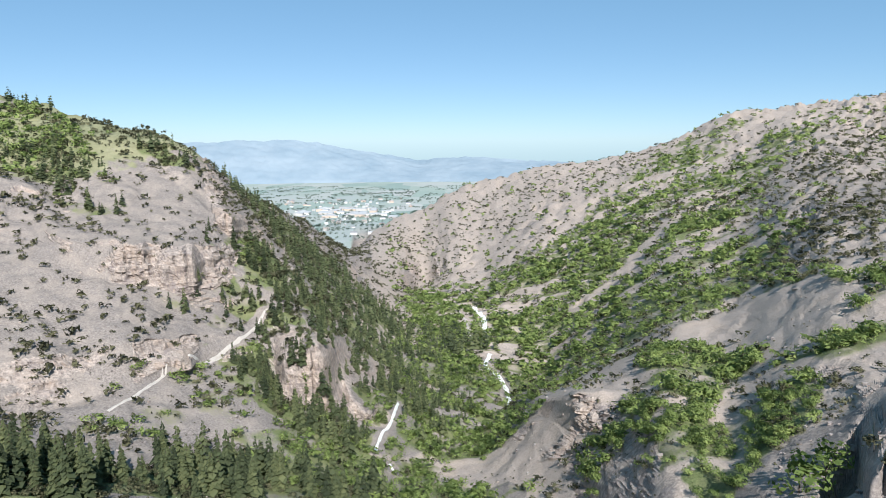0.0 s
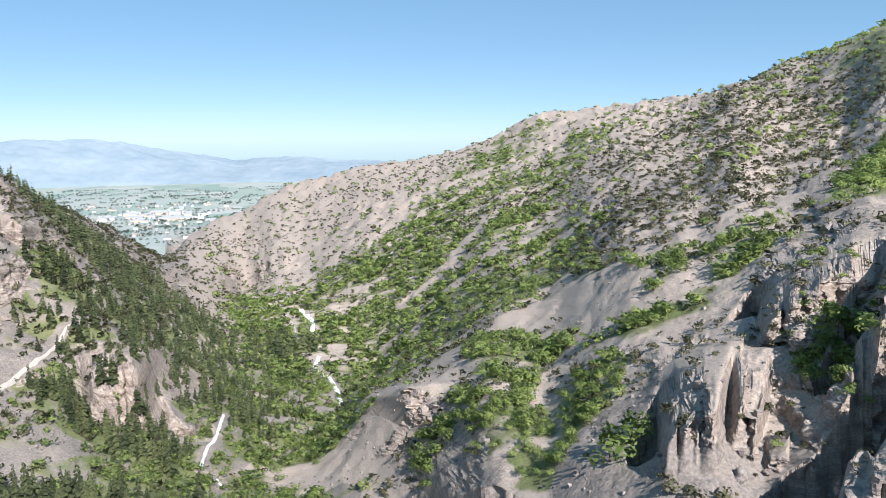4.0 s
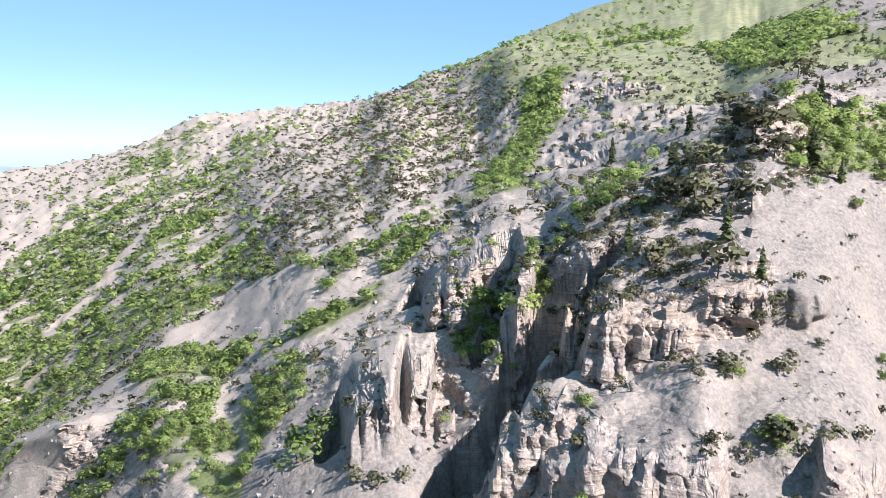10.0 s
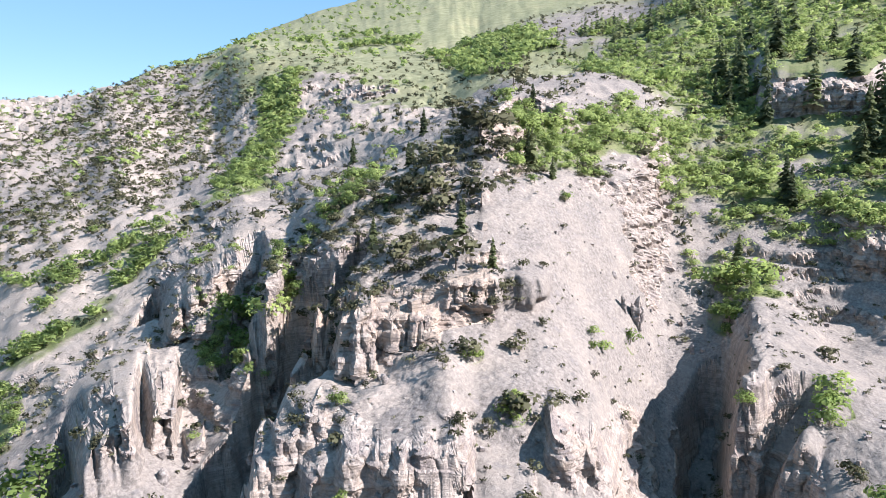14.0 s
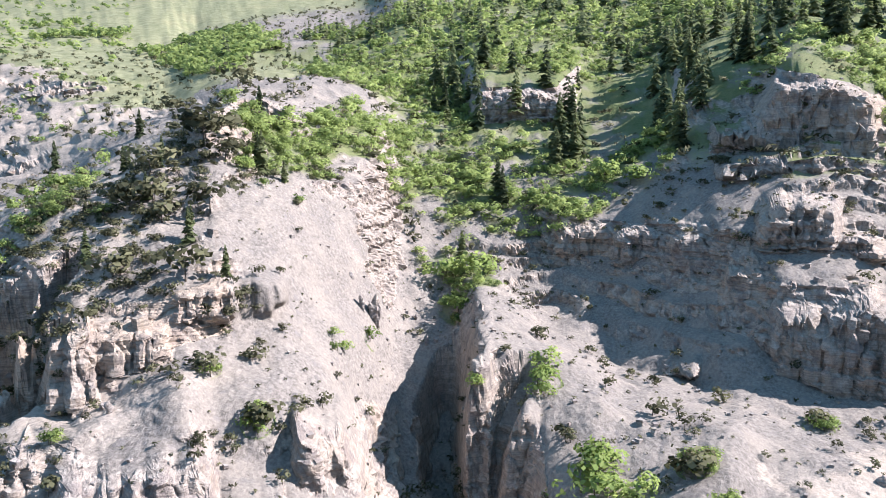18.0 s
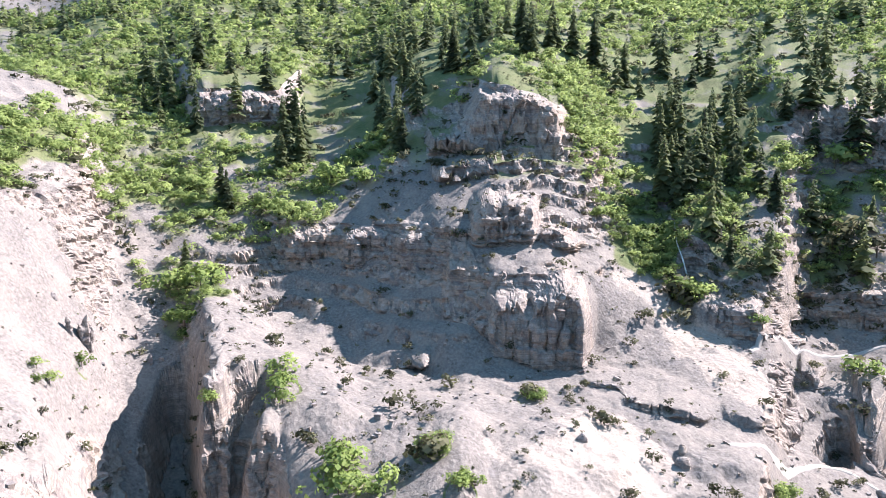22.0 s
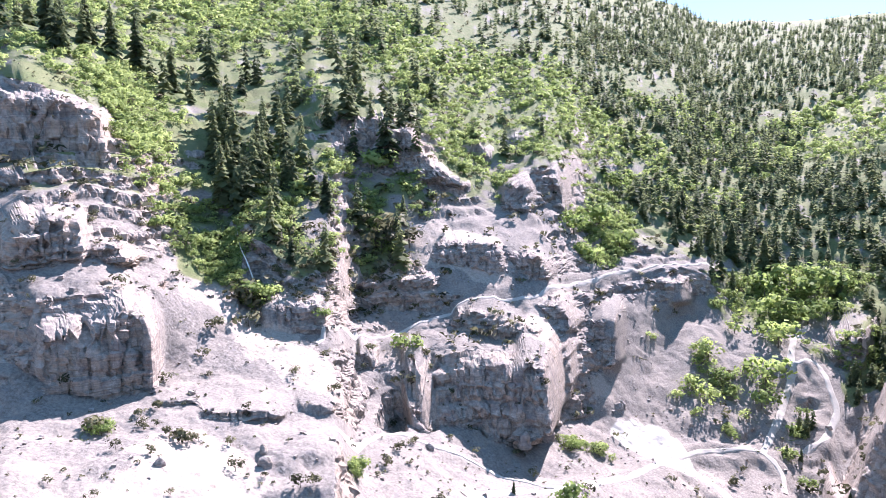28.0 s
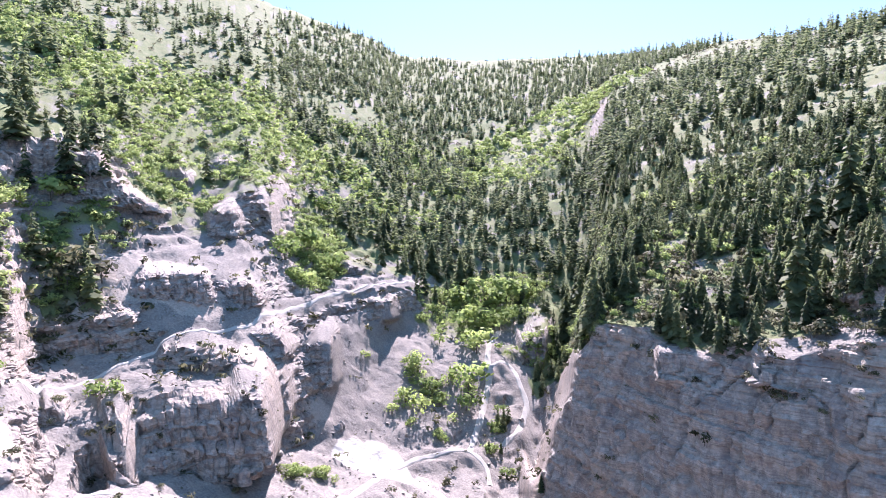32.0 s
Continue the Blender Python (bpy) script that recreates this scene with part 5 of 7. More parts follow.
stroke("bare", 4.5, 1, (33, 332, -6), (34, 362, -11), (32, 386, -12), (25, 400, -12), (30, 433, -13))
stroke("bare", 4.8, 1, (39, 469, -12), (43, 464, -13))
stroke("bare", 6.3, 1, (30, 490, -12), (31, 524, -13), (28, 559, -16), (23, 595, -19))
stroke("bare", 2.9, 1, (-24, 235, 11), (-24, 247, 10), (-21, 266, 9), (-20, 296, 5))
stroke("bare", 3.0, 1, (-19, 231, 8), (-17, 228, 7))

# green strips between the rock ribs
stroke("leafy", 7, .13, (242.5, -99.1, 152.7), (216.7, -99.6, 137.1), (195.2, -98.2, 122.0), (184.6, -100.4, 108.6), (170.3, -100.0, 98.2), (155.3, -99.0, 90.7))
stroke("brush", 10, 1.1, (242.5, -99.1, 152.7), (216.7, -99.6, 137.1), (195.2, -98.2, 122.0), (184.6, -100.4, 108.6), (170.3, -100.0, 98.2), (155.3, -99.0, 90.7))
stroke("leafy", 5, .12, (189.1, -91.4, 120.3), (177.1, -89.1, 107.7), (168.3, -89.9, 98.9))
stroke("leafy", 9, .08, (268.1, -262.6, 172.9), (227.3, -239.7, 151.8), (213.1, -241.5, 139.1), (200.0, -237.0, 127.1), (182.3, -238.4, 116.1))
stroke("brush", 10, 1, (268.1, -262.6, 172.9), (227.3, -239.7, 151.8), (213.1, -241.5, 139.1), (200.0, -237.0, 127.1), (182.3, -238.4, 116.1))
stroke("leafy", 8, .08, (197.1, -144.2, 120.3), (162.5, -131.4, 102.4), (165.6, -147.2, 94.6), (161.3, -157.0, 91.1), (181.4, -167.8, 109.0))
stroke("brush", 12, .9, (197.1, -144.2, 120.3), (162.5, -131.4, 102.4), (165.6, -147.2, 94.6), (161.3, -157.0, 91.1), (181.4, -167.8, 109.0))
stroke("conifer", 6, .03, (187.5, -128.6, 115.0), (194.6, -147.0, 120.3), (173.4, -146.5, 109.8), (188.7, -116.8, 109.8))
stroke("leafy", 6, .1, (224.8, -20.8, 111.9), (234.8, -30.3, 116.7), (238.7, -43.5, 125.8), (211.7, -11.9, 106.3), (202.6, -1.7, 102.8))
stroke("leafy", 10, .06, (175.4, -338.0, 117.3), (151.1, -341.3, 102.4), (126.4, -326.2, 86.4), (184.5, -400.6, 127.1))
stroke("shrub", 10, .12, (-1.9, -151.4, 94.8), (-9.0, -155.8, 98.0), (-16.3, -149.4, 98.3), (-20.8, -141.7, 97.7))
stroke("brush", 10, .9, (-1.9, -153.6, 95.6), (-9.3, -162.9, 98.8), (-16.8, -154.9, 99.7), (-21.4, -146.2, 99.0))
# thick woods along the canyon floor
stroke("brush", 34, 1.1, (-26, 211, 13), (-9, 226, 5), (1, 270, -3), (4, 305, -5), (-1, 344, -5), (2, 402, -9), (6, 459, -12), (2, 531, -14), (-7, 631, -24), (-14, 700, -30))
stroke("brush", 30, 1.1, (17, 269, -2), (18, 325, -7), (14, 383, -10), (33, 461, -12), (24, 529, -14))
stroke("leafy", 30, .075, (-26, 211, 13), (-9, 226, 5), (1, 270, -3), (4, 305, -5), (-1, 344, -5), (2, 402, -9), (6, 459, -12), (2, 531, -14), (-7, 631, -24))

# beds of rock step the walls
deg = np.degrees(A)
bedded = np.clip(fractal(X / 35, Y / 35, GZ / 18, 3, 151) * 2.2 + 0.35, 0, 1) * np.clip((420 - GR) / 120, 0, 1) * near * np.where(deg > 38, 1.0, 0.3 * (deg < -6))
bedded *= 1 - np.clip(FIELDS["scree"] + FIELDS["soil"] * 1.3 + FIELDS["track"] + FIELDS["road"] + FIELDS["smooth"], 0, 1)
excess = np.linalg.norm(np.gradient(np.stack([X, Y, GZ], -1), axis=0), axis=-1) - 1.3 * GR * WIDE
bedded *= np.clip(1.5 - excess, 0, 1)
tier = (GZ + fractal(X / 30, Y / 30, GZ / 30, 2, 153) * 5) / 4.6
frac = tier - np.floor(tier)
GZ = GZ + bedded * 4.6 * 0.75 * (np.clip((frac - 0.62) / 0.38, 0, 1) ** 1.0 - frac)
TRACK = np.clip(FIELDS["track"], 0, 1)
steep = np.maximum(steep, (1 - grid_normals(X, Y, GZ)[..., 2]) * 0.85)
rockiness = np.clip((steep - 0.27) / 0.16 + fractal(X / 14, Y / 14, GZ / 14, 4, 31) * 0.8 + FIELDS["rock"] + STONY * 1.2, 0, 1) * near
rockiness *= 1 - 0.8 * np.clip(FIELDS["scree"], 0, 1) * (steep < 0.4)
rockiness *= 1 - 0.75 * np.clip(FIELDS["conifer"] * 45, 0, 1) * (deg > 140)
rockiness *= (1 - TRACK) * (1 - 0.98 * np.clip(FIELDS["smooth"], 0, 1))
NRM = grid_normals(X, Y, GZ)
HN = NRM.copy()
HN[..., 2] *= 0.3
excess = np.linalg.norm(np.gradient(np.stack([X, Y, GZ], -1), axis=0), axis=-1) - 1.3 * GR * WIDE
push = rockiness * np.clip(1.7 - excess, 0.1, 1) * bedrock(X, Y, GZ) * np.where(deg < -6, 0.75, np.clip(GR / 150, 0.6, 2.0))
X, Y, GZ = X + HN[..., 0] * push, Y + HN[..., 1] * push, GZ + HN[..., 2] * push
# sheared flanks between a buttress and the slope behind are worn smooth
for pass_no in range(3):
    pts = np.stack([X, Y, GZ], -1)
    shear = np.linalg.norm(np.gradient(pts, axis=0), axis=-1) - 1.3 * GR * WIDE
    wear = (np.clip((shear - 1.1) / 1.2, 0, 1) * near * (GR < 700))[..., None]
    soft = (np.roll(pts, 1, 0) + np.roll(pts, -1, 0) + np.roll(pts, 1, 1) + np.roll(pts, -1, 1)) / 4
    if pass_no < 1:  # no fins on the flanks
        run = sum(np.roll(pts, q, 1) for q in range(-5, 6)) / 11
        run = sum(np.roll(run, q, 0) for q in range(-2, 3)) / 5
        fins = np.clip((shear - 1.5) / 0.8, 0, 1)
        fins = np.clip(sum(np.roll(np.roll(fins, q, 0), w, 1) for q in range(-3, 4) for w in (-4, -2, 0, 2, 4)) / 18, 0, 1)[..., None]
        fins = fins * (near * (GR < 400) * (U > 2.5) * (U < 12))[..., None]
        soft = soft * (1 - fins) + run * fins
        wear = np.maximum(wear, fins)
    pts = pts * (1 - wear) + soft * wear
    X, Y, GZ = pts[..., 0], pts[..., 1], pts[..., 2]
# rubble on the loose slopes
GZ = GZ + near * (1 - rockiness) * (fractal(X / 3.2, Y / 3.2, GZ / 3.2, 4, 91, 0.65) * 0.34) * (1 - TRACK)

patchy = fractal(X / 60, Y / 60, GZ / 60, 3, 71)
bare = np.clip(FIELDS["bare"], 0, 1)
meadow = np.clip(FIELDS["grass"] + (0.55 - 0.4 * np.clip((np.degrees(A) - 105) / 10, 0, 1)) * np.clip((np.degrees(A) - 74) / 6, 0, 1) * np.clip((U - 9.0) / 1.2, 0, 1) + np.clip((U - 12.6) / 0.6, 0, 1) * (GR < 2000) * (np.degrees(A) > 37) * (np.degrees(A) < 130), 0, 1.2)
upland = np.clip((np.degrees(A) - 74) / 6, 0, 1) * np.clip((U - 9.6) / 1.2, 0, 1) * (U < 14) * (1 - np.clip(rockiness, 0, 1) * 0.6)
green = np.clip(0.75 * np.clip((np.degrees(A) - 146) / 8, 0, 1) * np.clip((GR - 270) / 60, 0, 1) + upland * (0.62 + 0.35 * np.clip((np.degrees(A) - 100) / 12, 0, 1) + 0.3 * patchy) + FIELDS["brush"] + np.where(FIELDS["leafy"] > 0.2, 0, FIELDS["leafy"] * 9) + FIELDS["conifer"] * 50, 0, 1)
fall = fractal((Y + X * 0.25) / 16, X / 110, GZ / 110, 3, 307) * np.clip((GR - 230) / 80, 0, 1) * (np.degrees(A) < 36)
green = green * np.clip(1 - np.clip((fall - 0.04) * 9, 0, 1), 0, 1) * np.clip(0.75 + fractal(X / 12, Y / 12, GZ / 12, 3, 301), 0, 1)
# bearing terms in soil lighten dimly lit slopes and darken overlit ones by colour
ground_cover = {"rock": rockiness, "soil": np.clip(0.45 + patchy * 0.6 + 0.4 * np.clip((GR - 380) / 200, 0, 1) * (np.degrees(A) < 38) * (np.degrees(A) > -6) + FIELDS["soil"] - FIELDS["scree"] + 0.95 * (np.degrees(A) > 7) * (np.degrees(A) < 38) * (GR < 330) - 0.45 * (np.degrees(A) < -7) + 0.18 * np.clip((np.degrees(A) - 36) / 4, 0, 1) * np.clip((60 - np.degrees(A)) / 4, 0, 1) - 0.25 * np.clip((np.degrees(A) - 60) / 4, 0, 1) * np.clip((92 - np.degrees(A)) / 6, 0, 1) - 0.35 * np.clip((np.degrees(A) - 86) / 6, 0, 1), 0, 1.2), "grass": meadow,
                "brush": green * (1 - bare), "road": FIELDS["road"],
                "plain": np.clip((U - 14.5) / 0.5, 0, 1) * (np.degrees(A) < 37)}


def grid_mesh(name, X, Y, Z, wrap, attrs):
    a, c = X.shape
    me = bpy.data.meshes.new(name)
    idx = np.arange(a * c).reshape(a, c)
    nxt = np.roll(idx, -1, 0) if wrap else idx[1:]
    cur = idx if wrap else idx[:-1]
    quads = np.stack([cur[:, :-1], cur[:, 1:], nxt[:, 1:], nxt[:, :-1]], -1).reshape(-1, 4)
    me.vertices.add(a * c)
    me.vertices.foreach_set("co", np.stack([X, Y, Z], -1).astype(np.float32).ravel())
    me.loops.add(quads.size)
    me.loops.foreach_set("vertex_index", quads[:, ::-1].astype(np.int32).ravel())
    me.polygons.add(len(quads))
    me.polygons.foreach_set("loop_start", np.arange(0, quads.size, 4, dtype=np.int32))
    for k, v in attrs.items():
        at = me.attributes.new(k, "FLOAT", "POINT")
        at.data.foreach_set("value", v.astype(np.float32).ravel())
    me.update(calc_edges=True)
    me.shade_smooth()
    if "rock" in attrs:  # broken rock keeps its facets
        me.polygons.foreach_set("use_smooth", attrs["rock"].ravel()[quads].mean(1) < 0.45)
    return me


ground = new("ground", grid_mesh("ground", X, Y, GZ, True, ground_cover))
ground.data.materials.append(ground_mat)
tagged(ground, "steep canyon ground of grey scree, buff soil and pale limestone cliffs", "ground", kind="structure")

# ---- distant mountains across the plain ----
far_mat, n, l, b = material("hazed_mountains", 1.0)
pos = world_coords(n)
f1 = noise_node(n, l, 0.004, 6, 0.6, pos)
# the haze of distance is painted into this blue base colour
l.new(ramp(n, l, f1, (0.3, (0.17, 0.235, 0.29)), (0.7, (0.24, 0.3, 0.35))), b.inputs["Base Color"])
fa = np.radians(np.arange(-30, 24, 0.15))[:, None]
fu = np.linspace(0, 1, 40)[None]
crest = np.interp(np.degrees(fa), [-30, -21, -16, -12, -9, -6, -2, 2, 6, 12, 24], [-0.3, -0.15, 0.1, 0.1, -0.25, -0.8, -1.45, -1.2, -1.5, -1.7, -2.0])
fr = 4250 + 600 * fu + 0 * fa
fx, fy = fr * np.sin(fa), fr * np.cos(fa)
top = EYE + 4850 * np.tan(np.radians(crest)) - PLAIN
fz = PLAIN - 8 + top * fu ** 0.9 * (1 + 0.12 * ridged(fx / 260, fy / 500, 0 * fx, 5, 81) * (1 - fu * 0.5)) + 10 * fractal(fx / 60, fy / 60, 0 * fx, 3, 83)
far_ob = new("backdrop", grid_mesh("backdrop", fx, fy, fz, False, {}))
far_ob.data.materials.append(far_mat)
tagged(far_ob, "mountain range painted haze blue, beyond the farmed plain", "mountains", kind="structure")

# ---- plants: shapes ----
rng = np.random.default_rng(5)


def leaf_quads(centres, normals, size, rng):
    """One small tilted leaf spray for each centre."""
    k = len(centres)
    nrm = normals + rng.normal(0, 0.3, (k, 3))
    nrm /= np.linalg.norm(nrm, axis=1, keepdims=True)
    side = np.cross(nrm, rng.normal(0, 1, (k, 3)))
    side /= np.linalg.norm(side, axis=1, keepdims=True)
    up = np.cross(nrm, side)
    s = (size * rng.uniform(0.6, 1.3, k))[:, None]
    w = s * rng.uniform(0.5, 0.9, k)[:, None]
    return np.stack([centres - side * s, centres - up * w * 0.8 + nrm * s * 0.15, centres + side * s, centres + up * w], 1).reshape(-1, 3)


def crown_shape(leaves, size, lobes, flat, rng, base=0.0):
    """A leafy crown of unit height: several lobes, open at the edge."""
    cen = np.stack([rng.normal(0, 0.22, lobes), rng.normal(0, 0.22, lobes), base + (1 - base) * rng.uniform(0.35, 0.72, lobes)], 1)
    rad = rng.uniform(0.2, 0.34, lobes) * np.array([1.0])
    which = rng.integers(0, lobes, leaves)
    d = rng.normal(0, 1, (leaves, 3))
    d[:, 2] = np.abs(d[:, 2]) * 1.1 - 0.45
    d /= np.linalg.norm(d, axis=1, keepdims=True)
    p = cen[which] + d * rad[which, None] * rng.uniform(0.65, 1.08, (leaves, 1))
    p[:, 2] = np.maximum(p[:, 2], base * 0.8 + 0.02)
    v = leaf_quads(p, d, size, rng)
    v[:, :2] *= flat
    q = v.reshape(-1, 4, 3)
    away = q.mean(1) - np.array([0, 0, 0.3])
    inward = (np.cross(q[:, 2] - q[:, 0], q[:, 3] - q[:, 1]) * away).sum(1) < 0
    q[inward] = q[inward][:, ::-1]
    return q.reshape(-1, 3)


def conifer_shape(tiers, per, rng):
    """Boughs of unit height round a straight stem: narrow, ragged, drooping."""
    out = []
    for i in range(tiers):
        for j in range(per):
            h = 0.08 + 0.9 * (i + rng.uniform(-0.6, 0.6)) / tiers
            reach = 0.235 * max(1 - h, 0) ** 0.8 * rng.uniform(0.7, 1.2) + 0.012
            a = 2 * math.pi * (j + rng.uniform(-0.35, 0.35)) / per + i * 1.7
            rr = reach * rng.uniform(0.45, 1.2)
            d = np.array([math.cos(a), math.sin(a), 0])
            side = np.array([-d[1], d[0], 0]) * rr * (0.45 if per > 5 else 0.75)
            droop = rr * (rng.uniform(0.3, 0.8) if per > 5 else rng.uniform(0.6, 1.1))
            root = np.array([0, 0, h + 0.012])
            mid = root + d * rr * 0.62 + np.array([0, 0, -droop * 0.55])
            tip = root + d * rr + np.array([0, 0, -droop])
            out += [root, mid + side, tip, mid - side]
            if per > 5 and j % 2:
                out += [root + np.array([0, 0, 0.01]), mid + np.array([0, 0, 0.03]), tip, mid - np.array([0, 0, 0.045])]
    return np.array(out)


def stem_shape(height, radius, sides=6):
    out = []
    for i in range(sides):
        a, b = 2 * math.pi * i / sides, 2 * math.pi * (i + 1) / sides
        out += [(radius * math.cos(a), radius * math.sin(a), -0.06), (radius * math.cos(b), radius * math.sin(b), -0.06),
                (radius * 0.25 * math.cos(b), radius * 0.25 * math.sin(b), height), (radius * 0.25 * math.cos(a), radius * 0.25 * math.sin(a), height)]
    return np.array(out)


def outward(verts, heart=0.3, corners=4):
    """Leaf sprays take the light like the rounded crown that they form."""
    c = verts.reshape(-1, corners, 3).mean(1)
    d = c - np.stack([0 * c[:, 0], 0 * c[:, 0], np.minimum(heart, c[:, 2] * 0.8)], 1)
    d /= np.linalg.norm(d, axis=1, keepdims=True) + 1e-6
    d += rng.normal(0, 0.22, d.shape)
    return np.repeat(d / np.linalg.norm(d, axis=1, keepdims=True), corners, 0)


def quad_mesh(name, verts, tint=None, normals=None, corners=4):
    me = bpy.data.meshes.new(name)
    k = len(verts)
    me.vertices.add(k)
    me.vertices.foreach_set("co", verts.astype(np.float32).ravel())
    me.loops.add(k)
    me.loops.foreach_set("vertex_index", np.arange(k, dtype=np.int32))
    me.polygons.add(k // corners)
    me.polygons.foreach_set("loop_start", np.arange(0, k, corners, dtype=np.int32))
    if tint is not None:
        me.attributes.new("tint", "FLOAT", "POINT").data.foreach_set("value", tint.astype(np.float32).ravel())
    me.update(calc_edges=True)
    if normals is not None:
        me.shade_smooth()
        me.normals_split_custom_set_from_vertices(normals.astype(np.float32))
    return me


def foliage(name, dark, mid, light, through_light, single):
    """Leaves: hue varies from plant to plant and from spray to spray."""
    m, n, l, b = material(name, 0.7)
    if single:
        plant = n.new("ShaderNodeObjectInfo").outputs["Random"]
    else:
        plant = attr(n, "tint")
    spray = n.new("ShaderNodeNewGeometry").outputs["Random Per Island"]
    f = maths(n, l, "ADD", maths(n, l, "MULTIPLY", plant, 0.6), maths(n, l, "MULTIPLY", spray, 0.4))
    c = ramp(n, l, f, (0.1, dark), (0.42, mid), (0.95, light))
    l.new(c, b.inputs["Base Color"])
    tr = n.new("ShaderNodeBsdfTranslucent")
    l.new(c, tr.inputs[0])
    ms = n.new("ShaderNodeMixShader")
    ms.inputs[0].default_value = through_light
    l.new(b.outputs[0], ms.inputs[1])
    l.new(tr.outputs[0], ms.inputs[2])
    l.new(ms.outputs[0], n["Material Output"].inputs[0])
    return m


KINDS = {
    "conifer": ((0.055, 0.074, 0.045), (0.112, 0.142, 0.076), (0.225, 0.255, 0.125), 0.58),
    "leafy": ((0.1, 0.145, 0.05), (0.195, 0.268, 0.088), (0.4, 0.48, 0.18), 0.55),
    # plain's trees: distance haze is mixed into these grey-green tones
    "hazed_grove": ((0.13, 0.18, 0.15), (0.17, 0.22, 0.185), (0.21, 0.26, 0.22), 0.4),
    "aspen": ((0.11, 0.165, 0.05), (0.23, 0.315, 0.1), (0.42, 0.5, 0.18), 0.55),
    "shrub": ((0.045, 0.047, 0.028), (0.092, 0.094, 0.054), (0.185, 0.185, 0.108), 0.4),
}
MATS = {k: (foliage(k + "_leaves", *v, True), foliage(k + "_mass", *v, False)) for k, v in KINDS.items()}
bark_mat, n, l, b = material("bark", 0.95)
pos = world_coords(n)
l.new(ramp(n, l, noise_node(n, l, 3.0, 5, 0.7, pos), (0.3, (0.07, 0.055, 0.045)), (0.7, (0.17, 0.14, 0.115))), b.inputs["Base Color"])

SHAPES = {
    "conifer": [conifer_shape(24, 7, rng) for _ in range(6)], "conifer_mid": [conifer_shape(13, 6, rng) for _ in range(6)], "conifer_far": [conifer_shape(8, 5, rng) for _ in range(6)],
    "leafy": [crown_shape(210, 0.075, 9, 1.25, rng) for _ in range(5)], "leafy_mid": [crown_shape(56, 0.165, 7, 1.3, rng) for _ in range(5)], "leafy_far": [crown_shape(20, 0.27, 5, 1.3, rng) for _ in range(5)],
    "shrub": [crown_shape(84, 0.11, 7, 1.2, rng) for _ in range(5)], "shrub_far": [crown_shape(14, 0.32, 4, 1.25, rng) for _ in range(5)],
}

# ---- plants: where they grow ----
P = np.stack([X, Y, GZ], -1)
e1, e2 = P[1:, :-1] - P[:-1, :-1], P[:-1, 1:] - P[:-1, :-1]
cell_area = np.zeros(X.shape)
cell_area[:-1, :-1] = np.linalg.norm(np.cross(e1, e2), axis=-1)
inside = (np.degrees(A) < END - 0.5) & (U > 2.0) & (U < 14.99) & (GR < 1900)
clump = fractal(X / 12, Y / 12, GZ / 12, 3, 301)
streak = fractal((Y + X * 0.25) / 16, X / 110, GZ / 110, 3, 307) * np.clip((GR - 230) / 80, 0, 1) * (np.degrees(A) < 36)
open_ground = np.clip(1 - np.clip((streak - 0.04) * 9, 0, 1), 0.06, 1)
low = 1 - 0.85 * np.clip((rockiness - 0.5) * 2.5, 0, 1) * np.clip((steep - 0.4) * 6, 0, 1)
thin = np.clip((1500 - GR) / 900, 0.35, 1)
wild = {
    "conifer": FIELDS["conifer"] * np.where(GR < 260, 0.8, 0.55) * np.where((np.degrees(A) < 8) & (GR > 110), 2.2, 1.0) * np.where((np.degrees(A) > 166) & (GR < 330), 2.0, 1.0) * np.where(np.degrees(A) > 150, 1.6, np.where((np.degrees(A) > 85) & (np.degrees(A) < 150), 0.42, 1.0)) * np.clip(1 + clump * 1.2, 0.2, 2) * (1 - np.clip(FIELDS["glade"], 0, 1)),
    "leafy": FIELDS["leafy"] * np.where(np.degrees(A) > 62, 1.55, np.where(GR < 260, 0.9, 0.8)) * np.clip(0.9 + clump * 2.2, 0.05, 2.2) + FIELDS["brush"] * 0.04 * np.clip((1000 - GR) / 500, 0.25, 1) * np.clip(0.4 + clump * 2.2, 0, 2) + 0.0016 * (np.degrees(A) < 60) * (np.degrees(A) > -5),
    "shrub": FIELDS["shrub"] * np.where(GR < 230, 2.0, 0.9) + np.where(GR < 210, 0.03, np.where(np.degrees(A) < 42, 0.024, 0.014)) * np.where(np.degrees(A) < -8, 3.4, 1.0) * (U < 13) * np.clip(0.7 + clump * 1.6, 0, 2) * (np.clip((950 - GR) / 450, 0.25, 1)) * (1 - np.clip(FIELDS["scree"] * 0.6, 0, 0.6)),
}
SIZES = {"conifer": (7.0, 18.0), "leafy": (2.2, 5.2), "shrub": (0.7, 2.9)}


def scattered(kind):
    want = wild[kind] * (open_ground if kind == "leafy" else 1) * cell_area * inside * (1 - bare) * (low if kind != "conifer" else np.maximum(low, 0.3)) * thin * (1 - np.clip(FIELDS["road"], 0, 1))
    count = rng.poisson(np.clip(want, 0, 4))
    count[-1], count[:, -1] = 0, 0
    i, j = np.nonzero(count)
    rep = np.repeat(np.arange(len(i)), count[i, j])
    i, j = i[rep], j[rep]
    f, g = rng.uniform(0, 1, (2, len(i), 1))
    ok = i < len(az) - 1
    i, j, f, g = i[ok], j[ok], f[ok], g[ok]
    return P[i, j] * (1 - f) * (1 - g) + P[i + 1, j] * f * (1 - g) + P[i, j + 1] * (1 - f) * g + P[i + 1, j + 1] * f * g


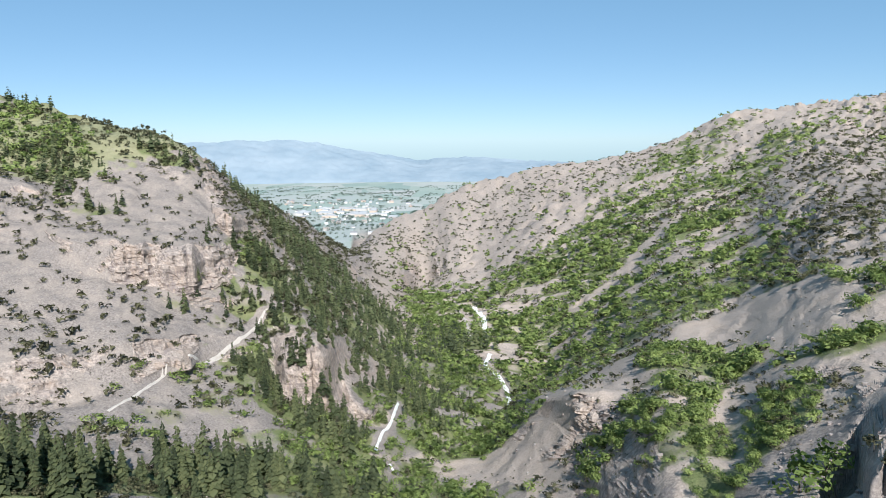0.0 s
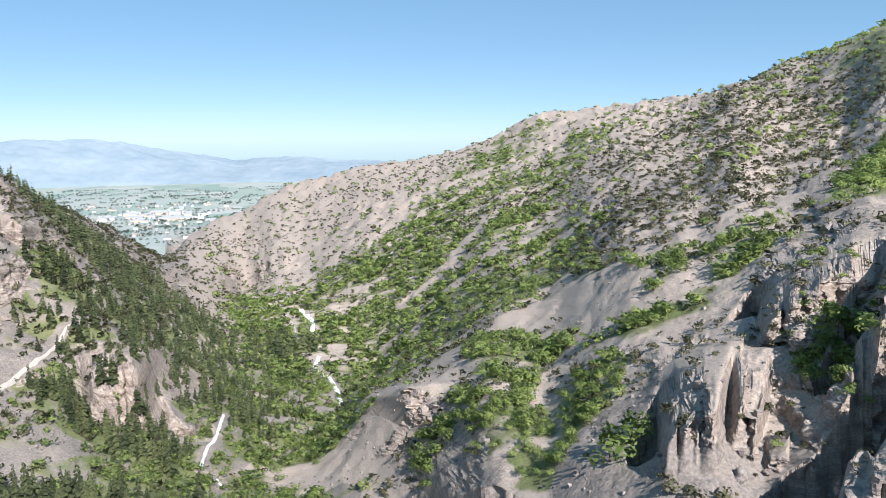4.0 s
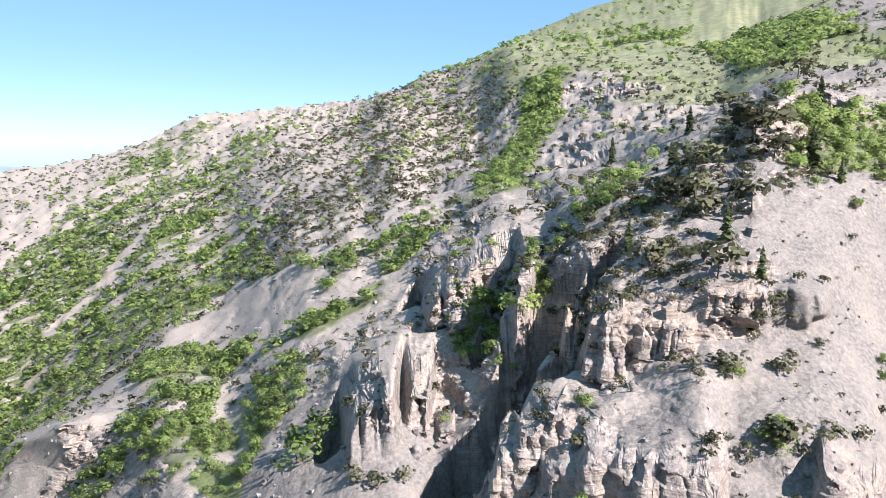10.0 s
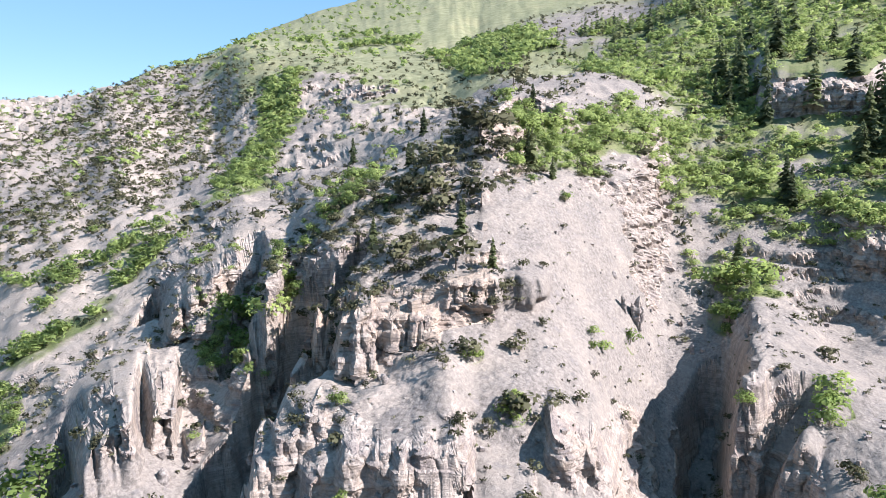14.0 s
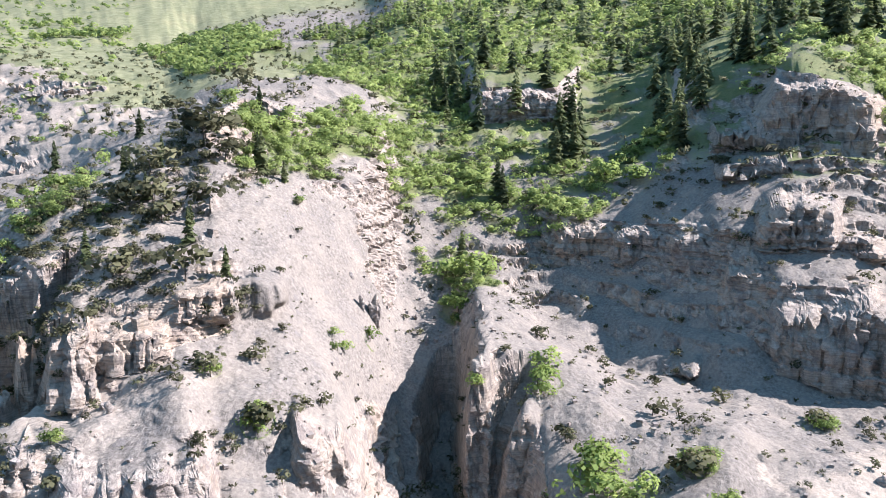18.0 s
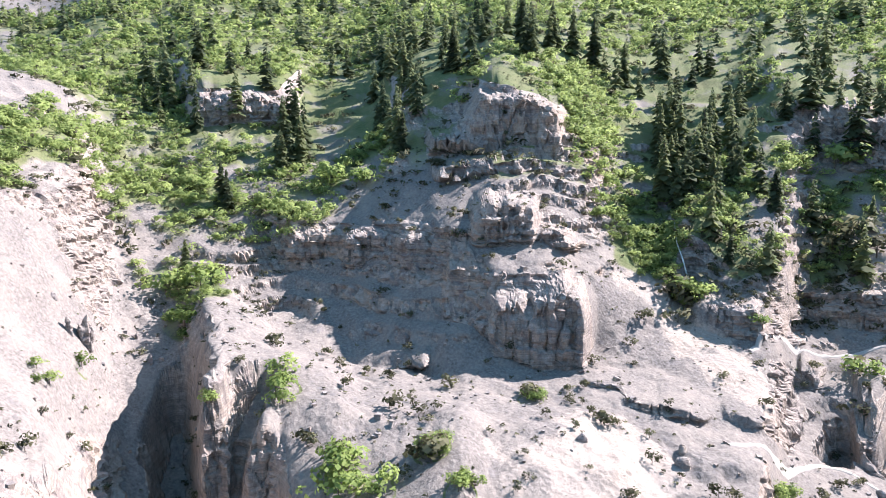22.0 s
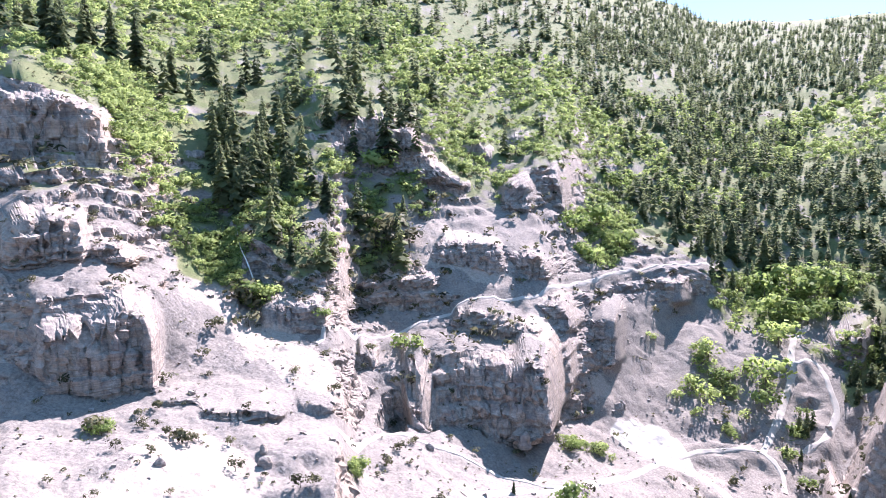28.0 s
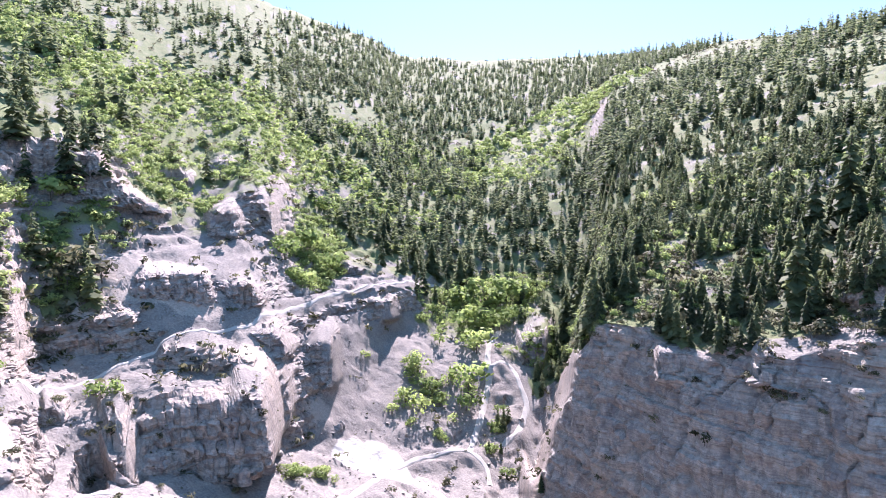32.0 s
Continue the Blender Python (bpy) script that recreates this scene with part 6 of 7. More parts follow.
def massed(kind, shapes, places, sizes, label, name, corners=4):
    """Uncountable plants as one object; three corners to a leaf where they stand far off."""
    if corners == 3:
        quads = [q.reshape(-1, 4, 3) for q in shapes]
        if kind == "conifer":
            shapes = [np.stack([q[:, 0], 0.55 * q[:, 1] + 0.45 * q[:, 2] + 0.25 * (q[:, 1] - q[:, 3]), 0.55 * q[:, 3] + 0.45 * q[:, 2] + 0.25 * (q[:, 3] - q[:, 1])], 1).reshape(-1, 3) for q in quads]
        else:
            shapes = [(q[:, [0, 2, 3]] * np.array([1.06, 1.06, 1.04])).reshape(-1, 3) for q in quads]
    if not len(places):
        return
    which = rng.integers(0, len(shapes), len(places))
    verts, tints, normals = [], [], []
    for w, shape in enumerate(shapes):
        p, s = places[which == w], sizes[which == w]
        t = rng.uniform(0, 2 * math.pi, len(p))
        c, q = np.cos(t), np.sin(t)
        wide = rng.uniform(0.8, 1.25, len(p))
        v = shape[None] * s[:, None, None]
        x, y = v[..., 0] * wide[:, None], v[..., 1] * wide[:, None]
        v = np.stack([x * c[:, None] - y * q[:, None], x * q[:, None] + y * c[:, None], v[..., 2]], -1) + p[:, None] - np.array([0, 0, 0.15])
        verts.append(v.reshape(-1, 3))
        if kind not in ("stone", "conifer"):
            o = outward(shape, 0.3, corners)[None]
            normals.append(np.stack([o[..., 0] * c[:, None] - o[..., 1] * q[:, None], o[..., 0] * q[:, None] + o[..., 1] * c[:, None], o[..., 2] + 0 * c[:, None]], -1).reshape(-1, 3))
        hue = rng.uniform(0, 1, len(p))
        if kind == "leafy":  # dark oak and maple down the canyon, pale aspen on the heights up the canyon
            side = np.degrees(np.arctan2(p[:, 0], p[:, 1])) % 360
            aspen = np.clip((side - 60) / 25, 0, 1) * (side < 230)
            hue = hue * (0.55 + 0.15 * aspen) + 0.32 + 0.1 * aspen
        tints.append(np.repeat(hue, shape.shape[0]))
    ob = new(name, quad_mesh(name, np.concatenate(verts), np.concatenate(tints), np.concatenate(normals) if normals else None, corners))
    ob.data.materials.append(MATS[kind][1])
    tagged(ob, label, "vegetation", kind="stuff")


LABELS = {
    "conifer": ("dark green conifer with drooping boughs on a rocky slope", "conifer tree", "conifers on the canyon walls", "conifer_tree"),
    "leafy": ("bright green leafy maple thicket on the slope", "bush", "leafy bushes on the slopes", "leafy_bush"),
    "shrub": ("grey-green dry mountain shrub on stony ground", "shrub", "dry shrubs on the scree", "dry_shrub"),
}
MODELS = {}
for kind, cap in (("conifer", 280), ("leafy", 300), ("shrub", 300)):
    spots = scattered(kind)
    dist = np.hypot(spots[:, 0], spots[:, 1])
    lo, hi = SIZES[kind]
    size = lo + (hi - lo) * rng.beta(1.6, 2.2, len(spots))
    if kind == "conifer":  # sizes by bearing and distance, set to fit the camera's view
        side = np.degrees(np.arctan2(spots[:, 0], spots[:, 1])) % 360
        size = size * np.where((side > 150) & (side < 230), 0.85, 1.0) * np.where((side > 165) & (side < 230) & (dist < 330), 0.62, 1.0) * np.where((side > 85) & (side < 140), 1.2, 1.0)
        size = size * np.where((side > 300) & (dist > 230), 0.62, np.where(side > 300, 0.8, 1.0)) * np.where((dist < 420) & (side < 82), 0.48, 1.0)
    if kind == "leafy":  # scaled down towards the aircraft to fit the camera's view
        side = np.degrees(np.arctan2(spots[:, 0], spots[:, 1])) % 360
        size = size * np.where(dist < 130, 0.5, np.where(dist < 175, 0.62, np.where(dist < 400, 0.85, 1.0))) * np.where((side > 70) & (dist > 175), 0.85, 1.0)
    order = np.argsort(dist)
    spots, size, dist = spots[order], size[order], dist[order]
    label, category, group, name = LABELS[kind]
    models = []
    for shape, leaf in [(q, MATS[kind][0]) for q in SHAPES[kind]] + [(q, MATS["aspen" if kind == "leafy" else kind][0]) for q in SHAPES[kind]]:
        me = quad_mesh("crown", shape, None, None if kind == "conifer" else outward(shape))
        me.materials.append(leaf)
        stem = quad_mesh("trunk", stem_shape(0.9 if kind == "conifer" else 0.45, 0.022 if kind == "conifer" else 0.03))
        stem.materials.append(bark_mat)
        models.append((me, stem))
    MODELS[kind] = models
    for k in range(min(cap, len(spots))):
        pick = int(rng.integers(0, len(models) // 2)) + (len(models) // 2) * (kind == "leafy" and math.degrees(math.atan2(spots[k][0], spots[k][1])) > 60)
        me, stem = models[pick]
        m = pose(*spots[k], 0, 0, float(rng.uniform(0, 360))) @ Matrix.Diagonal((*(np.array([1, 1, 1]) * size[k] * rng.uniform(0.9, 1.15, 3)), 1))
        root = new(name)
        root.matrix_world = m
        tagged(root, label, category, group)
        for part_name, data in (("crown", me), ("trunk", stem)):
            ob = new(part_name, data)
            ob.parent = root
    rest, rs, rd = spots[cap:], size[cap:], dist[cap:]
    near_by = rd < (185 if kind == "conifer" else 190)
    word = {"conifer": "conifers", "leafy": "leafy bushes", "shrub": "dry shrubs"}[kind]
    massed(kind, SHAPES[kind], rest[near_by], rs[near_by], "scattered %s covering the near canyon slopes" % word, kind + "_cover")
    far_boost = np.where(rd > 600, 1.5, 1.15) if kind != "conifer" else np.ones(len(rd))
    if kind != "shrub":
        middle = ~near_by & (rd < (380 if kind == "leafy" else 340))
        massed(kind, SHAPES[kind + "_mid"], rest[middle], rs[middle] * 1.05, "%s covering the middle slopes of the canyon" % word, kind + "_thickets", 4 if kind == "conifer" else 3)
        near_by = near_by | middle
    massed(kind, SHAPES[kind + "_far"], rest[~near_by], (rs * far_boost)[~near_by], "distant %s covering the far mountain slopes" % word, kind + "_woods", 3)


# ---- single trees that stand out ----
def plant(kind, place, tall, wide=1.0):
    """One tree or bush on its own spot: a conifer, a broad juniper or a leafy tree."""
    shape = {"conifer": "conifer", "juniper": "shrub", "leafy": "leafy"}[kind]
    root = new({"conifer": "conifer_tree", "juniper": "juniper_tree", "leafy": "leafy_tree"}[kind])
    root.matrix_world = pose(*place, 0, 0, float(rng.uniform(0, 360))) @ Matrix.Diagonal((tall * wide, tall * wide, tall, 1))
    tagged(root, {"conifer": "tall dark green conifer standing alone on the slope", "juniper": "rounded olive-green juniper on a stony ridge", "leafy": "bright green leafy tree on stony ground"}[kind],
           "tree", {"conifer": "lone conifers", "juniper": "junipers on the ridges", "leafy": "leafy trees by the tracks"}[kind])
    half = len(MODELS[shape]) // 2
    for part_name, data in zip(("crown", "trunk"), MODELS[shape][int(rng.integers(0, half)) + (half if kind == "leafy" else 0)]):
        new(part_name, data).parent = root


plant("leafy", (87.4, -311.1, 59.9), 11.1, 1.1)
plant("leafy", (84.7, -325.0, 62.4), 12.8, 1.1)
plant("leafy", (76.1, -320.1, 59.4), 11.9, 1.1)
plant("leafy", (71.0, -331.0, 61.8), 12.8, 1.1)
plant("leafy", (62.2, -328.2, 61.2), 10.8, 1.1)
plant("leafy", (83.3, -291.1, 55.6), 11.0, 1.1)
plant("leafy", (75.0, -298.6, 55.0), 10.5, 1.1)
plant("leafy", (67.4, -299.1, 53.9), 9.5, 1.1)
plant("leafy", (62.6, -307.3, 55.8), 9.2, 1.1)
plant("leafy", (70.2, -270.1, 50.2), 10.5, 1.1)
plant("leafy", (67.0, -245.0, 41.6), 11.7, 1.1)
plant("leafy", (65.3, -236.1, 37.8), 7.6, 1.1)
plant("leafy", (79.1, -222.3, 40.1), 6.5, 1.1)
plant("leafy", (84.4, -225.4, 42.4), 5.9, 1.1)
plant("leafy", (78.7, -235.7, 42.9), 6.1, 1.1)
plant("leafy", (85.9, -243.7, 49.4), 7.2, 1.1)
plant("leafy", (86.4, -217.2, 40.9), 3.8, 1.1)
plant("leafy", (85.3, -268.1, 53.5), 5.1, 1.1)
plant("leafy", (129.6, -260.7, 81.9), 9.8, 1.1)
plant("leafy", (141.2, -264.9, 90.4), 11.5, 1.1)
plant("leafy", (138.7, -239.8, 90.0), 9.3, 1.1)
plant("leafy", (128.0, -233.2, 80.8), 7.6, 1.1)
plant("leafy", (157.6, -315.4, 103.7), 10.0, 1.1)
plant("leafy", (75.1, -129.9, 43.4), 6.2, 1.1)
plant("leafy", (91.1, -158.6, 41.7), 3.6, 1.1)
plant("leafy", (94.8, -85.4, 60.7), 3.6, 1.1)
plant("leafy", (45.5, -212.0, 25.5), 3.9, 1.1)
plant("leafy", (54.4, -243.9, 36.0), 3.3, 1.1)
plant("conifer", (55.0, -232.6, 33.0), 4.2)
plant("conifer", (50.4, -233.0, 32.9), 3.8)
plant("conifer", (53.4, -221.4, 29.7), 4.4)
plant("conifer", (49.5, -222.3, 29.4), 4.1)
plant("conifer", (24.6, -152.1, 49.8), 4.4)
plant("conifer", (83.4, -120.8, 46.6), 3.2)
plant("conifer", (38.4, -300.2, 51.3), 22.0)
plant("conifer", (26.8, -248.7, 70.4), 20.0)
plant("conifer", (14.2, -156.0, 90.9), 12.2)
plant("conifer", (10.9, -167.4, 92.9), 13.8)
plant("conifer", (5.3, -186.5, 99.3), 11.2)
plant("conifer", (40.2, -287.0, 48.3), 9.5)
plant("conifer", (-1.7, -137.0, 90.3), 8.7)
plant("leafy", (146.0, -103.0, 85.2), 3.8, 1.1)
plant("juniper", (145.9, -99.1, 82.4), 7.2, 1.15)
plant("conifer", (165.2, -138.1, 104.0), 11.5)
plant("conifer", (176.4, -132.2, 110.2), 11.0)
plant("conifer", (192.3, -143.7, 118.0), 12.8)
plant("conifer", (188.5, -129.6, 115.7), 13.5)
plant("conifer", (201.6, -131.1, 118.1), 18.3)
plant("conifer", (180.6, -112.8, 105.7), 19.2)
plant("conifer", (148.9, -112.6, 92.2), 7.7)
plant("conifer", (158.3, -112.9, 98.7), 8.8)
plant("conifer", (131.0, -326.4, 88.4), 17.1)
plant("conifer", (107.8, -327.7, 74.0), 17.1)
plant("conifer", (90.0, -334.0, 67.5), 16.0)
plant("conifer", (219.4, -138.1, 127.9), 14.0)
plant("juniper", (144.7, 69.8, 121.3), 8.1, 1.15)
plant("conifer", (152.5, 61.0, 116.2), 7.4)
plant("conifer", (150.1, 54.1, 112.1), 5.3)
plant("conifer", (208.7, 8.6, 103.1), 12.1)
plant("conifer", (216.4, -43.8, 120.2), 12.4)
plant("conifer", (184.4, 18.1, 89.8), 8.7)
plant("leafy", (175.8, 22.2, 85.9), 7.0, 1.1)
plant("leafy", (171.3, 13.8, 87.4), 7.1, 1.1)
plant("leafy", (161.4, 16.7, 81.3), 4.9, 1.1)
plant("conifer", (266.1, -14.3, 125.9), 16.7)
plant("conifer", (246.6, -8.9, 118.6), 20.0)
plant("conifer", (237.3, -13.7, 114.9), 17.0)
plant("conifer", (228.3, -7.7, 112.4), 13.5)
plant("conifer", (265.1, -54.3, 143.6), 17.1)
plant("conifer", (254.9, -70.5, 148.7), 17.1)
plant("conifer", (255.4, -97.2, 158.8), 20.5)
plant("conifer", (262.3, -121.5, 156.0), 18.4)
plant("conifer", (260.1, -129.3, 151.8), 21.1)
plant("conifer", (263.7, -113.3, 160.2), 17.4)
plant("conifer", (251.1, -137.8, 144.8), 16.9)
plant("conifer", (205.4, -126.5, 118.8), 16.5)
plant("conifer", (191.1, -121.6, 111.0), 14.3)
plant("conifer", (191.5, -132.9, 117.3), 16.7)
plant("conifer", (179.2, -118.9, 108.6), 12.7)
plant("leafy", (298.2, 60.2, 143.5), 8.1, 1.1)
plant("juniper", (89.0, 36.6, 81.8), 3.4, 1.15)
plant("juniper", (94.2, 47.0, 87.4), 3.1, 1.15)
plant("leafy", (97.3, -9.6, 73.3), 4.9, 1.1)
plant("leafy", (92.4, -9.3, 71.5), 5.7, 1.1)
plant("leafy", (91.8, -14.7, 72.5), 4.2, 1.1)
plant("juniper", (93.6, -22.7, 75.1), 4.3, 1.15)
plant("juniper", (117.6, -47.7, 74.1), 3.1, 1.15)
plant("leafy", (86.8, -25.0, 73.8), 2.8, 1.1)
plant("leafy", (114.4, -2.7, 78.5), 3.3, 1.1)
plant("leafy", (112.0, 8.2, 80.2), 2.4, 1.1)
plant("juniper", (105.3, -57.5, 72.9), 2.9, 1.15)
plant("juniper", (141.0, -93.6, 80.1), 4.5, 1.15)
plant("leafy", (148.3, -100.7, 83.2), 7.0, 1.1)
plant("juniper", (145.0, 69.5, 121.5), 7.4, 1.15)
plant("conifer", (149.6, 59.0, 114.5), 9.2)
plant("conifer", (201.5, 145.6, 113.0), 9.1)
plant("juniper", (106.5, 55.6, 98.4), 6.2, 1.15)
plant("juniper", (235.8, 124.8, 130.9), 8.1, 1.15)
plant("conifer", (114.8, 58.9, 103.3), 6.7)
plant("conifer", (107.5, 73.4, 100.9), 5.8)
plant("juniper", (223.1, 95.0, 138.8), 8.0, 1.15)
plant("conifer", (176.1, 69.5, 127.3), 8.4)
plant("conifer", (191.3, 111.3, 122.7), 8.2)
plant("juniper", (132.8, 75.6, 114.4), 6.2, 1.15)
plant("juniper", (122.1, 73.9, 108.2), 5.8, 1.15)
plant("juniper", (124.1, 70.4, 109.4), 5.8, 1.15)
plant("juniper", (105.2, 67.4, 98.8), 5.1, 1.15)
plant("juniper", (118.3, 65.7, 106.4), 5.0, 1.15)
plant("juniper", (123.8, 59.1, 108.1), 5.6, 1.15)
plant("juniper", (142.5, 64.1, 116.7), 5.6, 1.15)
plant("juniper", (94.3, 46.7, 87.2), 2.9, 1.15)
plant("juniper", (101.0, 42.5, 86.8), 2.7, 1.15)
plant("juniper", (90.0, 50.5, 87.6), 2.4, 1.15)
plant("juniper", (88.5, 36.4, 81.4), 4.4, 1.15)
plant("leafy", (58.0, 107.6, 62.7), 6.6, 1.1)
plant("leafy", (64.7, 112.0, 64.2), 5.3, 1.1)
plant("juniper", (58.4, 89.1, 66.0), 3.0, 1.15)
plant("juniper", (59.9, 85.0, 66.1), 2.8, 1.15)
plant("juniper", (63.3, 83.9, 66.8), 2.4, 1.15)
plant("leafy", (102.8, 105.2, 83.0), 6.8, 1.1)
plant("leafy", (100.9, 103.2, 77.6), 5.8, 1.1)
plant("leafy", (97.0, 89.2, 87.0), 5.6, 1.1)
plant("conifer", (-23.1, -135.9, 96.9), 16.2)
plant("conifer", (-13.2, -138.4, 93.9), 10.8)
plant("conifer", (-16.9, -136.7, 95.0), 6.8)
plant("conifer", (-19.4, -165.3, 102.8), 9.4)
plant("conifer", (-9.0, -177.0, 102.0), 9.8)
plant("conifer", (-38.2, -170.4, 109.5), 21.7)
plant("conifer", (-31.4, -168.3, 105.9), 16.1)
plant("conifer", (11.5, -171.4, 93.2), 10.9)
plant("conifer", (14.1, -151.4, 86.9), 12.7)
plant("conifer", (33.9, -295.6, 58.8), 22.0)
plant("conifer", (38.7, -300.2, 51.5), 13.7)
plant("conifer", (6.2, -187.4, 99.0), 10.2)
plant("conifer", (-13.0, -125.4, 90.9), 5.0)
plant("conifer", (-16.2, -200.3, 108.8), 11.1)
plant("conifer", (-20.0, -126.6, 94.0), 5.1)
plant("conifer", (-45.6, -184.6, 117.8), 12.5)
plant("conifer", (-31.2, -115.0, 97.3), 6.2)
plant("juniper", (2.5, -172.4, 98.8), 4.8, 1.15)
plant("juniper", (-3.7, -162.1, 97.7), 4.5, 1.15)
plant("juniper", (7.4, -168.2, 95.8), 4.1, 1.15)
plant("juniper", (-0.2, -150.7, 93.8), 3.7, 1.15)
plant("juniper", (-5.8, -153.0, 96.1), 4.3, 1.15)
plant("juniper", (-6.5, -140.7, 92.0), 4.1, 1.15)
plant("conifer", (128.9, -317.3, 87.0), 16.0)
plant("conifer", (113.4, -318.6, 79.0), 16.7)
plant("conifer", (107.5, -326.9, 74.0), 17.1)
plant("conifer", (94.8, -333.1, 69.3), 17.1)
plant("juniper", (161.9, -162.8, 94.2), 8.0, 1.15)
plant("juniper", (160.4, -156.9, 90.1), 7.1, 1.15)
plant("juniper", (170.4, -155.3, 96.5), 8.0, 1.15)
plant("juniper", (155.3, -164.3, 90.9), 7.8, 1.15)
plant("leafy", (184.1, -175.5, 113.4), 10.2, 1.1)
plant("juniper", (164.0, -187.7, 103.0), 5.7, 1.15)
plant("conifer", (162.7, -169.3, 97.6), 10.2)
plant("leafy", (91.8, -160.1, 41.6), 3.6, 1.1)
plant("conifer", (97.4, -300.0, 63.5), 10.3)
plant("juniper", (158.8, -46.0, 99.1), 2.8, 1.15)
plant("juniper", (142.0, -1.6, 81.1), 3.2, 1.15)
plant("leafy", (120.7, -3.5, 81.0), 4.2, 1.1)
plant("leafy", (115.9, -1.6, 79.6), 4.0, 1.1)
plant("leafy", (112.2, 8.1, 80.9), 2.4, 1.1)
plant("juniper", (123.4, -34.0, 75.3), 2.9, 1.15)
plant("juniper", (118.4, -47.7, 74.2), 2.9, 1.15)
plant("juniper", (105.0, -56.3, 73.0), 2.5, 1.15)
plant("juniper", (94.5, -22.9, 75.4), 4.0, 1.15)
plant("juniper", (111.8, -20.0, 77.0), 3.3, 1.15)
plant("juniper", (140.5, -84.2, 81.5), 3.5, 1.15)
plant("leafy", (94.5, -84.8, 61.4), 3.0, 1.1)
plant("juniper", (150.3, -101.1, 83.7), 6.5, 1.15)
plant("leafy", (144.3, -101.3, 84.7), 4.7, 1.1)
plant("leafy", (131.6, -109.1, 80.1), 3.6, 1.1)
plant("leafy", (98.7, -10.4, 73.8), 4.0, 1.1)
plant("leafy", (129.1, -134.1, 66.8), 6.3, 1.1)
plant("juniper", (119.0, -125.1, 62.4), 3.8, 1.15)
plant("conifer", (217.1, -42.7, 120.1), 12.2)
plant("conifer", (210.7, 10.1, 104.6), 13.2)
plant("leafy", (218.0, -21.6, 109.5), 7.8, 1.1)
plant("leafy", (209.4, -28.2, 108.9), 6.9, 1.1)
plant("conifer", (165.4, -139.0, 104.2), 11.5)
plant("conifer", (175.4, -125.5, 109.1), 11.0)
plant("conifer", (175.5, -133.0, 109.8), 9.8)

# ---- rock masses that stand out of the slopes ----
rock_mat, n, l, b = material("limestone", 0.9)
pos = world_coords(n)
rc_col, rc_fine, rc_bed = rock_colour(n, l, pos, (0.42, 0.385, 0.365), (0.2, 0.18, 0.175), (0.38, 0.3, 0.23))
l.new(rc_col, b.inputs["Base Color"])
bump(n, l, b, maths(n, l, "ADD", rc_fine, maths(n, l, "MULTIPLY", rc_bed, 0.4)), 0.8, 0.4)

ROCK_WORDS = {"boulder": "weathered grey boulder resting on loose scree", "hoodoo": "small dark rock spire on the scree"}


def rock(name, foot, width, depth, height, turn, lean, seed):
    """A jointed block of bedded rock, sunk into the slope, with a broken top."""
    around, up = (40, 24) if name != "boulder" else (24, 14)
    t = np.linspace(0, 2 * np.pi, around, endpoint=False)[:, None]
    v = np.linspace(0, 1, up)[None]
    power = 0.5 if name != "boulder" else 0.9
    side = 1.0 - (0.16 + 0.09 * (seed % 3)) * v ** 1.3 if name != "boulder" else np.sqrt(np.clip(1 - (v * 0.93) ** 2, 0.05, 1))
    cap = np.clip((1 - v) / 0.16, 0, 1) ** 0.6
    rad = side * cap
    cx, cy = np.sign(np.cos(t)) * np.abs(np.cos(t)) ** power, np.sign(np.sin(t)) * np.abs(np.sin(t)) ** power
    x, y = cx * rad * width / 2, cy * rad * depth / 2
    sink = 0.25 * height + 1.0
    broken = 0.9 + 0.35 * value_noise(x / (0.25 * width + 0.6), y / (0.3 * depth + 0.6), 0 * x + seed * 1.7, 601)
    z = v * (height * broken + sink) - sink
    x = x + math.tan(radians(lean)) * z * 0.6
    a = radians(turn)
    wx, wy = foot[0] + x * math.cos(a) - y * math.sin(a), foot[1] + x * math.sin(a) + y * math.cos(a)
    wz = foot[2] + z
    size = min(width, height)
    split = np.exp(-np.abs(value_noise(wx / (0.22 * size + 0.7), wy / (0.22 * size + 0.7), wz / 40, 7 * seed + 3)) * 11)
    out = bedrock(wx, wy, wz, 7 * seed) * min(0.8, 0.1 + size / 14) - 0.13 * size * split + fractal(wx / (size * 0.7), wy / (size * 0.7), wz / (size * 0.7), 3, seed) * size * 0.12 + 0.3 * value_noise(wx / 1.1, wy / 1.1, wz / 0.8, seed)
    ox, oy = cx * math.cos(a) - cy * math.sin(a), cx * math.sin(a) + cy * math.cos(a)
    wx, wy = wx + ox * out * np.clip(cap, 0.2, 1), wy + oy * out * np.clip(cap, 0.2, 1)
    wz = wz + fractal(wx / 3, wy / 3, 0 * wx, 3, seed + 5) * size * 0.08 * v
    me = grid_mesh(name, wx, wy, wz, True, {})
    if name != "boulder":
        me.polygons.foreach_set("use_smooth", np.zeros(len(me.polygons), bool))
    me.materials.append(rock_mat)
    ob = new(name, me)
    tagged(ob, ROCK_WORDS[name], "rock")


rock("boulder", (70.6, 88.4, 67.8), 2.1, 2.1, 1.9, -39, 0, 71)
rock("boulder", (98.1, -156.0, 45.7), 6.1, 6.1, 3.3, -148, 0, 72)
rock("boulder", (93.1, -139.6, 50.1), 3.1, 3.1, 2.8, -146, 0, 73)
rock("boulder", (69.8, 87.8, 67.8), 2.3, 2.3, 2.5, -38, 0, 4)
rock("hoodoo", (142.8, 32.6, 83.0), 2.8, 2.8, 6.1, -77, 0, 15)
rock("boulder", (133.0, -51.9, 77.2), 3.9, 3.9, 2.0, -111, 0, 36)
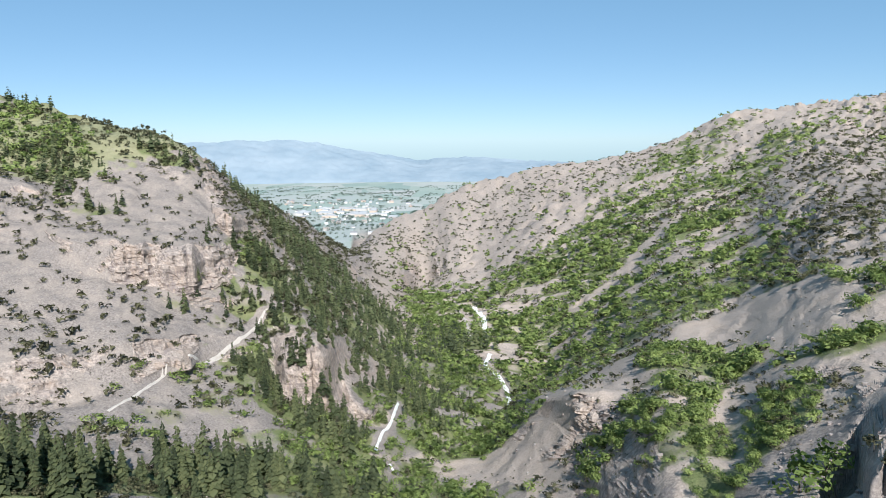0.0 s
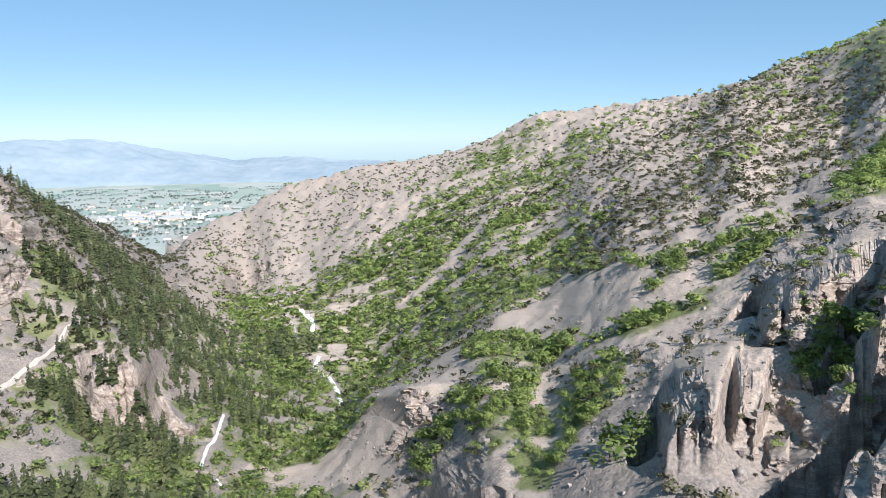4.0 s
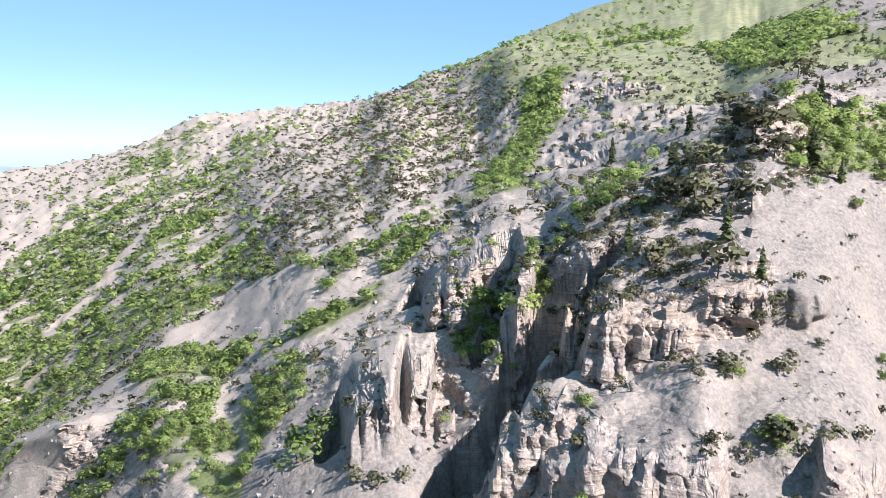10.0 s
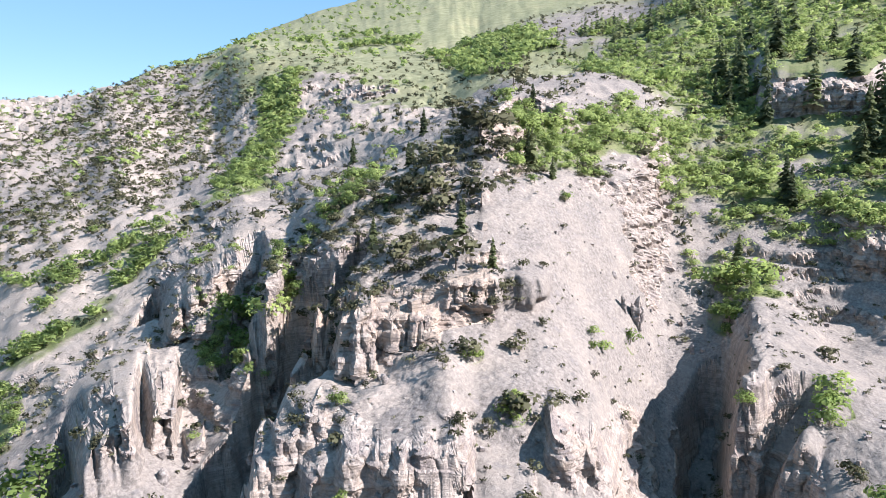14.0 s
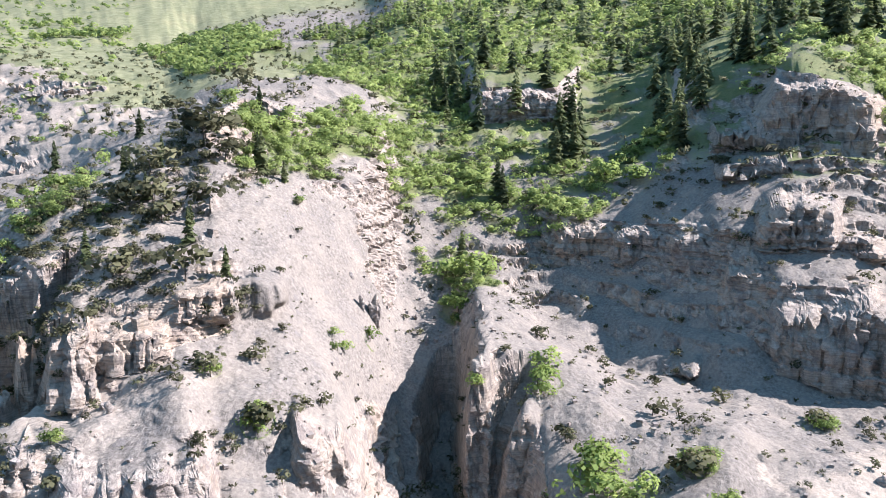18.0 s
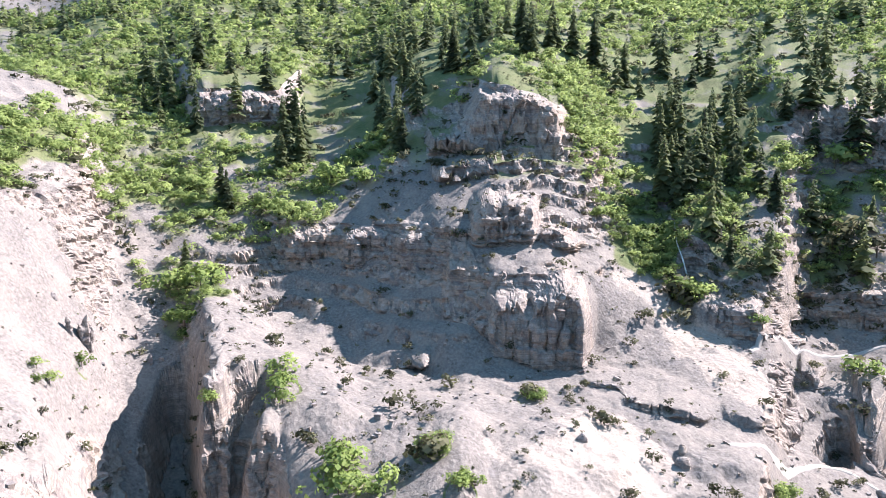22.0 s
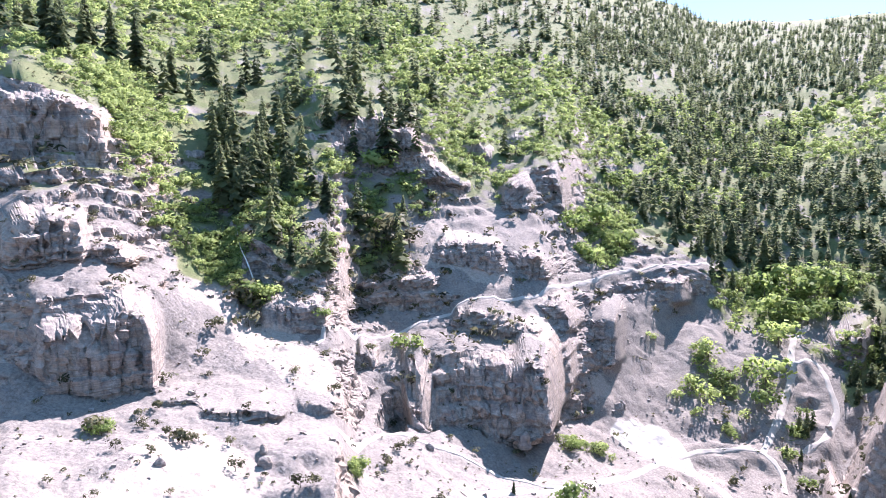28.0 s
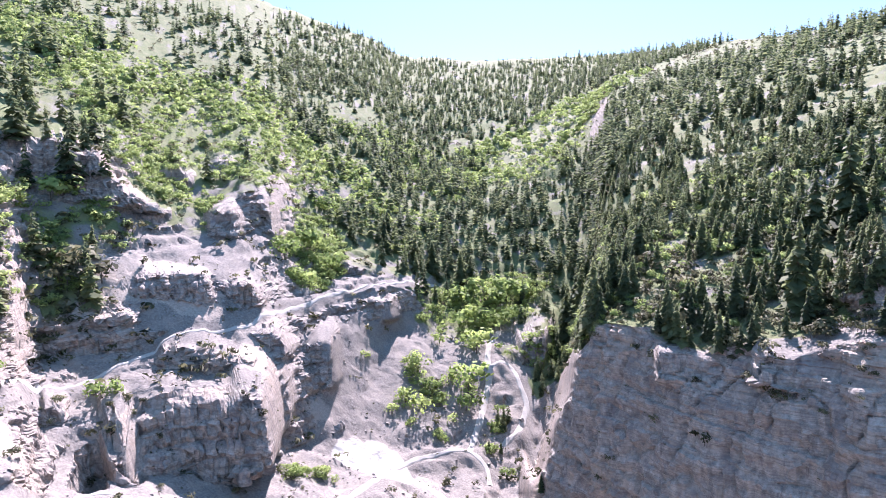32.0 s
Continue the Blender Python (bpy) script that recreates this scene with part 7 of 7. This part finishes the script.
rock("boulder", (94.5, -192.8, 43.0), 3.8, 3.8, 2.4, -154, 0, 37)
rock("boulder", (92.9, -63.8, 70.9), 2.7, 2.7, 1.3, -124, 0, 38)
rock("boulder", (152.2, 22.8, 77.3), 1.2, 1.2, 1.1, -81, 0, 50)
rock("boulder", (159.6, 26.4, 80.7), 1.2, 1.2, 1.0, -81, 0, 51)
rock("boulder", (145.6, 38.4, 92.6), 1.4, 1.4, 1.0, -75, 0, 52)
rock("boulder", (98.3, -48.7, 74.1), 1.9, 1.9, 1.4, -116, 0, 53)
rock("boulder", (96.6, -66.0, 71.3), 1.7, 1.7, 1.1, -124, 0, 54)
rock("boulder", (101.9, -113.9, 54.3), 2.0, 2.0, 1.5, -138, 0, 55)
rock("boulder", (98.5, -147.8, 46.3), 3.7, 3.7, 2.3, -146, 0, 56)
rock("boulder", (94.4, -195.0, 43.7), 2.4, 2.4, 1.7, -154, 0, 57)
rock("boulder", (78.2, -209.7, 36.6), 1.6, 1.6, 1.3, -160, 0, 58)
rock("boulder", (84.7, 56.2, 85.2), 1.1, 1.1, 0.8, -56, 0, 59)
rock("boulder", (73.6, 72.8, 73.9), 1.5, 1.5, 1.2, -45, 0, 60)
rock("boulder", (89.0, 47.7, 87.9), 1.0, 1.0, 0.6, -62, 0, 61)
rock("hoodoo", (140.5, 34.9, 86.3), 1.6, 1.6, 3.9, -76, 0, 62)
rock("boulder", (-71.5, 168.8, 37.0), 3.2, 3.2, 2.3, 23, 0, 63)

# ---- tracks, stream and fall ----
bpy.context.view_layer.update()


def drop_to_ground(x, y, z):
    hit, place, _, _ = ground.ray_cast((x, y, z + 4), (0, 0, -1))
    return place.z if hit else z


def ribbon(name, half, line, lift, ragged):
    """A strip laid on the ground along a line."""
    p = np.array(line, float)
    zs, p = p[:, 2], p[:, :2]
    step = np.r_[0, np.cumsum(np.linalg.norm(np.diff(p, axis=0), axis=1))]
    s = np.arange(0, step[-1], 0.8)
    q = np.stack([monotone(step, p[:, 0], s), monotone(step, p[:, 1], s)], 1)
    d = np.gradient(q, axis=0)
    d /= np.linalg.norm(d, axis=1, keepdims=True)
    nrm = np.stack([-d[:, 1], d[:, 0]], 1)
    across = np.linspace(-1, 1, 9)
    w = half * (1 + ragged * fractal(q[:, 0] / 5, q[:, 1] / 5, 0 * s, 3, 401))[:, None]
    gx, gy = q[:, :1] + nrm[:, :1] * across * w, q[:, 1:] + nrm[:, 1:] * across * w
    hz = np.interp(s, step, zs)
    gz = np.array([[drop_to_ground(x, y, z) for x, y in zip(rx, ry)] for rx, ry, z in zip(gx, gy, hz)]) + lift - lift * np.abs(across) ** 6
    return grid_mesh(name, gx, gy, gz, False, {})


track_mat, n, l, b = material("pale_dust", 0.95)
pos = world_coords(n)
t1, t2 = noise_node(n, l, 1.2, 6, 0.7, pos), noise_node(n, l, 0.15, 4, 0.6, pos)
tc = mix(n, l, ramp(n, l, t1, (0.3, (0, 0, 0)), (0.7, (1, 1, 1))), (0.32, 0.3, 0.28), (0.45, 0.425, 0.4))
l.new(mix(n, l, maths(n, l, "MULTIPLY", t2, 0.5), tc, (0.4, 0.365, 0.32)), b.inputs["Base Color"])
bump(n, l, b, t1, 0.5, 0.15)
water_mat, n, l, b = material("foam_and_glint", 0.35)
pos = world_coords(n)
# white of foam, with the stream's sun glint painted into the colour
l.new(ramp(n, l, noise_node(n, l, 0.5, 6, 0.7, pos), (0.35, (0.5, 0.53, 0.52)), (0.6, (0.82, 0.84, 0.83))), b.inputs["Base Color"])


def track(name, half, *line):
    ob = new("road", ribbon("road", half * 0.5, line, 0.22, 0.5))
    ob.data.materials.append(track_mat)
    tagged(ob, "pale dusty gravel track cut into the canyon side", "track", kind="structure")


def stream(name, half, *line):
    ob = new("water", ribbon("water", half * 0.6, line, 0.5, 0.5))
    ob.data.materials.append(water_mat)
    tagged(ob, "white strip of stream bed, foam and painted sun glare, between green thickets", "stream", kind="structure")


track("quarry_track", 2.2, (85.8, -106.3, 51.4), (83.4, -123.2, 46.6), (79.8, -136.6, 43.1), (78.0, -161.9, 37.3), (76.1, -178.7, 35.1), (75.2, -188.3, 34.2))
track("haul_track", 3.0, (75.5, -188.9, 34.2), (70.4, -190.8, 31.7), (63.6, -187.8, 30.5), (56.1, -183.5, 29.1))
track("side_track", 1.6, (75.7, -189.5, 34.3), (72.0, -201.4, 33.5), (64.8, -209.5, 33.0), (58.2, -214.5, 31.8), (51.3, -209.9, 28.9), (48.4, -202.2, 27.6))
track("canyon_track", 2.2, (58.2, -214.5, 31.8), (59.0, -226.9, 34.4), (60.8, -246.3, 40.7), (62.3, -260.7, 46.8), (65.4, -268.7, 49.6), (67.4, -284.7, 53.4), (67.2, -298.3, 54.9))
track("loop_track", 2.0, (63.2, -264.1, 47.9), (57.9, -268.8, 47.8), (49.9, -258.2, 42.0), (45.8, -248.2, 37.0), (45.9, -238.3, 33.4), (50.0, -225.3, 31.0))
track("bench_track", 1.1, (128.6, -103.8, 76.3), (138.5, -127.3, 70.9), (136.0, -147.3, 72.1), (126.6, -167.5, 75.9), (118.9, -186.9, 77.8), (120.6, -214.9, 76.5), (119.1, -241.8, 77.1), (112.3, -267.3, 77.5), (106.0, -286.4, 76.4), (103.9, -321.9, 72.9))
track("lower_track", 1.1, (97.7, -75.7, 70.7), (99.4, -85.1, 68.0), (108.3, -105.9, 58.5), (102.7, -114.8, 54.3), (93.4, -124.0, 48.4), (86.4, -129.8, 45.7), (79.8, -136.6, 43.1))
track("cliff_track", 1.1, (-98.8, 197.2, 41.9), (-96.1, 206.3, 42.5), (-92.8, 224.3, 42.9), (-87.8, 237.0, 43.2), (-80.7, 252.7, 44.6), (-76.3, 263.7, 46.5), (-73.6, 276.7, 49.9), (-72.9, 281.4, 52.0), (-68.1, 282.9, 51.9))
track("valley_track", 1.8, (18.4, 459.8, -12.0), (17.9, 500.6, -13.1), (12.7, 562.9, -16.7), (0.3, 628.6, -23.1))
stream("stream", 2.0, (33.4, 331.7, -6.4), (33.9, 361.5, -11.4), (31.9, 385.7, -12.5), (25.0, 400.3, -11.5), (29.9, 433.1, -12.6))
stream("stream", 2.2, (38.5, 468.8, -12.3), (42.8, 464.0, -12.6))
stream("stream", 3.2, (29.7, 490.4, -12.5), (30.9, 523.7, -13.5), (27.8, 558.7, -15.8), (23.3, 595.1, -18.6))
# this strip stands for a pale gravel bank, drawn with the water material
stream("stream", 0.9, (-24.3, 235.1, 10.8), (-23.8, 247.0, 10.3), (-21.4, 265.7, 9.1), (-20.0, 296.4, 5.5))
stream("stream", 1.0, (-18.8, 230.7, 8.2), (-16.7, 227.6, 7.0))


# ---- the town on the plain ----
house_mats = []
for tone in ((0.62, 0.62, 0.6), (0.45, 0.44, 0.43), (0.5, 0.42, 0.36)):
    m, n, l, b = material("house_wall", 0.8)
    l.new(mix(n, l, noise_node(n, l, 0.4, 3, 0.5, world_coords(n)), tone, tuple(c * 0.85 for c in tone)), b.inputs["Base Color"])
    house_mats.append(m)
roof_mats = []
for tone in ((0.44, 0.46, 0.48), (0.25, 0.26, 0.28), (0.34, 0.3, 0.28)):
    m, n, l, b = material("house_roof", 0.7)
    l.new(mix(n, l, noise_node(n, l, 0.3, 3, 0.5, world_coords(n)), tone, tuple(c * 0.8 for c in tone)), b.inputs["Base Color"])
    roof_mats.append(m)


def house(x, y, w, d, h, turn, k):
    """A plain building with a gabled roof."""
    root = new("town_building")
    root.matrix_world = pose(x, y, PLAIN - 0.5, 0, 0, turn)
    tagged(root, ("large pale flat warehouse on the plain", "small town house with a gabled roof")[w < 25], "building", "buildings of the town")
    bm = bmesh.new()
    bmesh.ops.create_cube(bm, size=1, matrix=Matrix.Translation((0, 0, h / 2)) @ Matrix.Diagonal((w, d, h, 1)))
    me = bpy.data.meshes.new("wall")
    bm.to_mesh(me)
    bm.free()
    me.materials.append(house_mats[k % 3])
    new("wall", me).parent = root
    r, o = h * (0.12 if w > 25 else 0.5), 0.5
    v = [(-w / 2 - o, -d / 2 - o, h), (w / 2 + o, -d / 2 - o, h), (w / 2 + o, d / 2 + o, h), (-w / 2 - o, d / 2 + o, h), (-w / 2 - o, 0, h + r), (w / 2 + o, 0, h + r)]
    me = bpy.data.meshes.new("roof")
    me.from_pydata(v, [], [(0, 1, 5, 4), (2, 3, 4, 5), (1, 2, 5), (3, 0, 4), (3, 2, 1, 0)])
    me.materials.append(roof_mats[(k // 2) % 3 if w < 25 else 0])
    new("roof", me).parent = root


town = random.Random(12)
for k in range(120):
    big = k < 34
    bearing = radians(town.gauss(-7.5, 2.6) if big else town.uniform(-13, -2.5))
    far = town.uniform(2250, 2600) if big else town.uniform(1850, 3000)
    w = town.uniform(26, 60) if big else town.uniform(10, 18)
    house(far * math.sin(bearing), far * math.cos(bearing), w, w * town.uniform(0.5, 0.8), town.uniform(7, 10) if big else town.uniform(4, 7), town.choice((0, 90)) + town.uniform(-5, 5), k)
groves = []
for k in range(300):
    bearing, far = radians(town.uniform(-16, 3)), town.uniform(1750, 3900)
    row = town.random() < 0.5
    for q in range(5):
        groves.append((far * math.sin(bearing) + (q * 16 if row else town.gauss(0, 14)), far * math.cos(bearing) + town.gauss(0, 2 if row else 10), PLAIN))
groves = np.array(groves)
massed("hazed_grove", SHAPES["leafy_far"], groves, rng.uniform(5, 9, len(groves)), "rows of trees greyed with painted haze between the fields of the plain", "tree_rows", 3)


# ---- tufts and loose stones on the nearer slopes ----
wild["tuft"] = 0.05 * (GR < 240) * np.clip(0.8 + clump * 2, 0, 2) * (GR > 60)
wild["stone"] = (GR < 260) * np.clip(0.01 + 0.06 * (FIELDS["scree"] > 0.3) * np.clip(clump * 3, 0, 1) + 0.05 * rockiness * (steep < 0.35), 0, 0.1)
keep_bare, bare = bare, bare * 0.5
tufts = scattered("tuft")
massed("shrub", [crown_shape(9, 0.34, 2, 1.3, rng) for _ in range(4)], tufts, rng.uniform(0.3, 0.85, len(tufts)), "small dry grass and sage tufts on the stony slopes", "sage_tufts", 3)
bare = bare * 0
stones = scattered("stone")


def stone_shape():
    """A broken block of six sides."""
    c = np.array([(x, y, z) for x in (-1, 1) for y in (-1, 1) for z in (-1, 1)], float) * 0.5
    c = c * rng.uniform(0.6, 1.2, (8, 3)) + rng.normal(0, 0.08, (8, 3))
    return c[[0, 1, 3, 2, 4, 6, 7, 5, 0, 4, 5, 1, 2, 3, 7, 6, 0, 2, 6, 4, 1, 5, 7, 3]]


MATS["stone"] = (rock_mat, rock_mat)
stone_size = rng.gamma(1.8, 0.17, len(stones)) + 0.18
reach = np.hypot(stones[:, 0], stones[:, 1])
picked = np.argsort(reach / np.maximum(stone_size, 0.1))[:240]
blocks = []
for _ in range(6):
    me = quad_mesh("boulder", stone_shape())
    me.materials.append(rock_mat)
    blocks.append(me)
for k in picked:
    ob = new("boulder", blocks[int(rng.integers(0, 6))])
    ob.matrix_world = pose(*(stones[k] + np.array([0, 0, 0.15 * stone_size[k]])), *rng.uniform(-15, 15, 2), rng.uniform(0, 360)) @ Matrix.Scale(float(stone_size[k]), 4)
    tagged(ob, "loose angular limestone boulder lying on the slope", "boulder", "loose boulders on the slopes")
stones, stone_size = np.delete(stones, picked, 0), np.delete(stone_size, picked)
massed("stone", [stone_shape() for _ in range(6)], stones + np.array([0, 0, 0.2]), stone_size, "loose angular limestone rubble on the scree", "rubble")

# ---- the waterfall in its cleft ----
fall_line = np.array([(168.2, -109.2, 100.9), (159.8, -104.6, 96.9), (155.0, -103.8, 92.0), (153.7, -104.8, 86.7)], float)
t = np.linspace(0, len(fall_line) - 1.001, 60)
i = t.astype(int)
mid = fall_line[i] * (1 - (t - i))[:, None] + fall_line[i + 1] * (t - i)[:, None]
away = mid[:, :2] / np.linalg.norm(mid[:, :2], axis=1, keepdims=True)
across = np.linspace(-1, 1, 5)[None]
half = (0.1 + 0.12 * t / t[-1])[:, None] * (1 + 0.4 * fractal(t * 3, 0 * t, 0 * t, 2, 501))[:, None]
sway = 0.3 * fractal(t * 1.3, 0 * t + 4, 0 * t, 2, 503)[:, None]
wx = mid[:, :1] - away[:, :1] * (1.6 + 0.3 * (1 - across ** 2)) + away[:, 1:] * (across * half + sway)
wy = mid[:, 1:2] - away[:, 1:] * (1.6 + 0.3 * (1 - across ** 2)) - away[:, :1] * (across * half + sway)
waterfall = new("waterfall", grid_mesh("waterfall", wx, wy, mid[:, 2:] + 0 * wx, False, {}))
waterfall.data.materials.append(water_mat)
tagged(waterfall, "thin white waterfall in a dark wooded cleft", "waterfall")
